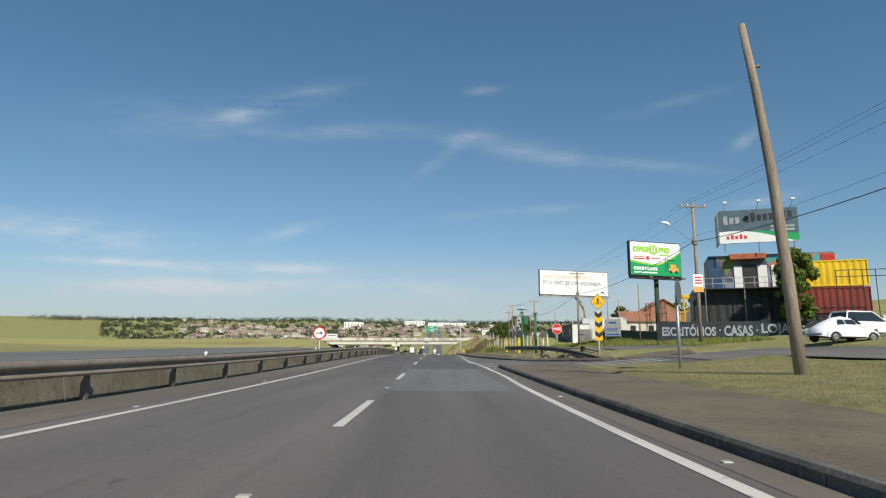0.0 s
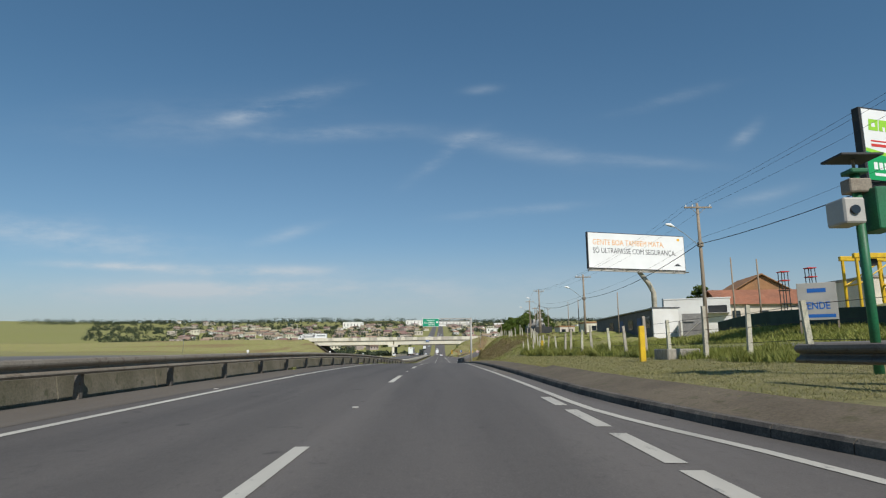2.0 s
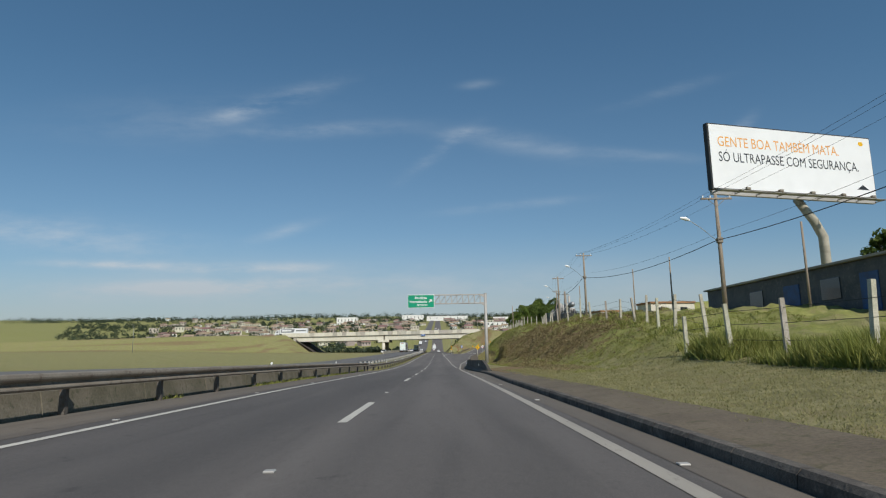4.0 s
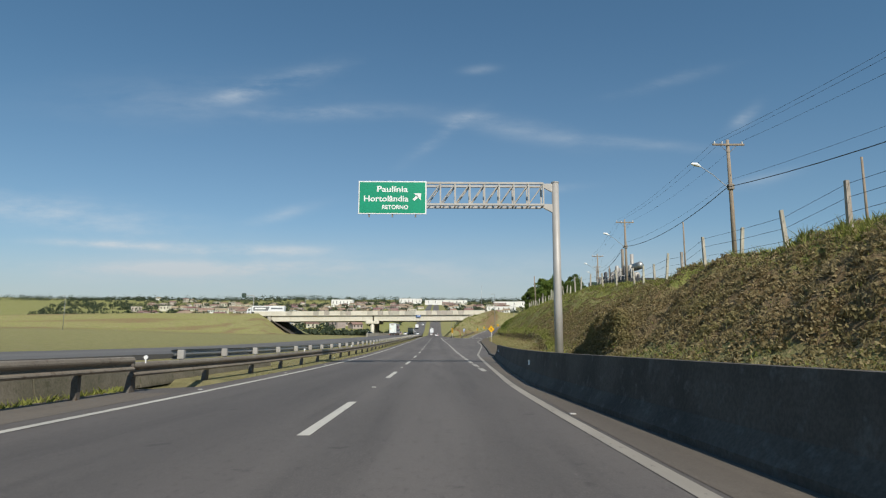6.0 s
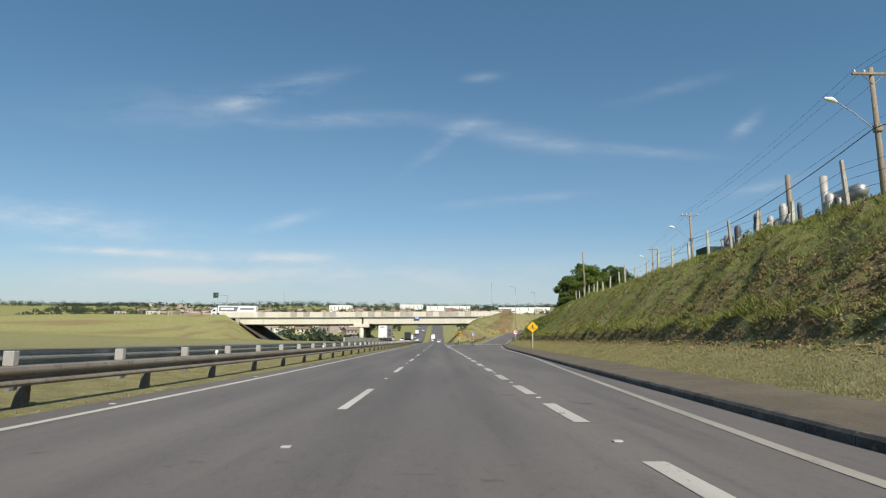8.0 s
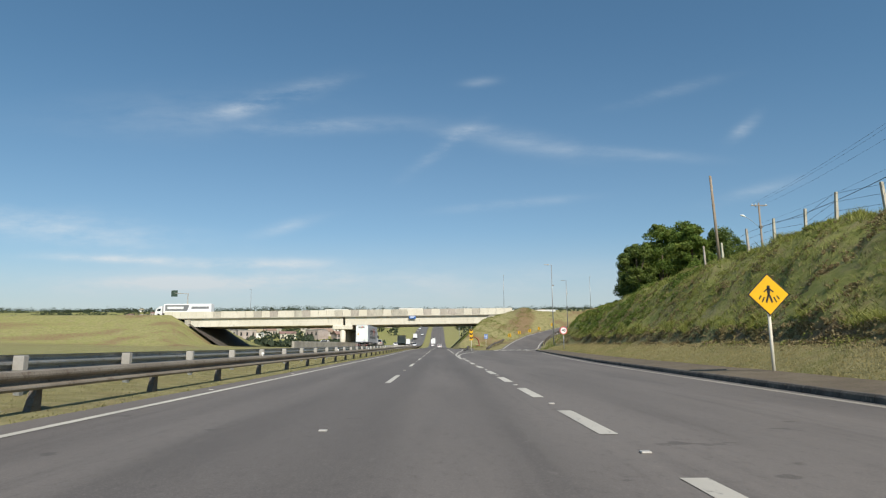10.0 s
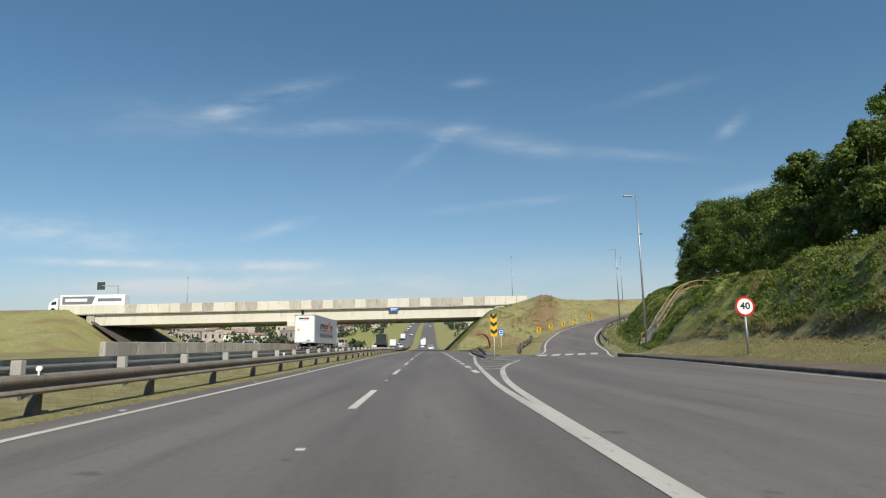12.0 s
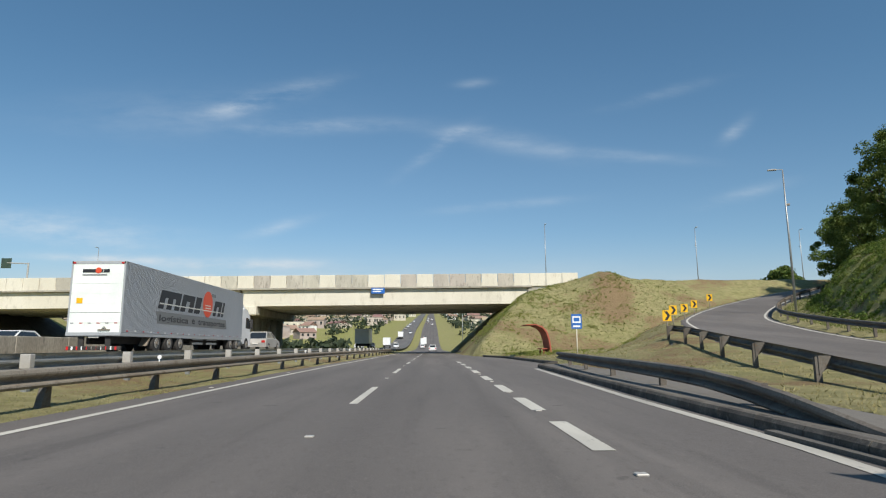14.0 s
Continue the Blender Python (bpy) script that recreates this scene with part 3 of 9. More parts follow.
RAMP = [(5.6, 285, -0.12), (8.2, 300, -0.03), (10.8, 311, 0.05), (13.2, 320, 0.25), (15.6, 332, 1.0), (19.2, 345, 2.1), (24, 357, 3.4), (33, 368, 5.4), (46, 377, 7.7), (64, 385, 9.5),
        (85, 393, 10.3), (112, 399, 10.4), (200, 404, 10.6), (400, 408, 12)]


def along(points, step=1.0):
    """Points of a smooth line through the given ones."""
    p = np.array(points, float)
    out = []
    for i in range(len(p) - 1):
        a, b, c, d = p[max(i - 1, 0)], p[i], p[i + 1], p[min(i + 2, len(p) - 1)]
        n = max(2, int(np.linalg.norm(c - b) / step))
        for k in range(n):
            t = k / n
            out.append(0.5 * (2 * b + (c - a) * t + (2 * a - 5 * b + 4 * c - d) * t * t + (3 * b - a - 3 * c + d) * t ** 3))
    out.append(p[-1])
    return np.array(out)


RAMP_LINE = along(RAMP, 1.5)
RAMP_HALF = 3.1


def ramp_near(x, y):
    """For places: distance east of the ramp's middle (signed), and the ramp's height there."""
    x, y = np.asarray(x, float), np.asarray(y, float)
    best, side, high = np.full(x.shape, 1e9), np.zeros(x.shape), np.zeros(x.shape)
    a, b = RAMP_LINE[:-1], RAMP_LINE[1:]
    for p, q in zip(a, b):
        d = q[:2] - p[:2]
        n = d @ d
        t = np.clip(((x - p[0]) * d[0] + (y - p[1]) * d[1]) / n, 0, 1)
        ex, ey = x - p[0] - t * d[0], y - p[1] - t * d[1]
        r = np.hypot(ex, ey)
        near = r < best
        best = np.where(near, r, best)
        side = np.where(near, np.where(d[1] * ex - d[0] * ey > 0, r, -r), side)
        high = np.where(near, p[2] + t * (q[2] - p[2]), high)
    return side, high


BRIDGE_Y, DECK_Z = 400.0, 10.4


def fractal(x, y, size, seed=0.0):
    x, y = np.asarray(x, float) / size + seed, np.asarray(y, float) / size - seed
    return (np.sin(x * 1.7 + 2.1 * np.sin(y * 0.9)) + np.sin(y * 2.3 + 1.7 * np.sin(x * 1.3 + 1)) + 0.6 * np.sin(x * 4.1 + y * 3.3 + 2) + 0.4 * np.sin(x * 8.3 - y * 7.1)) / 3


def land(x, y, rough=True):
    """Ground height; also how bare and how lush it is."""
    x, y = np.asarray(x, float), np.asarray(y, float)
    base = road_z(y)
    k = kerb_x(y)
    # east side, before the cut bank
    flat = np.interp(x, [2.6, 5.4, 9.3, 13, 20, 24, 30, 60, 150, 500], [0.16, 0.24, 0.55, 0.85, 1.15, 1.55, 2.05, 3.8, 8, 16])
    hill = np.interp(x, [2.6, 5.4, 9.3, 13, 20, 24, 30, 40, 60, 100, 200], [0.16, 0.26, 0.62, 0.95, 1.35, 2.4, 3.6, 5.5, 9.0, 12, 16])
    flat = flat + (hill - flat) * smooth_step(y, 66, 100)
    # the side street dips through the verge, round the kerbed island
    south = np.interp(x, [3.1, 4.3, 7, 11.5, 21.5], [31, 29, 26.5, 24, 24])
    street = (y > south) & (y < 44) & (x < 21.5) & ((y < 35.2) | (x < island_x(y)))
    flat = np.where(street, flat - 0.4, flat + 0.06 * ((y > 35) & (y < 60) & (x < 12)))
    flat = np.where(((y < 31) & (x < 6.1)) | ((y > 43.5) & (x < k + 0.75)), np.minimum(flat, 0.06), flat)
    rim = (y > 34) & (y < 45) & (x < 13) & (x < island_x(np.minimum(y, 44)) + 0.9)
    flat = np.where(rim, np.minimum(flat, np.interp(x, [6.2, 9, 13], [0.05, 0.20, 0.5])), flat)
    flat = np.where(x < 2.6, -0.12, flat)
    # cut bank
    s = np.where(y < 306, x - k, 1e3)
    side, high = ramp_near(x, y)
    s2 = side - RAMP_HALF - 0.3
    s = np.where(y < 306, s, s2)
    s = np.where((y >= 296) & (y < 306), (x - k) * (306 - y) / 10 + s2 * (y - 296) / 10, s)
    crest = np.interp(y, [100, 118, 132, 150, 176, 200, 225, 250, 272, 282, 290, 300, 308, 317, 335, 352, 372, 390], [0.8, 1.9, 3.4, 4.3, 4.7, 4.72, 4.9, 5.5, 5.7, 5.3, 4.4, 4.0, 4.1, 4.3, 3.9, 3.8, 4.0, 4.0])
    steep = np.interp(y, [100, 130, 150, 180, 260, 330], [0.25, 0.62, 0.80, 0.72, 0.70, 0.95])
    toe = np.interp(y, [100, 128, 150, 165, 176, 185, 292, 306], [4.0, 3.6, 3.2, 2.8, 3.3, 4.2, 4.0, 3.0])
    steep = steep * (1 + 0.42 * smooth_step(y, 178, 195) - 0.22 * smooth_step(y, 292, 306))
    apron = 0.22 + 0.62 * smooth_step(y, 178, 190) - 0.32 * smooth_step(y, 292, 306)
    level = 1.75 * smooth_step(y, 175, 179)
    hollow = smooth_step(y, 155.4, 157.2) * (1 - smooth_step(y, 160.2, 161.8))
    rise = np.clip((s - toe - 0.9 * hollow) * steep, 0, None)
    soft = crest * (1 - np.exp(-(rise / np.maximum(crest, 0.1)) ** 2.2 * 1.6)) ** 0.7
    step = smooth_step(s - toe, 0.1, 0.65) * smooth_step(y, 174, 182) * (0.46 + 0.22 * fractal(x * 0 + 3, y, 3.4))
    soft = soft + np.clip(step, 0, 1.0)
    soft = soft + hollow * smooth_step(s - toe, 0.75, 1.35) * np.clip(1.75 - 0.5 * np.clip(s - toe - 1.3, 0, None), 0, None)
    bank = np.where(s < 0, -0.12, np.where(s < toe, 0.16 + apron * np.clip(s - level, 0, None) / (toe - level), 0.16 + apron + soft)) + np.clip(s - 12, 0, None) * 0.04 * smooth_step(y, 90, 130)
    bank = np.where((s < 1.8) & (s >= 0) & (y > 176) & (y < 306), 0.06, bank)
    foot = np.where(y < 306, base, np.where(y < 312, base, high))
    w = smooth_step(y, 92, 124)
    east = np.where(y < 306, base + flat * (1 - w) + bank * w, foot + bank)
    # mound between the carriageway and the ramp, and the ridge that carries the cross road
    ridge = DECK_Z - 0.1 - 0.42 * np.clip(np.maximum(BRIDGE_Y - y, y - BRIDGE_Y - 12) - 7.5, 0, None)
    spill = np.interp(x, [3.8, 6, 9, 12.3, 16, 18.6, 24.7], [0.2, 2.3, 5.1, 7.9, 9.1, 9.6, 10.5])
    mound = np.minimum(np.minimum(ridge, spill), 11)
    lowland = base + np.interp(x, [3.6, 5, 9, 14], [0.10, 0.2, 0.35, 0.5]) - 0.2 * (((x < 6.4) & (y > 334) & (y < 368)) | ((x < 5.7) & (y > 310) & (y <= 334)))
    mound = np.maximum(mound, lowland)
    bulge = 1.75 * np.exp(-(((x - 24) / 3.8) ** 2 + ((y - 388.5) / 6) ** 2))
    mound = mound + bulge
    inner = (y > 300) & (side < -RAMP_HALF)
    east = np.where(inner, mound, east)
    d = np.abs(side) - RAMP_HALF
    blend = smooth_step(d, 0.4, 6.0)
    east = np.where((y > 312), np.where(side < 0, high * (1 - blend) + mound * blend, east), east)
    east = np.where((y > 312) & (d < 0.5), np.where(d < 0.0, high - 0.12, high - 0.02), east)
    # beyond the ramp's own bank the ridge goes on
    east = np.where((y > 340) & (side > 0), np.maximum(east, np.minimum(ridge, high + 6)), east)
    east = np.where((x < k + 0.45) & (y <= 312), base - 0.12, east)
    nose = (y > 296) & (y < 313.5) & (side < 0.5) & (x < 12)
    east = np.where(nose, base - 0.12, east)
    # west side
    west = base + np.interp(-x, [4.9, 5.6, 6.5, 8.1, 8.7, 9.3, 9.4, 17.6, 19, 26, 45, 80, 200, 500], [-0.12, 0.0, 0.03, 0.12, 0.40, 0.60, 0.60, 0.55, 0.50, 0.35, 0.6, 1.2, 5, 9])
    west = np.where((x > -7.3) & (y < 150), base - 0.12, west)
    ridge_w = DECK_Z - 0.5 - 0.36 * np.clip(np.maximum(BRIDGE_Y - y, y - BRIDGE_Y - 12) - 7.5, 0, None)
    spill_w = 0.2 + (-x - 62) * 0.72
    west = np.maximum(west, np.minimum(ridge_w, spill_w))
    edge = np.where(y > 306, np.interp(y, [306, 320, 335, 339, 358, 366, 380], [3.8, 4.1, 4.8, 6.35, 6.15, 4.95, 3.9]), 2.6)
    z = np.where(x < -4.9, west, np.where(x < edge, base - 0.12, east))
    # past the ridge
    over = smooth_step(y, 425, 470)
    valley = base + np.clip(np.abs(x) - 12, 0, None) * 0.004 - 0.12
    z = np.where(y > 425, z * (1 - over) + valley * over, z)
    # swells far away
    off = smooth_step(np.abs(x), 60, 300)
    z = z + off * 3.0 * fractal(x, y, 130.0)
    z = np.where(y > 900, z + smooth_step(y, 900, 1600) * 8 * fractal(x, y, 260.0, 3.0) * smooth_step(np.abs(x), 20, 200), z)
    on_bank = np.clip(soft * w / 1.2, 0, 1) * ((x > k + 1.5) & (y < 372))
    if rough:
        z = z + on_bank * (0.38 * fractal(x, y, 1.9) + 0.24 * fractal(x, y, 0.75, 5)) * np.where(s < 40, 1, 0.2)
        z = z + inner * (y > 330) * (y < 400) * (d > 2.0) * (x > 8) * (0.16 * fractal(x, y, 1.6, 4) + 0.10 * fractal(x, y, 0.8, 2))
        wild = (np.abs(x) > 9) | (y > 320)
        z = z + 0.05 * fractal(x, y, 2.3, 1) * wild * (np.minimum(np.abs(d), 3) > 2.5)
    part_up = np.clip(rise / np.maximum(crest, 0.3), 0, 2)
    cut = smooth_step(y, 116, 130) * (1 - 0.45 * smooth_step(y, 168, 190)) * (1 - 0.35 * smooth_step(y, 190, 215))
    earth = on_bank * cut * (0.40 + 0.75 * np.exp(-((part_up - 0.35) / 0.38) ** 2)) * (part_up < 1.5)
    scar = np.exp(-(((x - 22.8 - 0.22 * (y - 384)) / 3.2) ** 2 + ((y - 384) / 10) ** 2)) * (1.1 + 0.25 * fractal(x, y, 2.0))
    slide = np.exp(-(((s - 5.0) / 2.4) ** 2 + ((y - 286) / 1.6) ** 2)) * 0.6 + np.exp(-(((s - 9.0) / 3.0) ** 2 + ((y - 171) / 6) ** 2)) * 0.5
    earth = np.maximum(np.maximum(earth, scar * inner), slide * on_bank)
    worn = np.clip(0.44 + 0.6 * fractal(x, y, 4.2, 6), 0, 0.7) * (y < 400) * (y > 320)
    earth = np.maximum(earth, worn * inner)
    bare = 0.8 * (s < toe + 0.5) * (s > 0) * smooth_step(y, 106, 118) * (1 - smooth_step(y, 134, 139))
    earth = np.maximum(earth, bare)
    earth = np.maximum(earth, (0.62 + 0.3 * fractal(x, y, 2.6, 4)) * np.exp(-((s - toe - 0.35) / 0.5) ** 2) * smooth_step(y, 174, 182) * (s < 30))
    earth = np.maximum(earth, hollow * np.exp(-((s - toe - 1.0) / 0.7) ** 2))
    earth = np.maximum(earth, 0.48 * ((y > 16) & (y < 34) & (x > 3) & (x < 8)))
    lush = np.clip(on_bank * 1.0 + 0.35 * smooth_step(-x, 15, 30) + 0.35 * smooth_step(y, 420, 500) + inner * (0.15 * fractal(x, y, 7) + 0.15 * smooth_step(y, 356, 372)) + 0.55 * ((x > 11) & (y < 120)), 0, 1)
    return z, earth, lush


def ground_at(x, y):
    return float(land(np.array([x]), np.array([y]), False)[0][0])


def build_ground():
    xs = np.concatenate([[-3500, -2200, -1400, -900, -600, -420, -300, -220, -160, -120, -95], np.arange(-84, -20, 4.0), np.arange(-20, -4, 1.0), [-4, 0, 2.3],
                         np.arange(2.6, 5, 0.5), np.arange(5, 13, 0.3), np.arange(13, 36, 0.55), np.arange(36, 60, 2.0), np.arange(60, 130, 6.0), [140, 170, 220, 300, 420, 600, 900, 1400, 2200, 3500]])
    ys = np.concatenate([[-600, -300, -150, -80, -50, -35], np.arange(-25, 112, 1.2), np.arange(112, 140, 0.6), np.arange(140, 180, 0.4), np.arange(180, 345, 0.6), np.arange(345, 430, 1.0), np.arange(430, 600, 6.0),
                         np.arange(600, 1000, 20.0), np.arange(1000, 2400, 60.0), [2500, 2800, 3200, 3800, 4600]])
    gx, gy = np.meshgrid(xs, ys)
    z, earth, lush = land(gx, gy)
    h, w = gx.shape
    me = bpy.data.meshes.new("ground")
    me.from_pydata(np.stack([gx.ravel(), gy.ravel(), z.ravel()], 1).tolist(), [],
                   [(i * w + j, i * w + j + 1, i * w + w + j + 1, i * w + w + j) for i in range(h - 1) for j in range(w - 1)])
    for key, data in (("earth", earth), ("lush", lush)):
        a = me.attributes.new(key, "FLOAT", "POINT")
        a.data.foreach_set("value", data.ravel().astype(np.float32))
    me.polygons.foreach_set("use_smooth", [True] * len(me.polygons))
    ob = new("ground", me)
    me.materials.append(M_GROUND)
    tagged(ob, "grassy roadside ground with a cut earth bank and distant hills", "ground", kind="structure")
    return ob


build_ground()


def strip(name, ys, left, right, lift, mat, label, category="road", drop=0.3):
    """A paved strip between two edges given as functions of y."""
    s = Shape()
    rows = []
    for y in ys:
        a, b, z = float(left(y)), float(right(y)), float(road_z(y))
        n = 7
        rows.append([(a, y, z + lift - drop)] + [(a + (b - a) * i / n, y, z + lift) for i in range(n + 1)] + [(b, y, z + lift - drop)])
    s.grid(rows)
    ob = part(name, s, mat, smooth=False)
    return tagged(ob, label, category, kind="structure")


ROAD_YS = list(np.arange(-60, 430, 1.0)) + list(np.arange(430, 2300, 15.0))


def road_right(y):
    return float(np.interp(y, [-60, 310, 318, 324, 345, 400, 420], [0, 0, 0, 0, 0, 0, 0])) + (float(kerb_x(y)) if y < 304 else float(np.interp(y, [304, 309, 312, 316, 320, 332, 338, 362, 380, 395, 2400], [13.3, 9.0, 4.0, 3.9, 4.0, 4.6, 6.3, 6.0, 3.9, 3.6, 3.8])))


ROAD = strip("road", ROAD_YS, lambda y: -7.0 if y < 148 else -5.75, road_right, 0.0, M_ROAD, "worn grey asphalt highway carriageway with painted lanes")


def west_z(y):
    return float(road_z(y)) + 0.70


WEST = strip("road_west", ROAD_YS, lambda y: -17.6, lambda y: -9.3, 0.70, M_ROAD_WEST, "grey asphalt carriageway beyond the median guardrails")


def build_ramp():
    s = Shape()
    rows = []
    for i, p in enumerate(RAMP_LINE[3:], 3):
        d = RAMP_LINE[min(i + 1, len(RAMP_LINE) - 1)] - RAMP_LINE[i - 1]
        nrm = np.array([d[1], -d[0], 0]) / np.hypot(d[0], d[1])
        half = RAMP_HALF
        mid = [tuple(p + nrm * half * (-1 + 2 * j / 6) + np.array([0, 0, 0.012 - 0.07 * min(1.0, max(0.0, (303 - p[1]) / 4))])) for j in range(7)]
        rows.append([tuple(p - nrm * (half + 0.5) + np.array([0, 0, -0.25]))] + mid + [tuple(p + nrm * (half + 0.5) + np.array([0, 0, -0.25]))])
    s.grid(rows)
    return tagged(part("ramp_road", s, M_ROAD), "grey asphalt exit ramp curving up to the overpass", "road", kind="structure")


RAMP_ROAD = build_ramp()


def exit_nose():
    s = Shape()
    rows = []
    for y in np.arange(297, 315.6, 0.75):
        i = int(np.argmin(np.abs(RAMP_LINE[:, 1] - y)))
        b = RAMP_LINE[i][0] - RAMP_HALF + 0.35 if y < 313 else 5.4 + (315.6 - y) * 1.6
        z = float(road_z(y)) + 0.018
        rows.append([(3.75, y, z - 0.2)] + [(3.75 + (b - 3.75) * j / 4, y, z + (0.03 if y > 306.5 else -0.012)) for j in range(5)])
    s.grid(rows)
    return tagged(part("exit_apron", s, M_ROAD_SIDE), "worn brownish asphalt apron at the nose of the exit", "road", kind="structure")


exit_nose()


def edge_of_ramp(offset, i):
    p = RAMP_LINE[i]
    d = RAMP_LINE[min(i + 1, len(RAMP_LINE) - 1)] - RAMP_LINE[max(i - 1, 0)]
    nrm = np.array([d[1], -d[0], 0]) / np.hypot(d[0], d[1])
    return p + nrm * offset


def side_streets():
    s = Shape()
    # apron of the side street and the frontage road
    rows = []
    def street_row(y, a, b):
        z0 = float(road_z(y))
        return [(x, y, (z0 + 0.006 if x < 4 else max(z0 + 0.006, z0 + 0.02 + np.interp(x, [6.2, 9, 13, 20, 24], [0, 0.18, 0.55, 1.1, 1.4])))) for x in np.linspace(a, b, 16)]

    for y in np.arange(24, 35.3, 0.8):
        rows.append(street_row(y, float(np.interp(y, [24, 26.5, 29, 31], [11.5, 7, 4.3, 3.12])), 21.5))
    s.grid(rows)
    s.grid([street_row(y, 3.12, float(island_x(y)) + 0.05) for y in np.arange(35.2, 44.3, 0.8)])
    part_a = part("street_apron", s, M_ROAD_SIDE)
    tagged(part_a, "worn patched asphalt side street joining the highway", "road", kind="structure")
    s = Shape()
    rows = []
    for y in np.arange(-60, 118, 2.0):
        z0 = float(road_z(y)) + 0.05
        rows.append([(x, y, z0 + (np.interp(x, [9, 13, 20, 24], [0.55, 0.85, 1.15, 1.55]) if not 23 < y < 44 else np.interp(x, [9, 13, 20, 24], [0.18, 0.55, 1.1, 1.4]))) for x in np.linspace(12.6, 19.5, 6)])
    s.grid(rows)
    tagged(part("frontage_road", s, M_ROAD_SIDE), "worn asphalt frontage road behind the fence posts", "road", kind="structure")


side_streets()


def pavement_strip(y0, y1, wide):
    s = Shape()
    rows = []
    for y in np.arange(y0, y1 + 0.1, 1.0):
        k, z = float(kerb_x(y)), float(road_z(y))
        w = wide if not callable(wide) else wide(y)
        z -= 0.09 * max(0.0, 1 - (y - 44) / 2.5) if 43 < y < 60 else 0.0
        rows.append([(k + 0.16 + w * j / 5, y, z + 0.135 + (0.20 if 44 <= y < 66 else 0.10) * j / 5 + 0.012 * fractal(j, y, 1.3)) for j in range(6)] + [(k + 0.16 + w, y, z)])
    s.grid(rows)
    return tagged(part("pavement", s, M_WALKWAY), "dirty narrow pavement beside the kerb", "pavement", kind="structure")


pavement_strip(-40, 31, lambda y: 3.1 - 1.2 * max(0, (y - 28.5) / 5) ** 2)
pavement_strip(44, 128, lambda y: 0.95)
pavement_strip(177, 305, lambda y: 1.6)


def kerb_run(y0, y1, high=0.13, edge=kerb_x):
    """A run of kerb stones, each one a piece."""
    run = thing("kerb", "stained grey concrete kerb along the road", "kerb", kind="structure")
    y = y0
    i = 0
    while y < y1 - 0.2:
        s = Shape()
        e = min(y + 1.0 - 0.015, y1)
        out = []
        for q in (y, e):
            k, z = float(edge(q)), float(road_z(q))
            out.append([(k, q, z - 0.1), (k + 0.015, q, z + high - 0.03), (k + 0.05, q, z + high + 0.012), (k + 0.17, q, z + high + 0.012), (k + 0.17, q, z - 0.1)])
        s.grid([out[0], out[1]])
        s.f.append((4, 3, 2, 1, 0)), s.f.append((5, 6, 7, 8, 9))
        part("kerb_stone", s, M_KERB, run)
        y += 1.0
        i += 1
    return run


# ---- road paint ----
def flat_quad(s, pts, lift=0.006):
    s.face(*[(x, y, float(road_z(y)) + lift) for x, y in pts])


def line_along(name, parent, pts, wide, mat, lift=0.006, z=None):
    s = Shape()
    p = along([(a, b, 0) for a, b in pts], 1.5)
    rows = []
    for i, q in enumerate(p):
        d = p[min(i + 1, len(p) - 1)] - p[max(i - 1, 0)]
        nx, ny = d[1], -d[0]
        r = math.hypot(nx, ny)
        h = (float(road_z(q[1])) if z is None else z(q[1])) + lift
        rows.append([(q[0] - nx / r * wide / 2, q[1] - ny / r * wide / 2, h), (q[0] + nx / r * wide / 2, q[1] + ny / r * wide / 2, h)])
    s.grid(rows)
    return part(name, s, mat, parent)


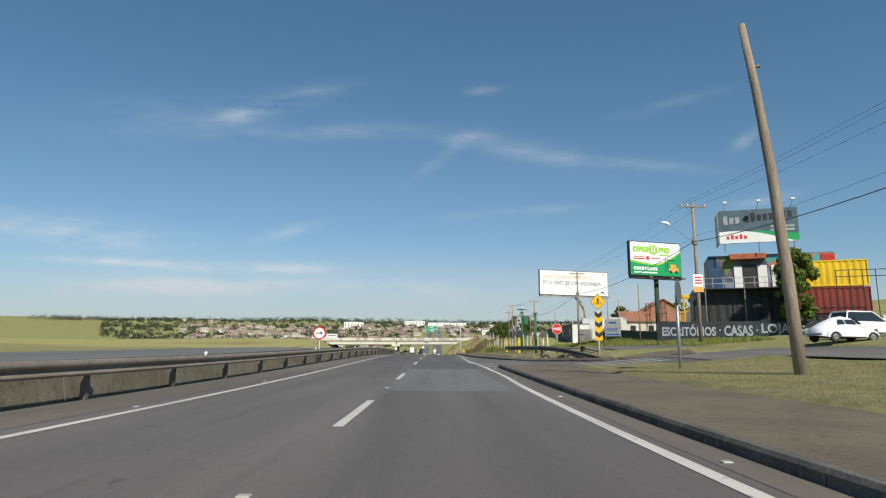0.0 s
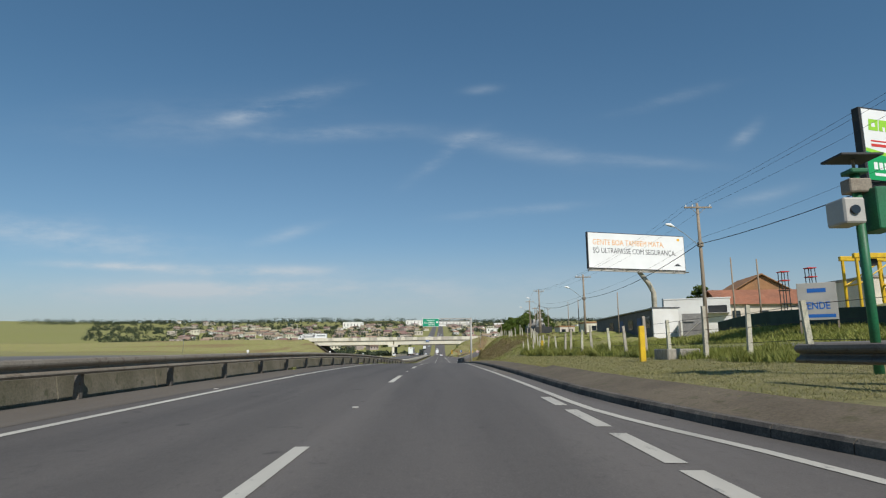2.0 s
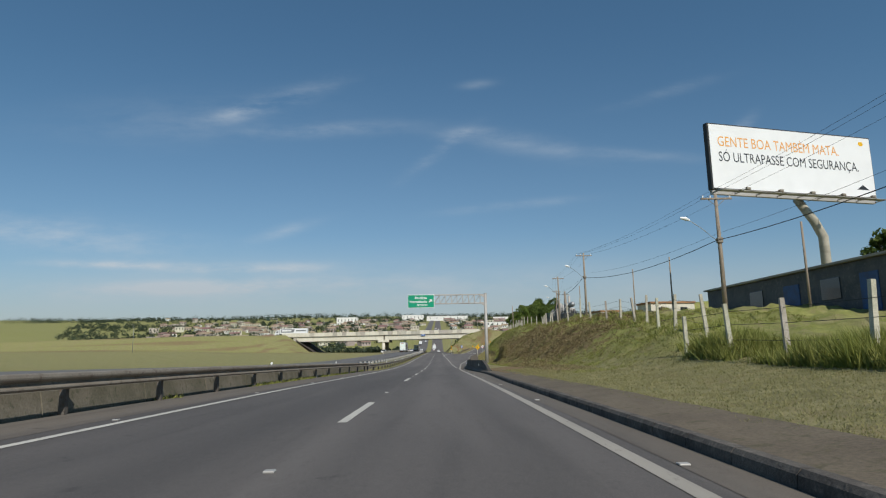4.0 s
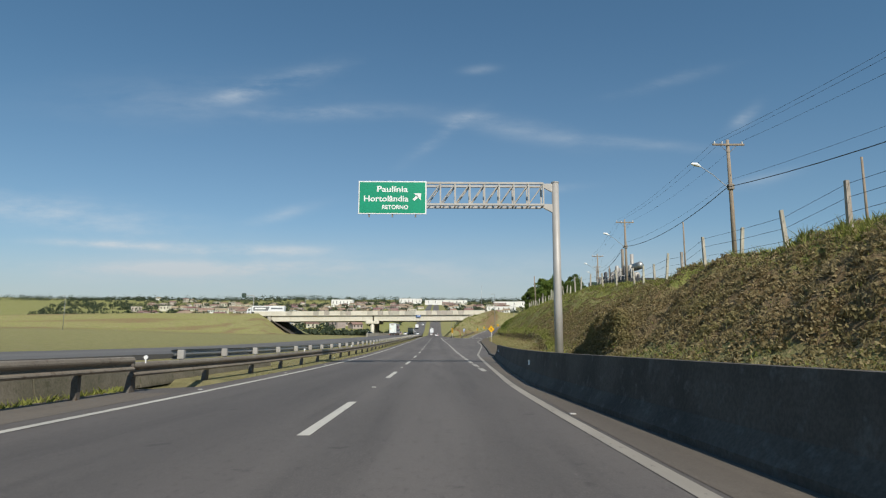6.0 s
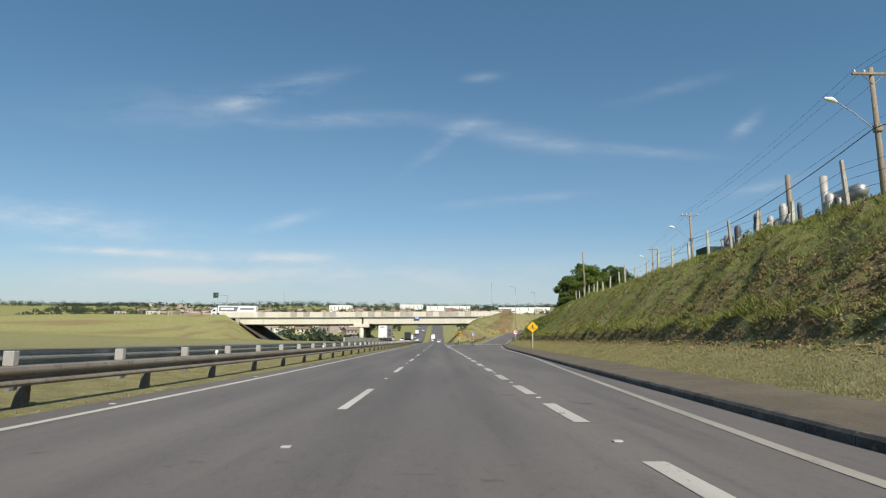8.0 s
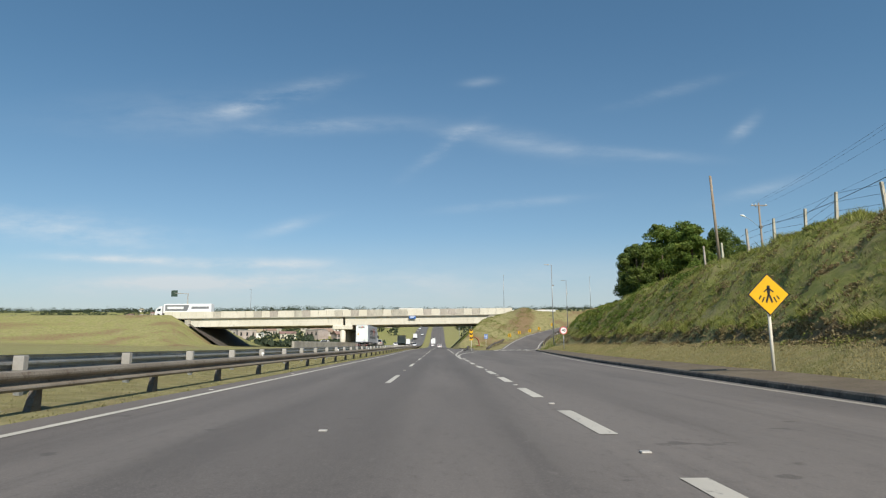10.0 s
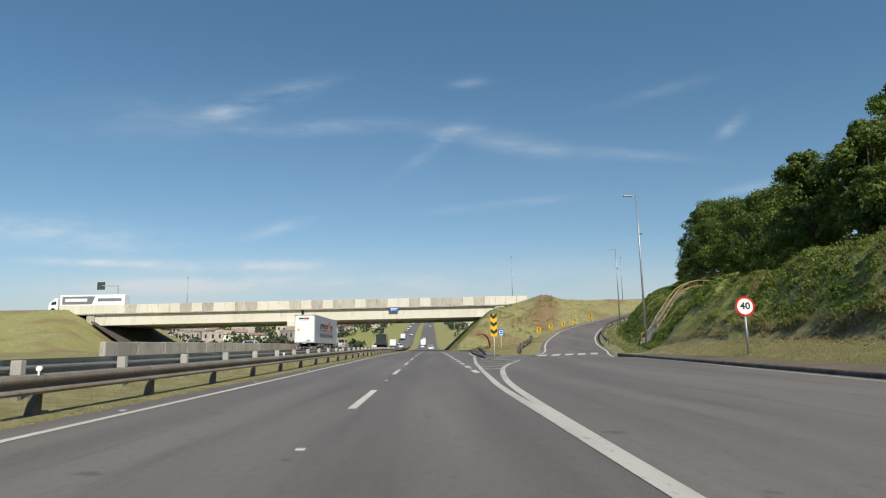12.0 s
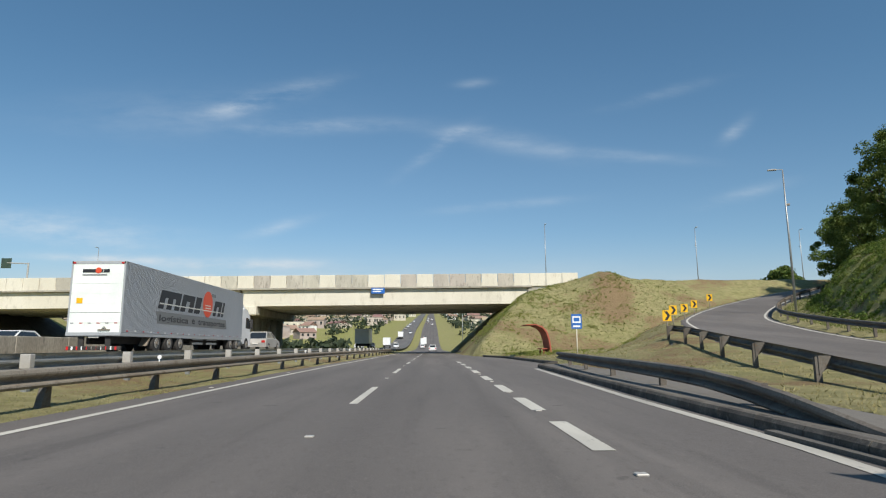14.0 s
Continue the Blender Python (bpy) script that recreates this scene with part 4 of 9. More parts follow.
def road_paint():
    line_along("edge_line", ROAD, [(-5.02, y) for y in np.arange(-50, 420, 8)], 0.16, M_WHITE_LINE)
    # lane dashes, in step with each stretch
    starts = [-3.5, 8.5, 20.6, 35.1, 46.4, 61.3, 74.2, 86, 98, 104, 115.6, 127.4, 139.8, 151.9, 163.4, 174.8, 186.3, 198, 209, 220, 230, 237.3, 250.0, 262.6, 274.6, 286.4, 296.5, 307, 318.8, 330.4] + [342.4 + 12 * k for k in range(7)]
    starts = [v for v in starts if v not in (104, 230)]
    for i, y in enumerate(starts):
        s = Shape()
        rows = [[(-1.36 + e, q, float(road_z(q)) + 0.006) for e in (-0.075, 0.075)] for q in np.linspace(y, y + 4.2, 5)]
        s.grid(rows)
        part("lane_dash", s, M_WHITE_LINE, ROAD)
        stud(-1.36, y + 8.0)
    # east edge line
    line_along("edge_line", ROAD, [(2.36, -40), (2.36, 0), (2.36, 10), (2.40, 18), (2.5, 24), (2.35, 34), (2.15, 40)], 0.17, M_WHITE_LINE)
    line_along("edge_line", ROAD, [(1.97, 72), (1.93, 80), (1.95, 100), (2.05, 130), (2.1, 146), (2.4, 155), (2.9, 168), (3.4, 180), (3.85, 186), (5.0, 200), (6.7, 222), (8.2, 252), (11.0, 282), (12.2, 292), (13.0, 300)], 0.17, M_DULL_LINE)
    line_along("edge_line", ROAD, [(6.2, 41.0), (5.75, 41.9), (5.1, 43.1), (4.55, 44.2)], 0.15, M_WORN_LINE, 0.026)
    line_along("edge_line", ROAD, [(4.55, 44.2), (4.3, 44.8), (3.75, 46.2), (3.35, 48.3), (3.05, 50.2), (2.72, 51.7), (2.36, 54.0), (2.26, 57), (2.18, 61), (1.97, 72)], 0.15, M_WORN_LINE)
    for y, e in ((37.6, 1.35), (39.05, 0.8), (40.0, 1.8), (42.1, 2.3), (44.8, 2.4), (47.6, 1.75), (49.65, 1.75), (51.95, 1.95), (54.6, 1.6)):
        x = 2.02
        s = Shape()
        s.grid([[(x - 0.10, q, float(road_z(q)) + 0.006), (x + 0.10, q, float(road_z(q)) + 0.006)] for q in (y, y + e / 2, y + e)])
        part("broad_dash", s, M_WORN_LINE, ROAD)
    # broad dashes beside the exit lane
    ys = [156.5, 161, 165.7, 170.4, 175, 179.6, 184.8, 189.2, 194, 198.8, 203.6, 208.4, 213.2, 218, 222.8, 227.6, 232.5, 237.4, 241.9, 247.5, 252.9, 258.2, 263.1]
    for y in ys:
        s = Shape()
        c = float(np.interp(y, [150, 200, 240, 256], [2.06, 2.05, 1.95, 1.84]))
        s.grid([[(c - 0.11, q, float(road_z(q)) + 0.006), (c + 0.11, q, float(road_z(q)) + 0.006)] for q in (y, y + 1.25, y + 2.5)])
        part("broad_dash", s, M_WORN_LINE if y < 230 else M_WHITE_LINE, ROAD)
        stud(c, y + 3.6)
    # nose of the exit
    line_along("gore_line", ROAD, [(1.62, 264), (1.62, 272), (1.64, 279), (1.82, 284), (2.02, 289), (2.22, 293), (2.45, 298), (2.85, 304), (3.25, 310), (3.62, 314), (3.75, 320), (4.1, 328), (4.4, 334)], 0.18, M_WORN_LINE)
    for y in (286.6, 291.3, 295.8, 300.1, 304.7, 309.4, 314, 317.6, 321.3, 325.6, 330.2, 334.8, 339.4, 344):
        s = Shape()
        s.grid([[(1.54, q, float(road_z(q)) + 0.006), (1.77, q, float(road_z(q)) + 0.006)] for q in (y, y + 1.1, y + 2.2)])
        part("broad_dash", s, M_WHITE_LINE, ROAD)
        stud(1.63, y + 3.5)
    line_along("gore_line", ROAD, [(1.64, 268), (1.78, 274), (1.97, 279.5), (2.22, 283), (2.6, 286.8), (3.0, 290), (3.5, 293), (4.1, 296), (5.1, 300.5), (6.0, 304.6), (7.0, 309.4), (7.7, 312.4)], 0.19, M_WORN_LINE)
    for y, a, b, d in ((289.4, 2.12, 3.0, 0.7), (292.2, 2.24, 3.5, 1.0), (295.1, 2.4, 4.1, 1.4), (298.8, 2.56, 5.0, 1.8), (302.5, 2.78, 5.75, 2.2), (305.6, 2.95, 6.6, 2.5)):
        s = Shape()
        m = a + (b - a) * 0.38
        flat_quad(s, [(a, y), (m - 0.05, y - 0.45), (m, y - 0.08), (a, y + 0.38)], 0.019)
        flat_quad(s, [(m - 0.05, y - 0.45), (b, y + d - 0.42), (b + 0.12, y + d + 0.05), (m, y - 0.08)], 0.019)
        part("gore_bar", s, M_WORN_LINE, ROAD)
    # crossing on the ramp
    for k in range(5):
        x, y = 7.75 + k * 1.15, 309.2 + k * 0.55
        s = Shape()
        quad = [(x, y), (x + 0.72, y + 0.5), (x + 1.25, y + 2.6), (x + 1.8, y + 4.7), (x + 1.05, y + 4.2), (x + 0.52, y + 2.1)]
        high = ramp_near(np.array([q[0] for q in quad]), np.array([q[1] for q in quad]))[1]
        top = [(a, b, float(h) + 0.024) for (a, b), h in zip(quad, high)]
        s.face(top[0], top[1], top[2], top[5])
        s.face(top[5], top[2], top[3], top[4])
        part("crossing_bar", s, M_WHITE_LINE, RAMP_ROAD)
    # crossing and worn marks at the side street
    for a, y, wide in ((4.8, 31.2, 0.42), (5.9, 32.6, 0.40), (7.6, 34.1, 0.36)):
        s = Shape()
        cut = np.linspace(a, 11.8, 8)
        s.grid([[(u, q, float(road_z(q)) + 0.034 + float(np.interp(u, [6.2, 9, 13], [0, 0.18, 0.55]))) for u in cut] for q in (y, y + wide)])
        part("crossing_bar", s, M_WORN_LINE, ROAD)
    s = Shape()
    flat_quad(s, [(2.31, 32.35), (3.25, 31.95), (3.2, 32.5), (2.3, 32.8)], 0.022)
    flat_quad(s, [(3.25, 31.95), (4.1, 33.6), (3.6, 33.6), (3.2, 32.5)], 0.034)
    flat_quad(s, [(2.25, 35.6), (3.0, 35.2), (3.3, 35.9), (2.3, 36.2)], 0.022)
    part("gore_bar", s, M_WORN_LINE, ROAD)
    # repair patches in the asphalt
    for x0, x1, y0, y1, mat in ((-1.35, 1.9, 15.5, 30, M_PATCH_LIGHT), (-1.3, 2.0, 30, 41, M_PATCH_DARK)):
        s = Shape()
        s.grid([[(x, q, float(road_z(q)) + 0.003) for x in np.linspace(x0, x1, 4)] for q in np.arange(y0, y1, 1.5)])
        part("asphalt_patch", s, mat, ROAD)


STUD_MESH = None


def stud(x, y):
    global STUD_MESH
    if STUD_MESH is None:
        s = Shape()
        s.box(-0.05, 0.05, -0.045, 0.045, 0, 0.02, 0.012)
        STUD_MESH = s.mesh("road_stud")
        STUD_MESH.materials.append(M_STEEL_GREY)
    ob = new("road_stud", STUD_MESH)
    ob.location = (x, y, float(road_z(y)))
    ob.parent = ROAD


road_paint()


def dusty_shoulder(y0, y1, inner, outer):
    """Worn brownish strip between the edge line and the kerb."""
    s = Shape()
    rows = []
    for y in np.arange(y0, y1 + 0.1, 2.0):
        a, b = inner(y), outer(y)
        rows.append([(a + (b - a) * j / 3 + 0.04 * float(fractal(j * 3.1, y, 1.7)) * (j == 0), y, float(road_z(y)) + 0.004) for j in range(4)])
    s.grid(rows)
    part("dusty_shoulder", s, M_SHOULDER, ROAD)


dusty_shoulder(-40, 30, lambda y: float(np.interp(y, [-40, 0, 8, 18, 30], [2.55, 2.55, 2.63, 2.75, 2.65])), lambda y: float(kerb_x(y)) - 0.01)
dusty_shoulder(66, 128, lambda y: 2.2, lambda y: float(kerb_x(y)) - 0.01)
dusty_shoulder(128, 176, lambda y: float(np.interp(y, [128, 146, 155, 168, 176], [2.2, 2.24, 2.55, 3.05, 3.3])), lambda y: float(np.interp(y, [128, 148, 156, 176], [3.0, 2.65, 3.0, 4.3])))
dusty_shoulder(-40, 146, lambda y: -7.0, lambda y: -5.5)
for y in np.arange(-8, 400, 8.0):
    stud(-5.3, y + 3)
for y in np.arange(6, 150, 8.0):
    if not 32 < y < 66:
        stud(2.25 if y > 60 else 2.75, y)
kerb_run(-30, 32)
kerb_run(44, 128.1)


def island_kerb():
    run = thing("kerb", "stained grey concrete kerb round the junction island", "kerb", kind="structure")
    pts = along([(14.5, 34.5, 0), (11.8, 34.9, 0), (9.6, 35.7, 0), (8.3, 37.9, 0), (7.2, 40.1, 0), (6.1, 42.4, 0), (5.42, 44.0, 0)], 1.0)
    for p, q in zip(pts, pts[1:]):
        d = (q - p) / np.linalg.norm(q - p)
        n = np.array([d[1], -d[0], 0])
        out = []
        for c in (p, q - d * 0.015):
            z = float(road_z(c[1])) + float(np.interp(c[0], [6.2, 9, 13, 20], [0.0, 0.20, 0.57, 1.1]))
            out.append([tuple(c + n * u + np.array([0, 0, z + v])) for u, v in ((0, -0.1), (0.015, 0.10), (0.05, 0.142), (0.17, 0.142), (0.17, -0.1))])
        s = Shape()
        s.grid(out)
        s.f.append((4, 3, 2, 1, 0)), s.f.append((5, 6, 7, 8, 9))
        part("kerb_stone", s, M_KERB, run)


island_kerb()


def island_walk():
    """Trodden dirt strip behind the island's kerb."""
    pts = along([(14.5, 34.5, 0), (11.8, 34.9, 0), (9.6, 35.7, 0), (8.3, 37.9, 0), (7.2, 40.1, 0), (6.1, 42.4, 0), (5.42, 44.0, 0), (5.06, 45.0, 0), (4.72, 46.1, 0)], 0.8)[:-1]
    rows = []
    for i, p in enumerate(pts):
        d = pts[min(i + 1, len(pts) - 1)] - pts[max(i - 1, 0)]
        d = d / np.linalg.norm(d)
        rise = float(np.interp(p[0], [6.2, 9, 13, 20], [0.0, 0.20, 0.57, 1.1]))
        row = []
        for j in range(6):
            x, y = p[0] + d[1] * (0.14 + 0.24 * j), p[1] - d[0] * (0.14 + 0.24 * j)
            row.append((x, y, float(road_z(p[1])) + rise + 0.128 + 0.037 * j + 0.012 * float(fractal(x, y, 0.8))))
        row.append((row[-1][0] + d[1] * 0.15, row[-1][1] - d[0] * 0.15, row[-1][2] - 0.3))
        rows.append(row)
    s = Shape()
    s.grid(rows)
    tagged(part("pavement", s, M_WALKWAY), "trodden dirt strip behind the island kerb", "pavement", kind="structure")


island_walk()
kerb_run(177, 311)
kerb_run(307.5, 335, 0.14, lambda y: np.interp(y, [307, 314, 320, 335], [3.7, 3.86, 4.0, 4.65]))
kerb_run(335, 366, 0.16, lambda y: np.interp(y, [335, 339, 358, 366], [4.65, 6.2, 6.0, 4.8]))


# ---- guardrails ----
def beam_outline(high=0.31):
    h = high / 2
    front = [(0.02, -h), (0.075, -h + 0.015), (0.095, -h + 0.045), (0.085, -0.085), (0.0, -0.03), (0.0, 0.0), (0.06, 0.02), (0.092, 0.055), (0.095, 0.085), (0.075, h - 0.02), (0.02, h)]
    return front + [(u - 0.014, v) for u, v in reversed(front)]


def guardrail(points, label, mid=0.5, facing=1, post=4.0, spacer=False, mat=None, blocks=None, ends=True):
    """A W-beam rail along (x, y, ground z) points, with posts."""
    mat = mat or M_GALV
    rail = thing("guardrail", label, "guardrail")
    p = along(points, 2.0)
    prof = beam_outline()
    s = Shape()
    rows = []
    for i, q in enumerate(p):
        d = p[min(i + 1, len(p) - 1)] - p[max(i - 1, 0)]
        n = np.array([d[1], -d[0]]) / np.hypot(d[0], d[1]) * facing
        rows.append([(q[0] + n[0] * u, q[1] + n[1] * u, q[2] + mid + v) for u, v in prof])
    s.grid(rows, True)
    part("beam", s, mat, rail)
    run, last = 0.0, p[0]
    need = 0.3
    for i, q in enumerate(p[1:], 1):
        seg = np.linalg.norm(q[:2] - last[:2])
        while run + seg >= need:
            t = (need - run) / seg
            c = last + (q - last) * t
            d = q - last
            ang = math.atan2(d[1], d[0])
            m = Matrix.Translation(c) @ Matrix.Rotation(ang, 4, "Z")
            sh = Shape()
            off = (0.26 if spacer == "gusset" else 0.13) * facing
            foot = 0.2 if mat is M_GALV_OLD and points[0][1] > 140 else 0.06
            sh.extrude([(-foot, -0.4), (-foot, 0.0), (-0.055, mid - 0.1), (-0.055, mid + 0.12), (0.055, mid + 0.12), (0.055, -0.4)], off - 0.06, off + 0.06, lambda u, v, k: m @ Vector((u, k, v)))
            part("post", sh, M_RAIL_POST if mat is not M_GALV else mat, rail)
            if spacer == "gusset":
                sh = Shape()
                sh.extrude([(0.015 * facing, mid - 0.04), (0.015 * facing, mid + 0.14), (off, mid + 0.14), (off, mid - 0.26)], -0.075, 0.075, lambda u, v, k: m @ Vector((k, u, v)))
                part("spacer", sh, M_RAIL_POST, rail)
            elif spacer:
                sh = Shape()
                a, b = sorted((0.012 * facing, off + 0.09 * facing))
                w = 0.085 if spacer == "white" else 0.062
                sh.box(-w, w, a, b, mid - 0.15, mid + 0.14, 0.015, m)
                part("spacer", sh, M_STEEL_GREY if spacer == "white" else M_GALV_OLD, rail)
            need += post
        run += seg
        last = q
    return rail


def median_rails():
    a = [(-6.85, y, float(road_z(y)) + 0.02) for y in np.arange(-40, 140, 12.0)] + [(-6.45, 146, float(road_z(146))), (-6.2, 154, float(road_z(154)))] + [(-6.2, y, float(road_z(y)) + 0.02) for y in np.arange(162, 421, 12.0)]
    guardrail([q for q in a if q[1] <= 146], "weathered W-beam guardrail in front of a low concrete median wall", mid=0.62, mat=M_GALV_OLD)
    guardrail([q for q in a if q[1] >= 146], "weathered W-beam guardrail along the grassy median", mid=0.50, mat=M_GALV_OLD)
    b = [(-8.1, y, float(road_z(y)) + 0.10) for y in np.arange(152, 421, 12.0)]
    guardrail(b, "pale steel guardrail with white spacer blocks facing the far carriageway", mid=0.62, facing=-1, spacer="white", mat=M_GALV)
    # round white reflectors on the near rail
    for y in np.arange(2, 400, 16.0):
        x = -6.85 if y < 146 else -6.2
        s = Shape()
        s.disc((0, 0, 0), (0, 1, 0), 0.045, 0.03, 12)
        s.box(-0.012, 0.012, -0.01, 0.01, -0.12, -0.03)
        ob = part("rail_reflector", s, M_SIGN_WHITE)
        ob.location = (x + 0.06, y, float(road_z(y)) + (0.86 if y < 146 else 0.76))
        tagged(ob, "small white round reflector on top of the guardrail", "reflector", "reflectors on the rail")


median_rails()


def median_wall():
    """Low concrete barrier pieces behind the first rail."""
    y = -24.0
    i = 0
    while y < 158:
        wall = thing("concrete_barrier", "mossy low concrete median barrier piece behind the guardrail", "barrier", group="median barrier pieces")
        s = Shape()
        prof = [(-0.30, 0.0), (0.20, 0.0), (0.20, 0.06), (0.15, 0.30), (0.12, 0.47), (-0.11, 0.48), (-0.16, 0.32), (-0.26, 0.10)]
        ln = 3.96
        z0, z1 = float(road_z(y)), float(road_z(y + ln))
        s.extrude(prof, 0.0, 1.0, lambda u, v, k: (-7.35 + u, y + ln * k, z0 + (z1 - z0) * k + v - 0.02))
        part("barrier_body", s, M_MEDIAN, wall)
        y += 4.0
        i += 1


median_wall()


def jersey_barrier():
    wall = thing("jersey_barrier", "dark weathered concrete safety barrier with a sloping end", "barrier")
    ys = [128.1, 128.4, 128.8, 129.6, 130.4, 131.3, 132.2] + list(np.arange(133, 177, 1.5)) + [176.6]

    def bx(y):
        return float(np.interp(y, [128, 136, 148, 156, 176.6], [3.06, 2.92, 2.65, 3.0, 4.3]))

    def top(y):
        return float(np.interp(y, [128.1, 128.8, 129.6, 132.2, 133.2, 176.6], [0.17, 0.31, 0.45, 0.80, 0.86, 0.86]))

    s = Shape()
    rows = []
    for y in ys:
        z, h, x = float(road_z(y)), top(y), bx(y)
        rows.append([(x, y, z - 0.1), (x, y, z + 0.08), (x + 0.16, y, z + 0.08 + 0.25 * h), (x + 0.24, y, z + h), (x + 0.42, y, z + h), (x + 0.46, y, z + 0.2), (x + 0.46, y, z - 0.1)])
    s.grid(rows)
    s.f.append(tuple(range(6, -1, -1)))
    e = (len(rows) - 1) * 7
    s.f.append(tuple(range(e, e + 7)))
    part("barrier_body", s, M_BARRIER, wall)
    for y in (134.0, 150.5, 171.5):
        s = Shape()
        x, z = bx(y), float(road_z(y))
        s.box(x + 0.10, x + 0.135, y - 0.035, y + 0.035, z + 0.46, z + 0.60, 0.004)
        part("reflector", s, M_SIGN_WHITE, wall, "small white reflector plate")


jersey_barrier()


# ---- bridge ----
def build_bridge():
    bridge = thing("overpass", "long pale concrete road overpass with stained panel parapet", "bridge")
    y0, y1 = BRIDGE_Y - 6, BRIDGE_Y + 18

    def zt(x):
        return 10.15 + (x - 14) * 0.0075

    def girder(name, x0, x1, ya, yb, low, high, mat, bevel=0.05):
        s = Shape()
        rows = []
        for x in np.linspace(x0, x1, 6):
            z = zt(x)
            rows.append([(x, ya, z + low), (x, ya, z + high), (x, yb, z + high), (x, yb, z + low)])
        s.grid(rows, True)
        s.f.append((0, 1, 2, 3)), s.f.append((23, 22, 21, 20))
        return part(name, s, mat, bridge)

    girder("deck", -78, 14.3, y0 - 0.35, y1 + 0.35, -0.75, 0.02, M_CONCRETE_PALE)
    for ya in (y0, y0 + 3.8, y0 + 7.6, y0 + 11.4, y0 + 15.2, y0 + 19.0, y1 - 1.0):
        girder("girder", -70.5, -27.3, ya, ya + 1.0, -3.0, -0.80, M_CONCRETE_PALE)
        girder("girder", -26.7, 13.7, ya, ya + 1.0, -3.0, -0.80, M_CONCRETE_PALE)
    # parapet panels, some stained
    rnd = random.Random(5)
    for ya, yb in ((y0 - 0.42, y0 - 0.14), (y1 + 0.14, y1 + 0.42)):
        x = -78.0
        while x < 19.0:
            w = 2.3
            s = Shape()
            z = zt(x + w / 2)
            s.box(x + 0.03, x + w - 0.03, ya, yb, z - 0.55, z + 1.28, 0.03)
            stain = rnd.random() < (0.75 if -20 < x < 13 else 0.25)
            part("parapet_panel", s, M_CONCRETE_STAIN if stain else M_CONCRETE_PALE, bridge)
            x += w
    girder("ledge", -78, 14.3, y0 - 0.55, y0 - 0.43, -0.72, -0.5, M_CONCRETE)
    # pier under the middle; deck shade is put into the rear parts' darker concrete
    s = Shape()
    s.box(-30.2, -24.6, y0 - 0.4, y0 + 1.6, zt(-27) - 4.2, zt(-27) - 3.02, 0.1)
    part("pier_cap", s, M_CONCRETE_PALE, bridge)
    s = Shape()
    s.box(-30.0, -24.8, y0 + 1.62, y1 + 0.4, zt(-27) - 4.1, zt(-27) - 3.02, 0.1)
    part("pier_cap", s, M_CONCRETE, bridge)
    for yy in (y0 + 0.6, y0 + 5.2, y0 + 9.8, y0 + 14.4, y0 + 19.0, y0 + 23.6):
        s = Shape()
        s.tube([(-27.4, yy, -0.5), (-27.4, yy, zt(-27) - 4.1)], 0.8, 16)
        part("column", s, M_CONCRETE_PALE if yy < y0 + 1 else M_CONCRETE, bridge, smooth=True)
    for x0, x1 in ((13.72, 15.4), (-72.2, -70.55)):
        s = Shape()
        s.box(x0, x1, y0 - 0.3, y1 + 0.3, zt(x0) - 5.0, zt(x0) - 0.78, 0.08)
        part("abutment", s, M_CONCRETE, bridge)
    for x0, x1 in ((14.3, 19.2), ):
        s = Shape()
        s.box(x0, x1, y0 - 0.12, y0 + 0.25, zt(x0) - 2.6, zt(x0) + 0.0, 0.05)
        part("wing_wall", s, M_CONCRETE_PALE, bridge)
    sign = part("sign_plate", Shape().box(-8.5, -6.6, y0 - 0.62, y0 - 0.57, zt(-7) - 1.45, zt(-7) - 0.62, 0.02), M_SIGN_BLUE, bridge, "small blue name plate with pale bars")
    for k in range(2):
        part("letter_bar", Shape().box(-8.3, -6.85 - 0.25 * k, y0 - 0.635, y0 - 0.621, zt(-7) - 0.92 - 0.3 * k, zt(-7) - 0.78 - 0.3 * k), M_SIGN_WHITE, sign)
    # sloping slabs under both ends, their dark colour standing in for the deck's shade
    for sgn, xa, xb in ((1, 3.9, 13.7), (-1, -70.5, -60.0)):
        s = Shape()
        a, b = (xa, xb) if sgn > 0 else (xb, xa)
        s.face((a, y0 - 1.5, 0.35), (b, y0 - 1.5, 7.35), (b, y1 + 1.5, 7.35), (a, y1 + 1.5, 0.35))
        s.face((a, y0 - 1.5, 0.1), (b, y0 - 1.5, 7.1), (b, y0 - 1.5, 7.35), (a, y0 - 1.5, 0.35))
        part("slope_paving", s, M_BARRIER, bridge)


build_bridge()


def cross_road():
    s = Shape()
    s.grid([[(x, BRIDGE_Y - 5.5, 10.2 + (x - 14) * 0.0075 if x < 20 else DECK_Z), (x, BRIDGE_Y + 17.5, 10.2 + (x - 14) * 0.0075 if x < 20 else DECK_Z)] for x in (-300, -78, 14.3, 60, 112)])
    tagged(part("road_overpass", s, M_ROAD_SIDE), "asphalt road surface across the overpass", "road", kind="structure")


cross_road()


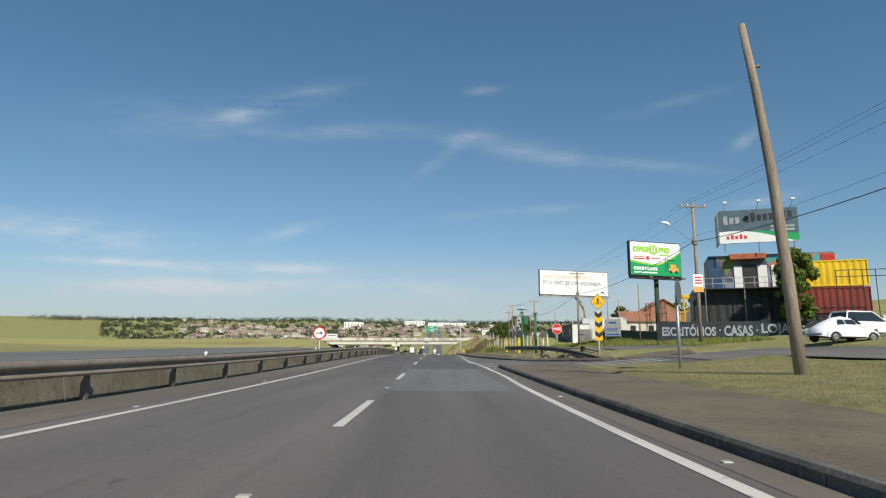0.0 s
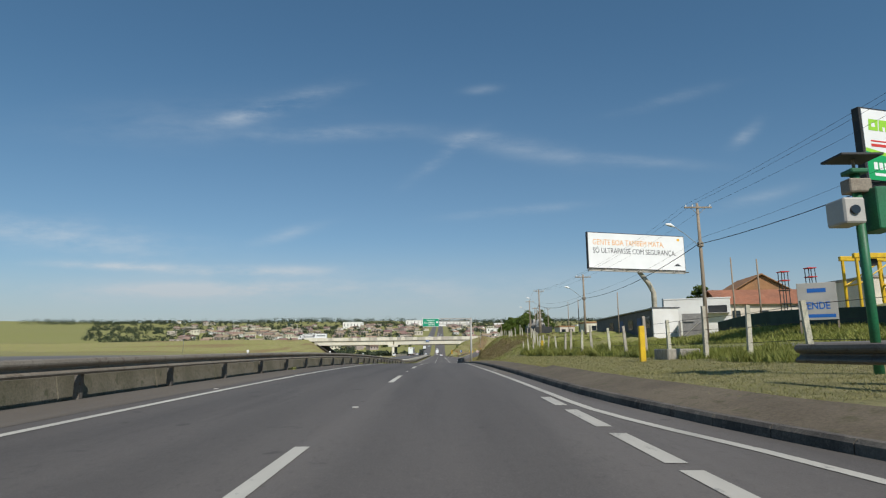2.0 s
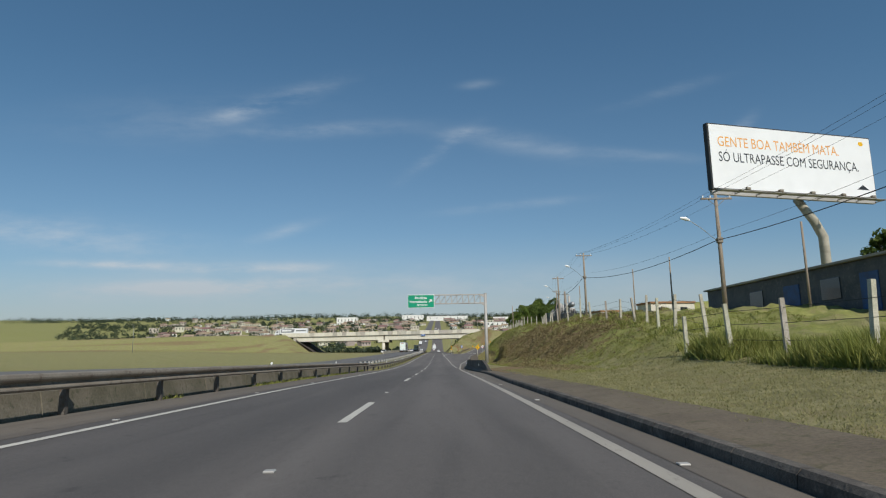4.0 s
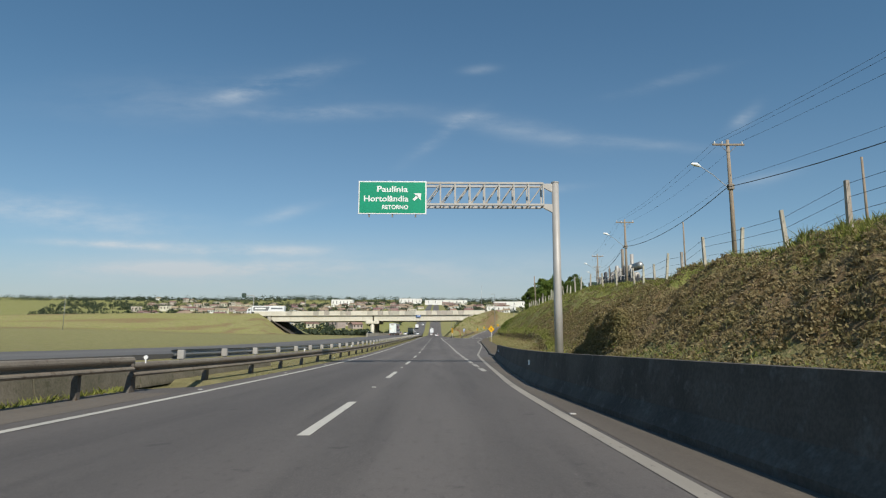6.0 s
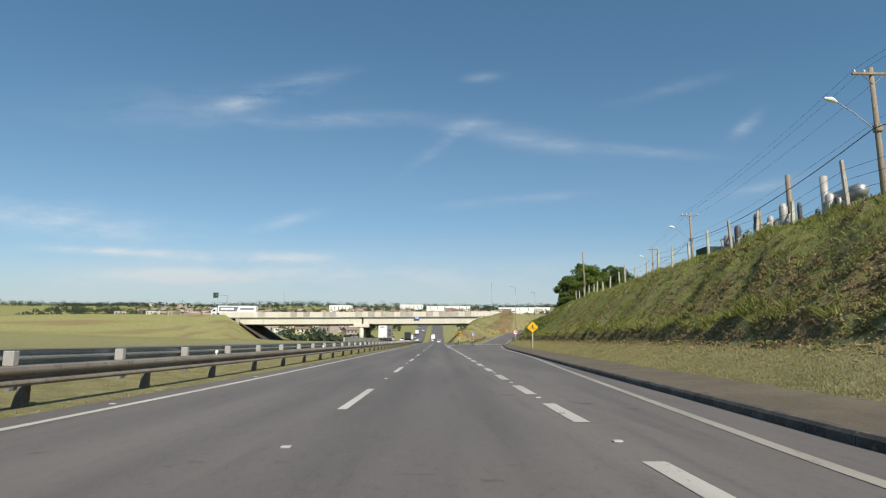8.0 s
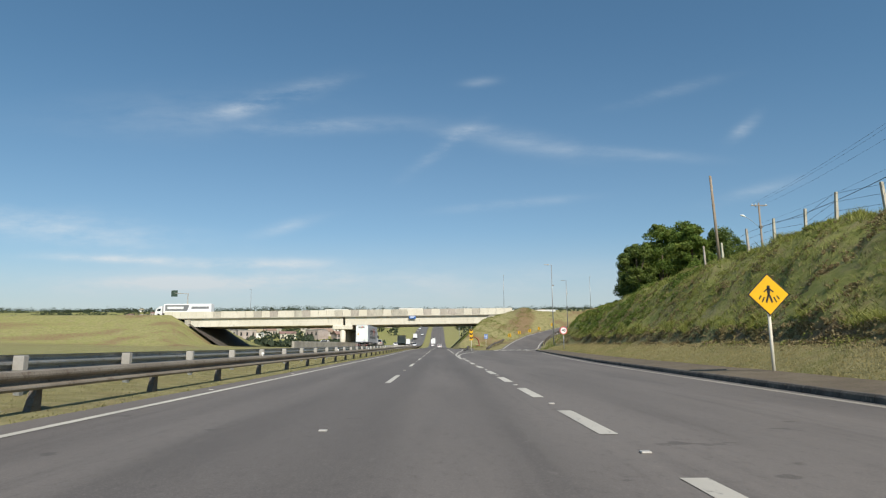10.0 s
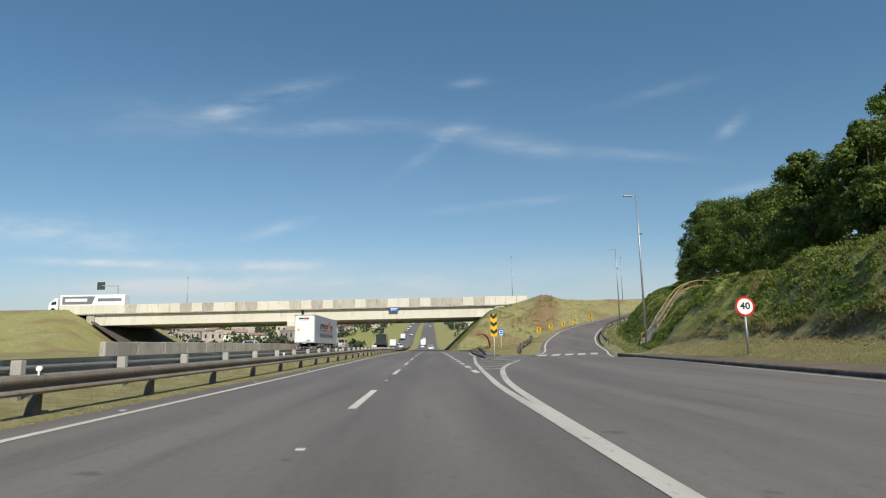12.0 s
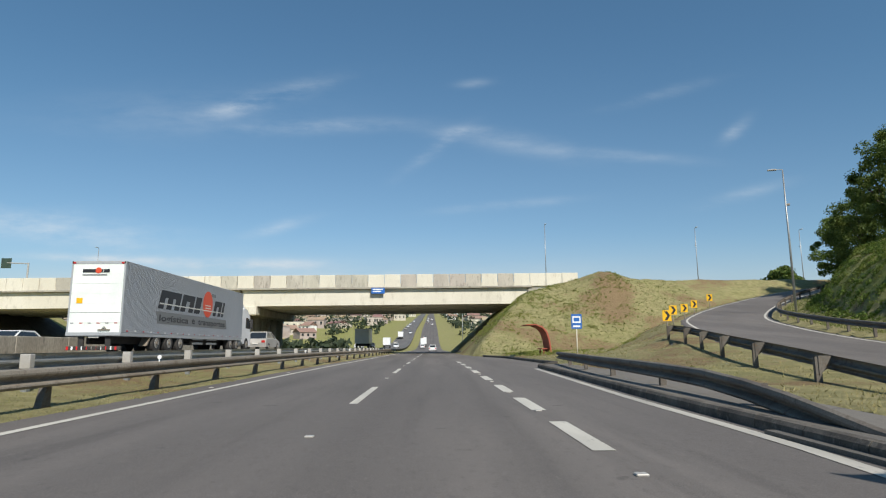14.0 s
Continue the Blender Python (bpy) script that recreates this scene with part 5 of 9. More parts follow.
# ---- sign gantry ----
def build_gantry():
    g = thing("sign_gantry", "grey steel cantilever gantry carrying a green direction sign", "sign gantry", pose(5.75, 160.4, float(ground_at(5.75, 160.4)) - 0.05))
    base = 0.36 - g.location.z
    top = 8.3 - g.location.z
    part("mast", Shape().tube([(0, 0, -0.4), (0, 0, 2.6), (0.0, 0, top)], [0.20, 0.19, 0.165], 18), M_STEEL_GREY, g, smooth=True)
    part("mast_cap", Shape().tube([(0, 0, top), (0, 0, top + 0.05)], 0.18, 18), M_STEEL_GREY, g)
    x0, x1 = -6.1, -0.62
    zh, zl = top - 0.10, top - 1.12
    for y in (-0.32, 0.32):
        for z in (zh, zl):
            part("chord", Shape().box(x0 - 2.9, x1, y - 0.05, y + 0.05, z - 0.05, z + 0.05, 0.01), M_STEEL_GREY, g)
        n = 8
        for k in range(n + 1):
            x = x0 + (x1 - x0) * k / n
            part("strut", Shape().box(x - 0.035, x + 0.035, y - 0.035, y + 0.035, zl, zh), M_STEEL_GREY, g)
            if k < n:
                part("brace", Shape().tube([(x, y, zl + 0.03), (x + (x1 - x0) / n, y, zh - 0.03)], 0.032, 6), M_STEEL_GREY, g)
    for z in (zh, zl):
        for k in range(9):
            x = x0 + (x1 - x0) * k / 8
            part("strut", Shape().box(x - 0.03, x + 0.03, -0.32, 0.32, z - 0.03, z + 0.03), M_STEEL_GREY, g)
    for z, tilt in ((zh - 0.02, -0.35), (zl + 0.02, -0.35)):
        s = Shape()
        s.extrude([(-0.66, z - 0.06), (-0.66, z + 0.08), (-0.1, z + 0.08), (-0.1, z + tilt)], -0.06, 0.06, lambda u, v, k: (u, k, v))
        part("bracket", s, M_STEEL_GREY, g)
    # sign board
    xa, xb = -9.2, -6.06
    za, zb = 6.68 - g.location.z, 8.24 - g.location.z
    board = part("sign_board", Shape().box(xa, xb, -0.50, -0.46, za, zb, 0.015), M_SIGN_WHITE, g, "green direction sign with white border and letters")
    inner = part("green_field", Shape().box(xa + 0.055, xb - 0.055, -0.507, -0.503, za + 0.055, zb - 0.055, 0.0), M_SIGN_GREEN, board)
    m = Matrix.Rotation(radians(90), 4, "X")
    for text, x, z, h, w in (("Paul\u00ednia", xa + 0.86, zb - 0.52, 0.28, 1.42), ("Hortol\u00e2ndia", xa + 0.26, zb - 0.97, 0.28, 2.05), ("RETORNO", xa + 1.10, zb - 1.33, 0.20, 1.2)):
        ob = part("lettering", lettering(text, h, w, bold=0.03 if h < 0.25 else 0.022), M_SIGN_WHITE, board)
        ob.matrix_local = Matrix.Translation((x, -0.511, z)) @ m
    s = Shape()
    ax, az = xb - 0.44, za + 0.80
    for pts in ([(-0.20, -0.09), (-0.11, -0.18), (0.08, 0.01), (-0.01, 0.10)], [(-0.14, 0.18), (0.19, 0.19), (0.18, -0.14), (0.02, 0.02)]):
        s.face(*[(ax + u, -0.512, az + v) for u, v in pts])
    part("arrow", s, M_SIGN_WHITE, board)
    for x in (xa + 0.5, (xa + xb) / 2, xb - 0.5):
        part("hanger", Shape().box(x - 0.03, x + 0.03, -0.45, -0.36, za - 0.12, zb - 0.1), M_GALV_OLD, g)


build_gantry()


# ---- road signs ----
def sign_post(g, height, wide=0.05, mat=None, lean=0.0):
    part("post", Shape().tube([(0, 0, -0.3), (lean, 0, height)], wide, 10), mat or M_GALV, g, smooth=True)


def stop_sign(x, y, z):
    g = thing("stop_sign", "red octagonal stop sign on a grey post", "road sign", pose(x, y, z, 0, 0, 4))
    sign_post(g, 2.0)
    o = [(0.38 * math.cos(radians(22.5 + 45 * k)), 0.38 * math.sin(radians(22.5 + 45 * k))) for k in range(8)]
    s = Shape().extrude(o, 0, 1, lambda u, v, k: (u, -0.055 + 0.01 * k, 1.75 + v))
    plate = part("plate", s, M_SIGN_WHITE, g)
    s = Shape().extrude([(u * 0.94, v * 0.94) for u, v in o], 0, 1, lambda u, v, k: (u, -0.062 + 0.004 * k, 1.75 + v))
    part("red_field", s, M_SIGN_RED, plate)
    ob = part("lettering", lettering("PARE", 0.19, 0.58, bold=0.02), M_SIGN_WHITE, plate)
    ob.matrix_local = Matrix.Translation((-0.29, -0.066, 1.655)) @ Matrix.Rotation(radians(90), 4, "X")


def round_sign(x, y, z, high, radius, turn, text=None, arrow=0, back=False, label=""):
    g = thing("round_sign", label, "road sign", pose(x, y, z, 0, 0, turn))
    sign_post(g, high - 0.1)
    plate = part("plate", Shape().disc((0, -0.06, high), (0, 1, 0), radius, 0.012, 28), M_SIGN_BACK if back else M_SIGN_RED, g)
    if back:
        return g
    part("white_field", Shape().disc((0, -0.070, high), (0, 1, 0), radius * 0.80, 0.006, 28), M_SIGN_WHITE, plate)
    m = Matrix.Rotation(radians(90), 4, "X")
    if text:
        ob = part("lettering", lettering(text, radius * 0.72, radius * 1.05, bold=0.03), M_SIGN_BLACK, plate)
        ob.matrix_local = Matrix.Translation((-radius * 0.52, -0.0755, high - radius * 0.30)) @ m
    if arrow:
        s = Shape()
        a = radius * 0.55 * arrow
        s.face((-a, -0.0755, high - 0.025), (a * 0.3, -0.0755, high - 0.025), (a * 0.3, -0.0755, high + 0.025), (-a, -0.0755, high + 0.025))
        s.face((a * 0.25, -0.0757, high - 0.10), (a, -0.0757, high), (a * 0.25, -0.0757, high + 0.10))
        part("arrow", s, M_SIGN_BLACK, plate)
    return g


def chevrons(parent, x0, x1, z0, z1, y, count=3, mat=None):
    """Downward chevron marks on a panel."""
    step = (z1 - z0) / count
    w = (x1 - x0) / 2
    mid = (x0 + x1) / 2
    for k in range(count):
        top = z1 - step * k
        s = Shape()
        d = step * 0.45
        s.face((x0, y, top), (x0, y, top - d), (mid, y, top - d - w * 0.8), (mid, y, top - w * 0.8))
        s.face((x1, y, top), (mid, y, top - w * 0.8), (mid, y, top - d - w * 0.8), (x1, y, top - d))
        for j, v in enumerate(s.v):
            s.v[j] = (v[0], v[1], max(v[2], z0))
        part("chevron", s, mat or M_SIGN_BLACK, parent)


def hazard_marker(x, y, z, low, high, wide, label):
    g = thing("hazard_marker", label, "road sign", pose(x, y, z))
    sign_post(g, high - 0.1, 0.045, M_CONCRETE_PALE)
    panel = part("panel", Shape().box(-wide / 2, wide / 2, -0.07, -0.05, low, high, 0.005), M_SIGN_YELLOW, g)
    chevrons(panel, -wide / 2 + 0.01, wide / 2 - 0.01, low + 0.02, high - 0.02 + 0.12, -0.0745, 3)
    return g


def crossing_sign(x, y, z, high, half, panel=None, label=""):
    g = thing("warning_sign", label, "road sign", pose(x, y, z))
    sign_post(g, high, 0.045, M_CONCRETE_PALE)
    d = [(0, -half), (half, 0), (0, half), (-half, 0)]
    plate = part("plate", Shape().extrude(d, 0, 1, lambda u, v, k: (u, -0.075 + 0.012 * k, high + v)), M_SIGN_BLACK, g)
    part("yellow_field", Shape().extrude([(u * 0.93, v * 0.93) for u, v in d], 0, 1, lambda u, v, k: (u, -0.082 + 0.004 * k, high + v)), M_SIGN_YELLOW, plate)
    s = Shape()
    q = half
    for u0, v0, u1, v1, t in ((0.0, 0.42, 0.0, 0.05, 0.07), (0.0, 0.05, -0.14, -0.38, 0.045), (0.0, 0.05, 0.14, -0.38, 0.045), (0, 0.30, -0.22, 0.12, 0.03), (0, 0.30, 0.22, 0.12, 0.03),
                              (-0.36, -0.05, -0.48, -0.22, 0.03), (-0.22, -0.12, -0.34, -0.36, 0.03), (0.36, -0.05, 0.48, -0.22, 0.03), (0.22, -0.12, 0.34, -0.36, 0.03)):
        n = Vector((u1 - u0, 0, v1 - v0)).normalized()
        p = Vector((n.z, 0, -n.x)) * t * q
        a, b = Vector((u0 * q, -0.0865, high + v0 * q)), Vector((u1 * q, -0.0865, high + v1 * q))
        s.face(a - p, a + p, b + p, b - p)
    part("symbol", s, M_SIGN_BLACK, plate)
    if panel:
        low, top, wide = panel
        pn = part("panel", Shape().box(-wide / 2, wide / 2, -0.07, -0.05, low, top, 0.005), M_SIGN_YELLOW, g)
        chevrons(pn, -wide / 2 + 0.01, wide / 2 - 0.01, low + 0.02, top + 0.1, -0.0745, 3)
    return g


stop_sign(8.2, 42.3, 1.05)
round_sign(8.0, 46.7, 0.95, 1.67, 0.35, -80, arrow=-1, label="white and red round arrow sign by the island guardrail")
round_sign(-6.98, 35.9, float(road_z(35.9)) - 0.05, 1.78, 0.38, 0, arrow=1, label="white and red round arrow sign in the median")
round_sign(8.0, 20.3, 0.55, 2.6, 0.42, 55, back=True, label="dark back of a round sign on a thin post")
round_sign(14.7, 292.4, ground_at(14.7, 292.4) - 0.05, 2.25, 0.46, 0, text="40", label="white and red round speed limit sign reading 40")
hazard_marker(4.72, 309.7, 0.05, 1.50, 3.12, 0.50, "yellow and black chevron marker panel on a pale post")
crossing_sign(9.77, 37.2, 0.55, 3.72, 0.50, (1.35, 3.05, 0.46), "yellow crossing sign above a black and yellow chevron panel")
crossing_sign(9.6, 238.0, ground_at(9.6, 238.0), 2.35, 0.62, None, "yellow diamond crossing sign on a pale post by the bank")


def bus_stop():
    g = thing("bus_stop_sign", "blue and white bus stop sign on a thin pale post", "road sign", pose(9.9, 349.5, ground_at(9.9, 349.5) - 0.02))
    sign_post(g, 2.0, 0.035, M_CONCRETE_PALE)
    plate = part("plate", Shape().box(-0.36, 0.36, -0.06, -0.04, 1.75, 2.75, 0.01), M_SIGN_BLUE, g)
    part("white_field", Shape().box(-0.28, 0.28, -0.066, -0.062, 2.15, 2.6), M_SIGN_WHITE, plate)
    part("letter_bar", Shape().box(-0.25, 0.25, -0.066, -0.062, 1.86, 1.98), M_SIGN_WHITE, plate)
    part("bus_symbol", Shape().box(-0.2, 0.2, -0.071, -0.068, 2.25, 2.5), M_SIGN_BLUE, plate)
    h = thing("bus_shelter", "faded red curved metal bus shelter at the foot of the mound", "bus shelter", pose(8.3, 353, ground_at(8.3, 353) - 0.02))
    prof = [(0.55, 0.0), (0.5, 0.6), (0.42, 1.2), (0.25, 1.75), (-0.1, 2.1), (-0.6, 2.28), (-1.3, 2.25), (-1.3, 2.2), (-0.6, 2.2), (-0.12, 2.0), (0.15, 1.68), (0.32, 1.18), (0.4, 0.6), (0.45, 0.0)]
    s = Shape()
    s.grid([[(u, y, v) for u, v in prof] for y in (0.0, 2.6)], True)
    s.f.append(tuple(range(14)))
    part("shell", s, M_TUBE_RED, h)
    part("bench", Shape().box(-0.15, 0.35, 0.3, 2.3, 0.42, 0.5, 0.02), M_TUBE_RED, h)
    for y in (0.5, 2.1):
        part("leg", Shape().box(0.0, 0.1, y - 0.04, y + 0.04, 0, 0.43), M_TUBE_RED, h)


bus_stop()
# arrow markers on the mound beside the ramp
for x, y, turn in ((14.4, 345, 24), (17.2, 351, 28), (20.2, 356.2, 34), (23.1, 361, 40), (27.2, 366.8, 46)):
    g = thing("curve_marker", "small yellow and black arrow marker beside the ramp", "road sign", pose(x, y, ground_at(x, y) - 0.04, 0, 0, -turn * 0.4), "ramp markers")
    sign_post(g, 1.0, 0.035, M_GALV_OLD)
    plate = part("plate", Shape().box(-0.26, 0.26, -0.06, -0.045, 0.75, 1.4, 0.005), M_SIGN_YELLOW, g)
    s = Shape()
    s.face((-0.15, -0.066, 1.34), (0.02, -0.066, 1.34), (0.2, -0.066, 1.075), (0.03, -0.066, 1.075))
    s.face((0.03, -0.066, 1.075), (0.2, -0.066, 1.075), (0.02, -0.066, 0.81), (-0.15, -0.066, 0.81))
    part("arrow", s, M_SIGN_BLACK, plate)

guardrail([(4.68, 312.4, -0.72), (4.6, 314.3, -0.52), (4.55, 315.8, -0.27), (4.57, 318.2, -0.06), (4.7, 322.5, 0.02), (4.87, 326, 0.05), (5.2, 330.2, 0.08), (5.75, 335.8, 0.10)], "weathered guardrail darkened for shade at the exit nose with a buried end", mid=0.55, facing=-1, mat=M_GALV_DARK)
inner_rail = [(x, y, ground_at(x, y) - 0.28 * (1 - float(smooth_step(y, 317, 325)))) for x, y in ((7.7, 316.6), (8.05, 318.8), (8.6, 322.2), (9.5, 326.4), (10.45, 330), (11.45, 333.9), (12.25, 337.3), (12.75, 340.4))]
guardrail(inner_rail, "weathered guardrail darkened for shade along the inner side of the ramp", mid=0.56, facing=1, mat=M_GALV_DARK, spacer="gusset", post=3.9)
ramp_right = []
for k in range(0, len(RAMP_LINE)):
    if 326 < RAMP_LINE[k][1] < 376:
        q = edge_of_ramp(RAMP_HALF + 0.5, k)
        ramp_right.append((q[0], q[1], q[2]))
guardrail(ramp_right[::3], "weathered guardrail with pale posts on the outer side of the ramp", mid=0.62, facing=-1, mat=M_GALV_DARK, post=3.0)
guardrail([(10.2, 36.2, 0.1), (8.8, 38.2, 0.55), (7.8, 41.0, 0.85), (7.0, 45.5, 0.95), (6.4, 50.5, 1.0), (6.0, 54.5, 1.02)], "weathered W-beam guardrail on the junction island", mid=0.56, facing=-1, mat=M_GALV_DARK)
guardrail([(9.0, 38.6, 0.95), (10.6, 40.5, 0.75)], "short turned-down guardrail end on the junction island", mid=0.5, facing=1, mat=M_GALV_OLD, post=1.6)


def island_slab():
    g = thing("concrete_slab", "pale concrete slab set in the verge behind the island guardrail", "slab")
    m = pose(7.6, 48.4, float(road_z(50)) + 0.34, 0, 0, 4)
    part("slab_body", Shape().box(0.0, 3.6, 0.0, 5.6, -0.4, 0.12, 0.03, m), M_CONCRETE_PALE, g)
    for x, y, z in ((7.62, 42.6, 1.42), (6.72, 47.8, 1.50)):
        ob = part("rail_reflector", Shape().box(x - 0.14, x - 0.10, y - 0.05, y + 0.05, z - 0.06, z + 0.06, 0.008), M_SIGN_WHITE)
        tagged(ob, "small white square reflector on the island guardrail", "reflector", "reflectors on the rail")


island_slab()


def exit_walk():
    s = Shape()
    rows = []
    for y in np.arange(313.0, 335.1, 1.0):
        k, z = float(np.interp(y, [307, 314, 320, 335], [3.7, 3.86, 4.0, 4.65])), float(road_z(y))
        rows.append([(k + 0.15 + 1.4 * j / 4, y, z + 0.055 + 0.08 * float(smooth_step(y, 313, 319)) + 0.015 * j) for j in range(5)] + [(k + 1.75, y, z - 0.12)])
    s.grid(rows)
    tagged(part("exit_pavement", s, M_ROAD_SIDE), "worn asphalt strip behind the kerb at the exit", "pavement", kind="structure")


exit_walk()


def line_on_ramp(offset, i0, i1, wide=0.16):
    s = Shape()
    s.grid([[tuple(edge_of_ramp(offset - wide / 2, i) + np.array([0, 0, 0.02])), tuple(edge_of_ramp(offset + wide / 2, i) + np.array([0, 0, 0.02]))] for i in range(i0, i1)])
    part("edge_line", s, M_WHITE_LINE, RAMP_ROAD)


n0 = int(np.argmin(np.abs(RAMP_LINE[:, 1] - 311)))
n1 = int(np.argmin(np.abs(RAMP_LINE[:, 0] - 80)))
line_on_ramp(-2.75, n0, n1)
line_on_ramp(2.75, n0 - 4, n1)


# ---- lorry ----
def wheel(parent, x, y, z, r=0.5, w=0.28, side=1):
    t = part("tyre", Shape().tube([(x - w / 2, y, z), (x - w / 2 + 0.04, y, z), (x + w / 2 - 0.04, y, z), (x + w / 2, y, z)], [r * 0.9, r, r, r * 0.9], 22), M_TYRE, parent, smooth=False)
    part("rim", Shape().tube([(x + side * (w / 2 - 0.05), y, z), (x + side * (w / 2 + 0.012), y, z)], [r * 0.58, r * 0.50], 18), M_RIM, t)
    part("hub", Shape().tube([(x + side * (w / 2), y, z), (x + side * (w / 2 + 0.05), y, z)], r * 0.2, 12), M_GALV_OLD, t)
    return t


def build_lorry():
    ground = west_z(340)
    k = 0.92
    g = thing("articulated_lorry", "white articulated lorry with a long grey corrugated box trailer", "lorry", pose(-14.3, 334.1, ground) @ Matrix.Scale(k, 4))
    L = 17.9
    zb, zt = (1.70 - ground) / k, (4.74 - ground) / k
    hw = 1.24
    # corrugated sides
    for sx, name in ((hw, "side_wall"), (-hw, "side_wall")):
        s = Shape()
        n = 150
        rows = []
        for k in range(n + 1):
            z = zb + (zt - zb) * k / n
            o = (0.012 if k % 2 else 0.0) * (1 if sx > 0 else -1)
            rows.append([(sx + o, 0.05, z), (sx + o, L, z)])
        s.grid(rows)
        part(name, s, M_TRAILER, g)
    part("box_roof", Shape().box(-hw - 0.01, hw + 0.01, 0, L, zt - 0.01, zt + 0.03, 0.01), M_TRAILER, g)
    part("front_wall", Shape().box(-hw, hw, L - 0.05, L + 0.02, zb, zt, 0.01), M_TRAILER, g)
    part("floor_beam", Shape().box(-hw, hw, 0.02, L, zb - 0.16, zb + 0.02, 0.01), M_TRAILER, g)
    for sx in (-hw - 0.005, hw - 0.06):
        part("corner_rail", Shape().box(sx, sx + 0.075, -0.02, 0.08, zb, zt + 0.03, 0.01), M_TRAILER, g)
    door = part("rear_door", Shape().box(-hw + 0.07, hw - 0.07, -0.01, 0.04, zb + 0.02, zt - 0.12, 0.01), M_TRAILER_REAR, g, "white panelled roller door")
    for k in range(1, 7):
        z = zb + 0.02 + (zt - zb - 0.14) * k / 7
        part("panel_joint", Shape().box(-hw + 0.08, hw - 0.08, -0.018, -0.012, z - 0.008, z + 0.008), M_SIGN_WHITE if k != 2 else M_GREY_BAND, door)
    part("lintel", Shape().box(-hw, hw, -0.02, 0.05, zt - 0.12, zt + 0.02, 0.01), M_TRAILER, g)
    for x in (-hw + 0.12, hw - 0.12):
        part("marker_lamp", Shape().box(x - 0.06, x + 0.06, -0.04, -0.021, zt - 0.10, zt - 0.02), M_RED_LAMP, g)
    part("sill", Shape().box(-hw - 0.01, hw + 0.01, -0.06, 0.05, zb - 0.14, zb + 0.02, 0.015), M_TRAILER, g)
    latch = part("latch", Shape().box(0.2, 0.75, -0.06, -0.02, zb + 0.10, zb + 0.16), M_GALV_OLD, door)
    part("latch_lever", Shape().tube([(0.35, -0.06, zb + 0.1), (0.5, -0.07, zb + 0.28), (0.62, -0.06, zb + 0.12)], 0.025, 6), M_GALV_OLD, latch)
    for k in range(6):
        part("reflective_mark", Shape().box(-hw + 0.15 + k * 0.4, -hw + 0.3 + k * 0.4, -0.02, -0.014, zb + 0.42, zb + 0.46), M_RED_LAMP if k % 2 else M_GREY_BAND, door)
    # small plain mark on the door
    part("word_mark", Shape().box(-0.72, 0.22, -0.024, -0.0145, zt - 0.52, zt - 0.36), M_DARK_LETTER, door)
    part("disc_mark", Shape().disc((0.26 - 0.25, -0.024, zt - 0.42), (0, 1, 0), 0.14, 0.02, 18), M_ORANGE_RED, door)
    part("line_mark", Shape().box(-0.72, 0.42, -0.022, -0.0145, zt - 0.66, zt - 0.60), M_GREY_BAND, door)
    part("word_mark", Shape().box(0.24, 0.52, -0.024, -0.0145, zt - 0.52, zt - 0.36), M_DARK_LETTER, door)
    part("yellow_mark", Shape().box(-0.9, -0.62, -0.02, -0.014, zb + 1.35, zb + 1.6), M_SIGN_YELLOW, door)
    # big mark on the side: slanted dark blocks and a red oval
    X = hw + 0.016
    H = zt - zb
    base, high = zb + H * 0.41, zb + H * 0.76

    def block(y, w, legs):
        """One slanted dark block of the mark, a comb with a bar over it."""
        up, leg, n = (high - base) * 0.86, w / legs * 0.74, Shape()
        def at(u, v):
            return (X, y + u + 0.37 * v, base + up * v)
        if legs == 1:
            n.face(at(0, 0), at(leg, 0), at(leg, 1), at(0, 1))
        else:
            gap = (w - leg) / (legs - 1)
            outer = [at(0, 0), at(0, 1), at(w, 1), at(w, 0)]
            inner = []
            for q in range(legs - 1, 0, -1):
                inner += [at(q * gap, 0), at(q * gap, 0.62), at((q - 1) * gap + leg, 0.62), at((q - 1) * gap + leg, 0)]
            n.face(*(outer + inner))
        part("mark_block", n, M_DARK_LETTER, g, "dark slanted mark")

    y = L * 0.20
    for w, legs in ((2.64, 3), (1.8, 2), (1.2, 1)):
        block(y, w, legs)
        y += w + 0.19
    oval_at = y + 0.86
    y += 1.8
    for w, legs in ((1.38, 2), (0.5, 1)):
        block(y, w, legs)
        y += w + 0.17
    s = Shape()
    s.face(*[(X + 0.003, oval_at + 0.84 * math.cos(q), (base + high) / 2 + 0.10 + (high - base) * 0.72 * math.sin(q)) for q in [2 * math.pi * k / 28 for k in range(28)]])
    oval = part("oval_mark", s, M_ORANGE_RED, g, "orange-red oval mark")
    for k in range(3):
        z = (base + high) / 2 - 0.12 - 0.16 * k + 0.1
        part("stripe", Shape().face((X + 0.006, oval_at - 0.45, z), (X + 0.006, oval_at + 0.5, z), (X + 0.006, oval_at + 0.55, z + 0.06), (X + 0.006, oval_at - 0.4, z + 0.06)), M_PALE_LINE, oval)
    part("line_mark", Shape().face((X + 0.004, L * 0.21, base + 0.24), (X + 0.004, y - 0.2, base + 0.24), (X + 0.004, y - 0.2, base + 0.30), (X + 0.004, L * 0.21, base + 0.30)), M_PALE_LINE, g)
    ya, yb = L * 0.19, L * 0.80
    za, zc = zb + H * 0.17, zb + H * 0.36
    band = part("lettering_band", Shape().face((X, ya + 0.25, za), (X, yb + 0.1, za), (X, yb - 0.12, zc), (X, ya, zc)), M_GREY_BAND, g, "grey band with dark letters")
    room = yb - ya - 0.75
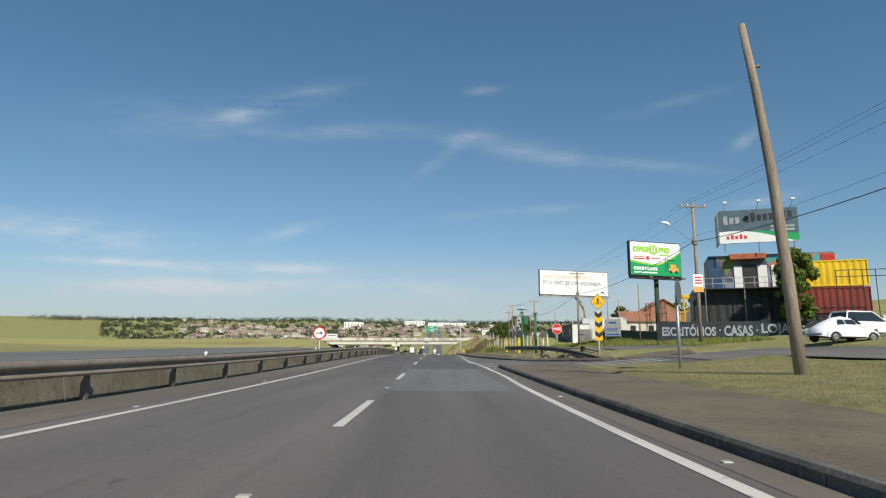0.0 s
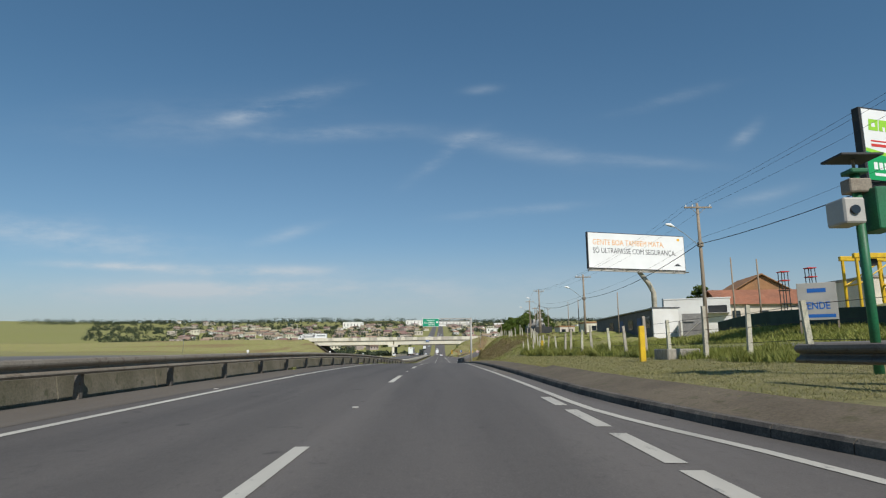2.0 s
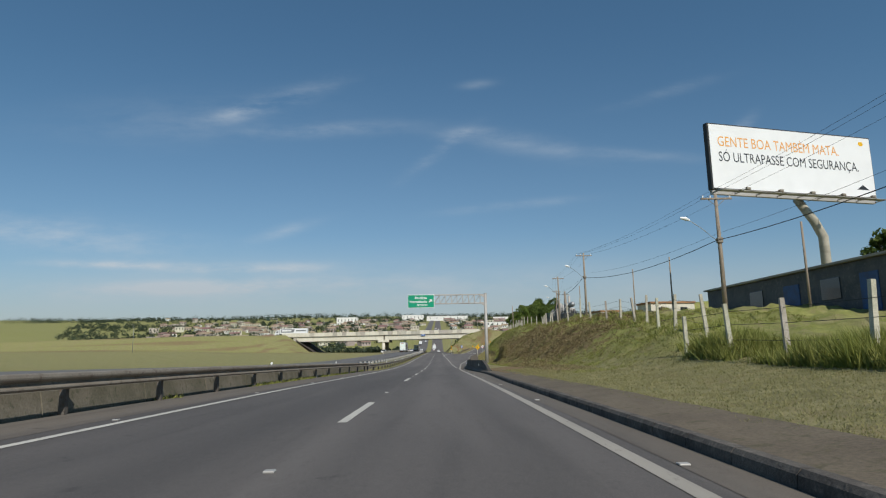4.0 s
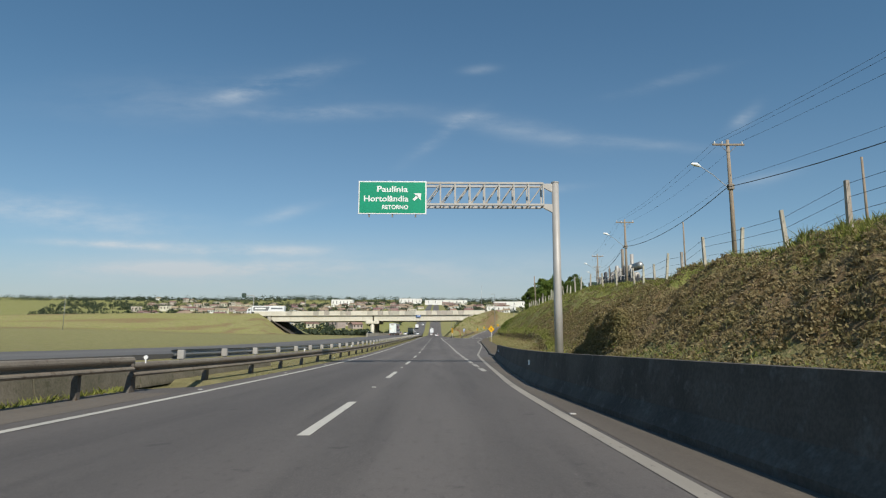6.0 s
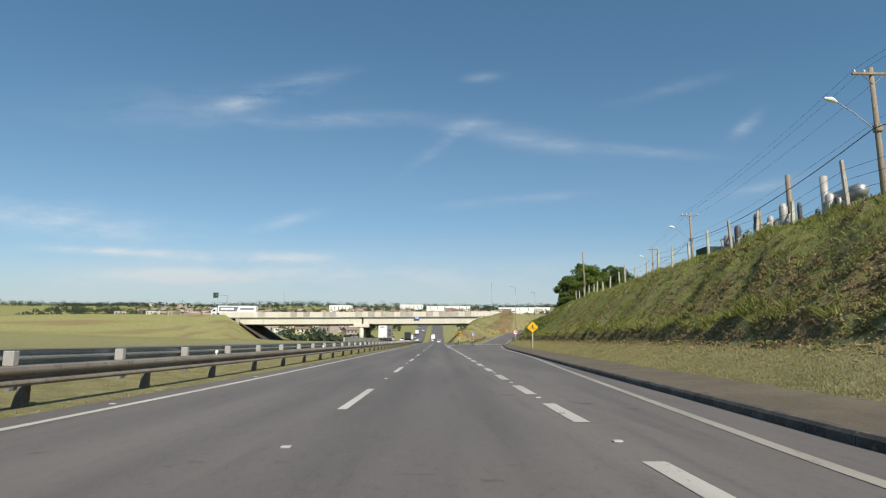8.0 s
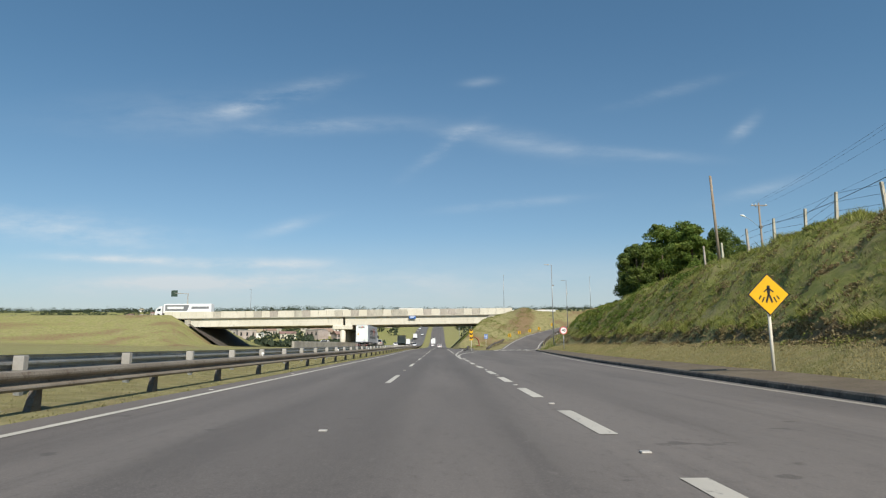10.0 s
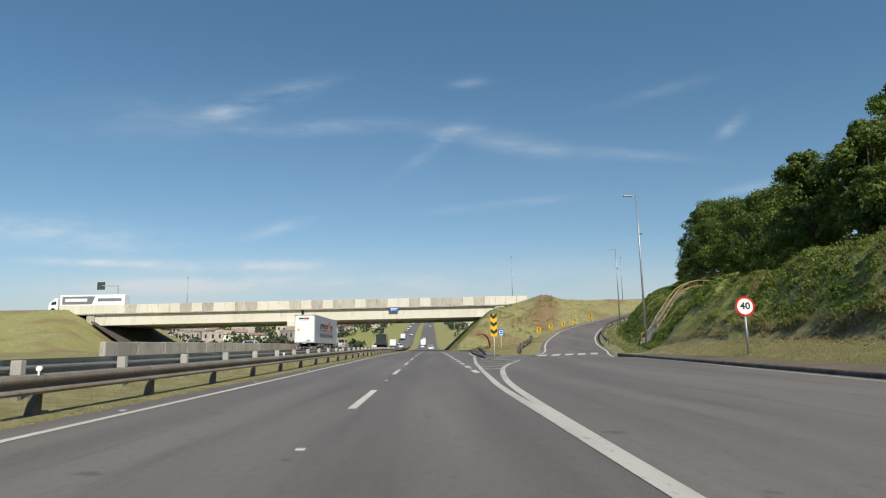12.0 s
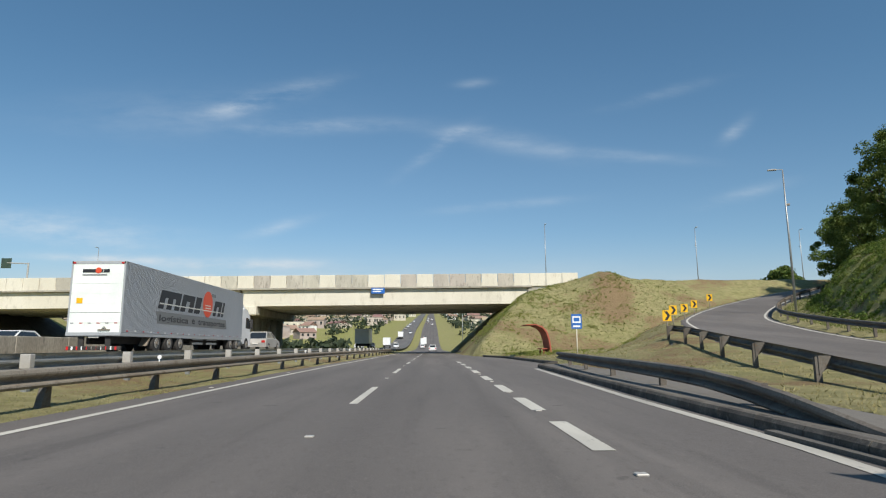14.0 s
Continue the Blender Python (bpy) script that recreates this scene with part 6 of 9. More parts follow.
    for text, u, w in (("log\u00edstica", 0.0, 0.38), ("e", 0.43, 0.045), ("transportes", 0.525, 0.475)):
        drop = 0.12 if text != "e" else 0.0
        tall = 0.46 if text == "log\u00edstica" else (0.42 if text != "e" else 0.28)
        ob = part("lettering", lettering(text, tall, w * room, bold=0.02), M_DARK_LETTER, band)
        ob.matrix_local = Matrix.Translation((X + 0.006, ya + 0.42 + u * room, za + 0.14 - drop)) @ Matrix.Rotation(radians(90), 4, "Z") @ Matrix.Rotation(radians(90), 4, "X")
    part("small_word", Shape().box(X - 0.004, X + 0.003, oval_at + 0.6, oval_at + 1.35, high + 0.05, high + 0.25), M_GREY_BAND, g)
    for k in range(22):
        y = 0.5 + k * (L - 0.8) / 21
        part("side_marker", Shape().box(hw + 0.006, hw + 0.022, y, y + 0.14, zb + 0.06, zb + 0.11), M_SIGN_WHITE if k % 2 else M_RED_LAMP, g)
    # running gear
    for x in (-0.45, 0.45):
        part("chassis_beam", Shape().box(x - 0.07, x + 0.07, 0.4, L - 0.3, zb - 0.52, zb - 0.16, 0.01), M_CHASSIS, g)
    for y in (3.8, 5.3, 6.8):
        for sx in (1, -1):
            wheel(g, sx * (hw - 0.2), y, 0.5, 0.5, 0.36, sx)
        part("axle", Shape().tube([(-hw + 0.3, y, 0.5), (hw - 0.3, y, 0.5)], 0.08, 8), M_CHASSIS, g)
    s = Shape()
    arc = [(2.0 + 0.0, 0.35), (2.35, 0.85), (2.7, 1.06), (5.9, 1.06), (6.2, 0.85), (6.25, 0.80), (5.95, 1.10), (2.68, 1.10), (2.3, 0.9), (1.92, 0.35)]
    s.extrude(arc, hw - 0.42, hw - 0.02, lambda u, v, k: (k, 2.65 + (u - 1.92) * 1.22, v))
    part("mudguard", s, M_GALV_OLD, g)
    part("underrun_bar", Shape().box(-hw, hw, 0.05, 0.2, 0.16, 0.34, 0.02), M_CHASSIS, g)
    for k in range(11):
        part("bar_stripe", Shape().box(-hw + 0.02 + k * 0.23, -hw + 0.12 + k * 0.212, 0.036, 0.046, 0.17, 0.33), M_SIGN_WHITE if k % 2 else M_SIGN_RED, g)
    for x in (-0.62, 0.62):
        part("bumper_stay", Shape().box(x - 0.12, x + 0.12, 0.1, 0.22, 0.33, zb - 0.1, 0.01), M_CHASSIS, g)
    part("plate_bar", Shape().box(-0.24, 0.24, 0.02, 0.04, 0.72, 0.9), M_PALE_LINE, g)
    for z in (0.45, 0.72):
        part("side_guard", Shape().box(hw - 0.06, hw - 0.02, 8.6, 10.2, z, z + 0.12, 0.01), M_GALV, g)
        part("side_guard", Shape().box(hw - 0.06, hw - 0.02, 10.9, 12.7, z, z + 0.12, 0.01), M_GALV, g)
    part("landing_leg", Shape().box(hw - 0.45, hw - 0.3, 13.0, 13.15, 0.2, zb - 0.3, 0.01), M_CHASSIS, g)
    part("tool_box", Shape().box(-0.6, hw - 0.35, 8.9, 10.1, 0.5, zb - 0.2, 0.04), M_CHASSIS, g)
    # tractor
    yf = L + 0.35
    for y, sx in ((L - 2.4, 1), (L - 2.4, -1), (L - 1.1, 1), (L - 1.1, -1)):
        wheel(g, sx * (hw - 0.22), y, 0.5, 0.5, 0.4, sx)
    for sx in (1, -1):
        wheel(g, sx * (hw - 0.18), yf + 1.0, 0.5, 0.5, 0.3, sx)
    part("tank", Shape().tube([(hw - 0.35, L - 0.6, 0.62), (hw - 0.35, L + 0.5, 0.62)], 0.3, 14), M_GALV, g, smooth=True)
    s = Shape()
    prof = [(0.0, 0.55), (0.0, 2.95), (0.25, 3.25), (1.0, 3.18), (1.75, 2.75), (2.05, 1.75), (2.12, 1.0), (2.1, 0.42), (1.6, 0.42), (1.45, 0.95), (0.75, 0.95), (0.6, 0.55)]
    s.extrude(prof, -hw + 0.06, hw - 0.06, lambda u, v, k: (k, yf + u, v))
    part("cab", s, M_WHITE_PAINT, g, "white cab")
    for sx in (1, -1):
        s = Shape()
        a = sx * (hw - 0.052)
        s.face((a, yf + 0.75, 1.75), (a, yf + 1.85, 1.72), (a, yf + 1.68, 2.5), (a, yf + 0.8, 2.55))
        part("side_window", s, M_GLASS, g)
        part("mirror", Shape().box(min(a, a + sx * 0.24), max(a, a + sx * 0.24), yf + 1.72, yf + 1.84, 1.75, 2.45, 0.04), M_BLACK_STEEL, g)
        s = Shape()
        s.extrude([(-0.55, 1.0), (0.02, 0.95), (0.02, 3.2), (-0.25, 3.1)], sx * (hw - 0.10), sx * (hw - 0.05), lambda u, v, k: (k, yf + u, v))
        part("side_deflector", s, M_WHITE_PAINT, g)
    s = Shape()
    s.face((-hw + 0.15, yf + 1.79, 2.7), (hw - 0.15, yf + 1.79, 2.7), (hw - 0.12, yf + 2.06, 1.8), (-hw + 0.12, yf + 2.06, 1.8))
    part("windscreen", s, M_GLASS, g)
    part("roof_fairing", Shape().extrude([(0.1, 3.1), (0.2, 3.62), (0.5, 3.6), (1.2, 3.12)], -hw + 0.25, hw - 0.25, lambda u, v, k: (k, yf + u, v)), M_WHITE_PAINT, g)
    part("step", Shape().box(hw - 0.3, hw - 0.08, yf + 0.1, yf + 0.55, 0.4, 0.62, 0.02), M_CHASSIS, g)


build_lorry()


# ---- cars ----
def car(x, y, z, turn=0.0, paint=None, label="", hatch=False, tall=1.0, group=""):
    g = thing("car", label, "car", pose(x, y, z, 0, 0, turn), group)
    paint = paint or M_WHITE_PAINT
    outline = [(-2.05, 0.30), (-2.1, 0.62), (-2.02, 0.92), (-1.35, 0.98), (1.0, 0.95), (1.95, 0.78), (2.1, 0.55), (2.05, 0.28)]
    rows = []
    for k, w in ((-0.84, 0.90), (-0.80, 0.98), (0.80, 0.98), (0.84, 0.90)):
        rows.append([(k, u * (1 if abs(k) < 0.82 else 0.985), 0.28 + (v - 0.28) * w) for u, v in outline])
    s = Shape()
    s.grid(rows)
    s.f.append(tuple(range(7, -1, -1))), s.f.append(tuple(range(24, 32)))
    s.grid([[rows[0][0], rows[0][-1]], [rows[3][0], rows[3][-1]]])
    part("body", s, paint, g)
    top = [(-1.75 if not hatch else -1.98, 0.93), (-1.15 if not hatch else -1.7, 1.40 * tall), (0.05, 1.45 * tall), (0.95, 0.94)]
    s = Shape()
    a = [(-0.76, u, v) if v < 1 else (-0.60, u, v) for u, v in top]
    b = [(0.76, u, v) if v < 1 else (0.60, u, v) for u, v in top]
    s.grid([a, b])
    s.face(*a), s.face(*b[::-1])
    cabin = part("cabin", s, M_GLASS, g)
    part("roof", Shape().box(-0.61, 0.61, top[1][0] - 0.02, top[2][0] + 0.02, top[1][1] - 0.02, top[2][1] + 0.02, 0.02), paint, g)
    for q in (-0.77, 0.77):
        for u0, u1 in ((top[0], top[1]), (top[3], top[2])):
            part("pillar", Shape().tube([(q, u0[0], u0[1]), (q * 0.79, u1[0], u1[1])], 0.045, 6), paint, g)
        for yy in (-1.32, 1.32):
            wheel(g, q * 1.0, yy, 0.3, 0.3, 0.19, 1 if q > 0 else -1)
    for q in (-0.62, 0.62):
        part("tail_lamp", Shape().box(q - 0.14, q + 0.14, -2.12, -2.06, 0.62, 0.80, 0.02), M_RED_LAMP, g)
        part("headlamp", Shape().box(q - 0.15, q + 0.15, 2.03, 2.10, 0.55, 0.68, 0.02), M_GLASS, g)
    part("plate_bar", Shape().box(-0.22, 0.22, -2.13, -2.09, 0.5, 0.6), M_PALE_LINE, g)
    return g


car(0.2, 448, float(road_z(448)), 0, M_WHITE_PAINT, "white hatchback seen from behind on the highway", True, group="traffic")
car(66.5, 387.2, 9.62, -70, M_DARK_PAINT, "dark car at the top of the exit ramp", False, group="traffic")
car(-13.4, 356.8, west_z(356.8), 0, M_STEEL_GREY, "silver saloon car on the far carriageway", False, group="traffic")
car(-22.5, 341, ground_at(-22.5, 341), 180, M_WHITE_PAINT, "white car parked beyond the far carriageway", False, group="traffic")


# ---- poles, wires and lamps ----
POLES = [(21.8, 8.0, 13.0), (21.9, 50.9, 14.15), (21.5, 93.5, 13.9), (20.8, 132.0, 12.9), (21.2, 174.7, 15.2), (24.0, 208.0, 15.7), (32.3, 252.4, 17.1), (46, 305, 20.8)]


def utility_pole(x, y, top, lamp=True):
    base = ground_at(x, y)
    g = thing("utility_pole", "weathered wooden utility pole with crossarm and insulators", "utility pole", pose(x, y, base), "utility poles")
    h = top - base
    part("pole", Shape().tube([(0, 0, -0.5), (0.02, 0, h * 0.5), (0, 0, h)], [0.17, 0.15, 0.11], 10), M_WOOD_POLE, g, smooth=True)
    arm = part("crossarm", Shape().box(-1.15, 1.15, -0.16, -0.05, h - 0.45, h - 0.32, 0.01), M_WOOD_POLE, g)
    for q in (-1.0, -0.45, 1.0):
        part("insulator", Shape().tube([(q, -0.1, h - 0.32), (q, -0.1, h - 0.22), (q, -0.1, h - 0.14)], [0.045, 0.06, 0.03], 8), M_SIGN_WHITE, arm)
    for q in (-0.6, 0.6):
        part("brace", Shape().tube([(q, -0.1, h - 0.45), (0, -0.1, h - 1.0)], 0.02, 5), M_GALV_OLD, g)
    part("bracket", Shape().box(-0.2, 0.2, -0.22, 0.12, h - 3.7, h - 3.3, 0.03), M_GALV_OLD, g)
    if lamp:
        part("lamp_arm", Shape().tube([(-0.1, 0, h - 3.6), (-1.2, 0, h - 2.6), (-2.2, 0, h - 1.9)], 0.03, 6), M_GALV, g)
        part("lamp_head", Shape().tube([(-2.05, 0, h - 2.0), (-2.35, 0, h - 1.85), (-2.75, 0, h - 1.78)], [0.06, 0.15, 0.07], 10), M_SIGN_WHITE, g)
    return h


def sagging(a, b, sag, n=12):
    a, b = Vector(a), Vector(b)
    return [a.lerp(b, k / n) - Vector((0, 0, sag * 4 * (k / n) * (1 - k / n))) for k in range(n + 1)]


for k, (x, y, top) in enumerate(POLES):
    utility_pole(x, y, top)
for (xa, ya, ta), (xb, yb, tb) in zip(POLES, POLES[1:]):
    span = thing("overhead_wires", "black overhead wires strung between the utility poles", "wires", group="wire spans")
    for q in (-1.0, -0.45, 1.0):
        part("wire", Shape().tube(sagging((xa + q, ya - 0.1, ta - 0.12), (xb + q, yb - 0.1, tb - 0.12), 0.5), 0.009, 4), M_WIRE, span)
    part("cable", Shape().tube(sagging((xa - 0.2, ya, ta - 3.5), (xb - 0.2, yb, tb - 3.5), 0.9), 0.028, 5), M_WIRE, span)
    part("wire", Shape().tube(sagging((xa + 0.2, ya, ta - 2.9), (xb + 0.2, yb, tb - 2.9), 0.6), 0.009, 4), M_WIRE, span)

# leaning bare pole near the junction
g = thing("leaning_pole", "tall bare weathered wooden pole leaning over the verge", "pole", pose(8.82, 14.9, ground_at(8.82, 14.9) - 0.1))
part("shaft", Shape().tube([(0, 0, -0.5), (-0.08, 0.1, 2.5), (-0.2, 0.2, 5.2), (-0.38, 0.3, 7.6), (-0.62, 0.3, 9.45)], [0.155, 0.145, 0.125, 0.11, 0.09], 12), M_WOOD_POLE, g, smooth=True)
part("iron_pin", Shape().tube([(-0.45, 0.3, 8.2), (-0.25, 0.22, 8.2)], 0.04, 6), M_GALV_OLD, g)


def thin_pole(x, y, h, r, mat, label, lean=0.0):
    g = thing("thin_pole", label, "pole", pose(x, y, ground_at(x, y) - 0.1), "bare poles")
    part("shaft", Shape().tube([(0, 0, -0.3), (lean, 0, h)], [r, r * 0.75], 8), mat, g, smooth=True)


for x, y, h in ((23.5, 71, 7.0), (30, 101, 6.5), (29, 104, 7.5), (24.5, 128, 6), (24, 150, 6), (26, 168, 7), (24, 190, 6), (27, 226, 5.5), (36, 262, 6)):
    thin_pole(x, y, h, 0.09, M_WOOD_POLE, "slim bare wooden pole on the rise")


thin_pole(22.3, 267.8, 7.4, 0.13, M_WOOD_POLE, "tall reddish bare pole on the bank top", -0.25)


def street_lamp(x, y, z, high, turn, group="street lamps", double=False):
    g = thing("street_lamp", "tall slim galvanised street lamp with a flat head", "street lamp", pose(x, y, z, 0, 0, turn), group)
    part("pole", Shape().tube([(0, 0, -0.3), (0, 0, high * 0.5), (0, 0, high)], [0.10, 0.075, 0.05], 10), M_GALV, g, smooth=True)
    part("arm", Shape().tube([(0, 0, high - 0.03), (-0.5, 0, high + 0.02)], 0.03, 6), M_GALV, g)
    part("lamp_head", Shape().box(-1.1, -0.42, -0.13, 0.13, high - 0.03, high + 0.06, 0.03), M_STEEL_GREY, g)
    part("box", Shape().box(0.03, 0.28, -0.08, 0.08, high * 0.74, high * 0.74 + 0.16, 0.02), M_GALV_OLD, g)


street_lamp(17.5, 313.6, ground_at(17.5, 313.6) - 0.1, 12.7, 0)
street_lamp(28.4, 354.8, ground_at(28.4, 354.8) - 0.1, 11.6, -20)
street_lamp(50, 420, 10.2, 13, 90)
street_lamp(70, 420, 10.2, 12.6, 90)
street_lamp(21.4, 420, 10.2, 13.6, 90)
street_lamp(-62, 420.5, 9.6, 10, 90)
street_lamp(-120, 330, ground_at(-120, 330), 11, 0)
street_lamp(8.2, 470, ground_at(8.2, 470), 11, 0)


# ---- fences ----
def crest_x(y):
    k = float(kerb_x(min(y, 306)))
    crest = float(np.interp(y, [100, 118, 132, 150, 176, 200, 225, 250, 290], [0.8, 1.9, 3.4, 4.3, 4.8, 5.0, 5.2, 5.6, 5.7]))
    steep = float(np.interp(y, [100, 130, 150, 180, 260, 330], [0.25, 0.62, 0.80, 0.72, 0.70, 0.95]))
    toe = float(np.interp(y, [100, 128, 150, 165, 176, 185, 292, 306], [4.0, 3.6, 3.2, 2.8, 3.3, 4.2, 4.0, 3.0]))
    steep *= 1 + 0.42 * float(smooth_step(y, 178, 195))
    return k + toe + crest / steep * 1.18


def post_mesh(h, name):
    s = Shape()
    s.extrude([(-0.07, -0.065), (0.07, -0.065), (0.07, 0.065), (-0.07, 0.065)], 0, 1, lambda u, v, k: (u * (1 - 0.2 * k), v * (1 - 0.2 * k), -0.3 + (h + 0.3) * k))
    me = s.mesh(name)
    me.materials.append(M_POST)
    return me


def build_fences():
    rnd = random.Random(11)
    meshes = [post_mesh(h, "fence_post") for h in (1.45, 1.6, 1.75)]
    low = thing("wire_fence", "pale concrete fence posts with slack wire along the verge", "fence")
    rows = [(9.0 + 0.15 * rnd.uniform(-1, 1), y) for y in np.arange(50.1, 112, 3.0)]
    high = thing("wire_fence", "leaning pale fence posts with wire along the top of the bank", "fence")
    rows2 = []
    y = 113.0
    while y < 269:
        rows2.append((max(9.1, crest_x(y)) + 0.2 * rnd.uniform(-1, 1), y))
        y += rnd.uniform(3.1, 4.3)
    for fence, line in ((low, rows), (high, rows2)):
        tops = []
        for x, y in line:
            ob = new("fence_post", rnd.choice(meshes))
            ob.parent = fence
            z = float(land(np.array([x]), np.array([y]))[0][0])
            ob.matrix_local = pose(x, y, z, rnd.uniform(-3, 3), rnd.uniform(-5, 5), rnd.uniform(-8, 8))
            tops.append((x, y, z))
        for h in (0.5, 0.95, 1.35):
            s = Shape()
            for a, b in zip(tops, tops[1:]):
                s.tube([(a[0], a[1], a[2] + h), (b[0], b[1], b[2] + h)], 0.008, 3, False)
            part("fence_wire", s, M_WIRE, fence)
    for x, y in ((6.9, 52.5), (7.45, 66.9), (8.9, 98)):
        g = thing("yellow_bollard", "faded yellow painted bollard on the verge", "bollard", pose(x, y, ground_at(x, y)), "yellow bollards")
        part("shaft", Shape().box(-0.1, 0.1, -0.1, 0.1, -0.2, 1.3, 0.02), M_YELLOW_STEEL, g)
    g = thing("manhole_block", "small concrete block beside the fence", "block", pose(8.75, 67.0, ground_at(8.75, 67.0)))
    part("body", Shape().box(-0.6, 0.6, -0.7, 0.7, -0.2, 0.35, 0.04), M_CONCRETE, g)


build_fences()


# ---- traffic camera posts ----
def camera_post(x, y, top, boxes):
    z = ground_at(x, y) - 0.05
    g = thing("traffic_camera_post", "green steel traffic camera post" + (" with boxes and a solar panel" if boxes else ""), "traffic post", pose(x, y, z))
    h = top - z
    part("post", Shape().tube([(0, 0, -0.3), (0, 0, h)], 0.08, 14), M_GREEN_STEEL, g, smooth=True)
    part("cap", Shape().box(-0.16, 0.16, -0.16, 0.16, h, h + 0.08, 0.02), M_GREEN_STEEL, g)
    if boxes:
        part("green_box", Shape().box(0.12, 0.5, -0.3, 0.25, h - 1.05, h - 0.3, 0.02), M_GREEN_STEEL, g)
        cam_box = part("camera_box", Shape().box(-0.48, -0.1, -0.32, 0.2, h - 0.95, h - 0.5, 0.03), M_STEEL_GREY, g)
        part("lens", Shape().disc((-0.3, -0.34, h - 0.72), (0, 1, 0), 0.08, 0.04, 14), M_GLASS, cam_box)
        s = Shape()
        s.box(-0.4, 0.35, -0.3, 0.3, h + 0.28, h + 0.32, 0.005)
        part("solar_panel", s, M_BLACK_STEEL, g)
        part("panel_stay", Shape().tube([(0, 0, h), (0, 0, h + 0.3)], 0.03, 6), M_GALV_OLD, g)
        part("clamp", Shape().box(-0.2, 0.2, -0.14, 0.14, h - 0.35, h - 0.1, 0.02), M_GALV_OLD, g)


camera_post(7.5, 54.8, 4.75, True)
camera_post(7.6, 47.7, 4.2, False)


# ---- billboards ----
def billboard(name_label, a, b, low, high, pole_at, pole_r, base_z, faces, mast_mat, steel):
    g = thing("billboard", name_label, "billboard")
    a, b = Vector((*a, 0)), Vector((*b, 0))
    d = (b - a)
    w = d.length
    ang = math.atan2(d.y, d.x)
    m = Matrix.Translation((a.x, a.y, low)) @ Matrix.Rotation(ang, 4, "Z")
    h = high - low
    frame_part = part("frame", Shape().box(-0.12, w + 0.12, 0.0, 0.5, -0.12, h + 0.12, 0.03, m), M_BLACK_STEEL, g)
    panel = part("panel", Shape().box(0, w, -0.05, -0.005, 0, h, 0.0, m), M_BOARD, g)
    for k in range(int(w // 2) + 1):
        x = k * w / (w // 2)
        part("catwalk_bracket", Shape().box(x - 0.04, x + 0.04, -1.0, 0.4, -0.42, -0.34, 0.0, m), steel, g)
    part("catwalk", Shape().box(-0.1, w + 0.1, -0.9, -0.3, -0.36, -0.32, 0.0, m), steel, g)
    part("beam", Shape().box(-0.05, w + 0.05, 0.1, 0.4, -0.5, -0.14, 0.0, m), steel, g)
    for k in range(int(w // 3.2)):
        x = 1.6 + k * 3.2
        arm = part("lamp_arm", Shape().tube([m @ Vector((x, -0.3, -0.34)), m @ Vector((x, -1.9, -0.5))], 0.035, 5), steel, g)
        part("floodlight", Shape().box(x - 0.18, x + 0.18, -2.1, -1.85, -0.62, -0.42, 0.02, m), M_GALV_OLD, arm)
    faces(g, panel, m, w, h)
    q = m @ Vector((pole_at * w, 0.55, -0.3))
    return g, q


def words(parent, m, text, x, z, height, width, mat, y=-0.056, bold=0.0, shear=0.0):
    ob = part("lettering", lettering(text, height, width, bold=bold, shear=shear), mat, parent)
    ob.matrix_local = m @ Matrix.Translation((x, y, z)) @ Matrix.Rotation(radians(90), 4, "X")
    return ob


def white_face(g, panel, m, w, h):
    words(panel, m, "GENTE BOA TAMB\u00c9M MATA.", w * 0.045, h * 0.66, h * 0.20, w * 0.74, M_ORANGE)
    words(panel, m, "S\u00d3 ULTRAPASSE COM SEGURAN\u00c7A.", w * 0.045, h * 0.385, h * 0.23, w * 0.86, M_DARK_LETTER)
    part("emblem", Shape().face(*[tuple(m @ Vector((w * 0.94 + 0.3 * math.cos(q), -0.056, h * 0.9 + 0.22 * math.sin(q)))) for q in [k * math.pi / 3 for k in range(6)]]), M_SIGN_YELLOW, panel)
    part("emblem", Shape().face(*[tuple(m @ Vector((w * 0.92 + u, -0.056, h * 0.12 + v))) for u, v in ((-0.7, 0), (0.7, 0), (0.3, 0.25), (0, 0.45), (-0.3, 0.25))]), M_DARK_LETTER, panel)


g, q = billboard("large white billboard with orange and dark lettering", (22.9, 136.6), (39.5, 141.0), 14.6, 20.1, 0.6, 0.4, 3, white_face, M_POST, M_STEEL_GREY)
zb = ground_at(33.5, 140.5)
part("mast", Shape().tube([(33.9, 140.3, zb - 0.5), (33.9, 140.3, 11.0), (33.2, 140.2, 12.4), (31.6, 139.8, 14.3)], [0.42, 0.40, 0.38, 0.34], 16), M_POST, g, smooth=True)


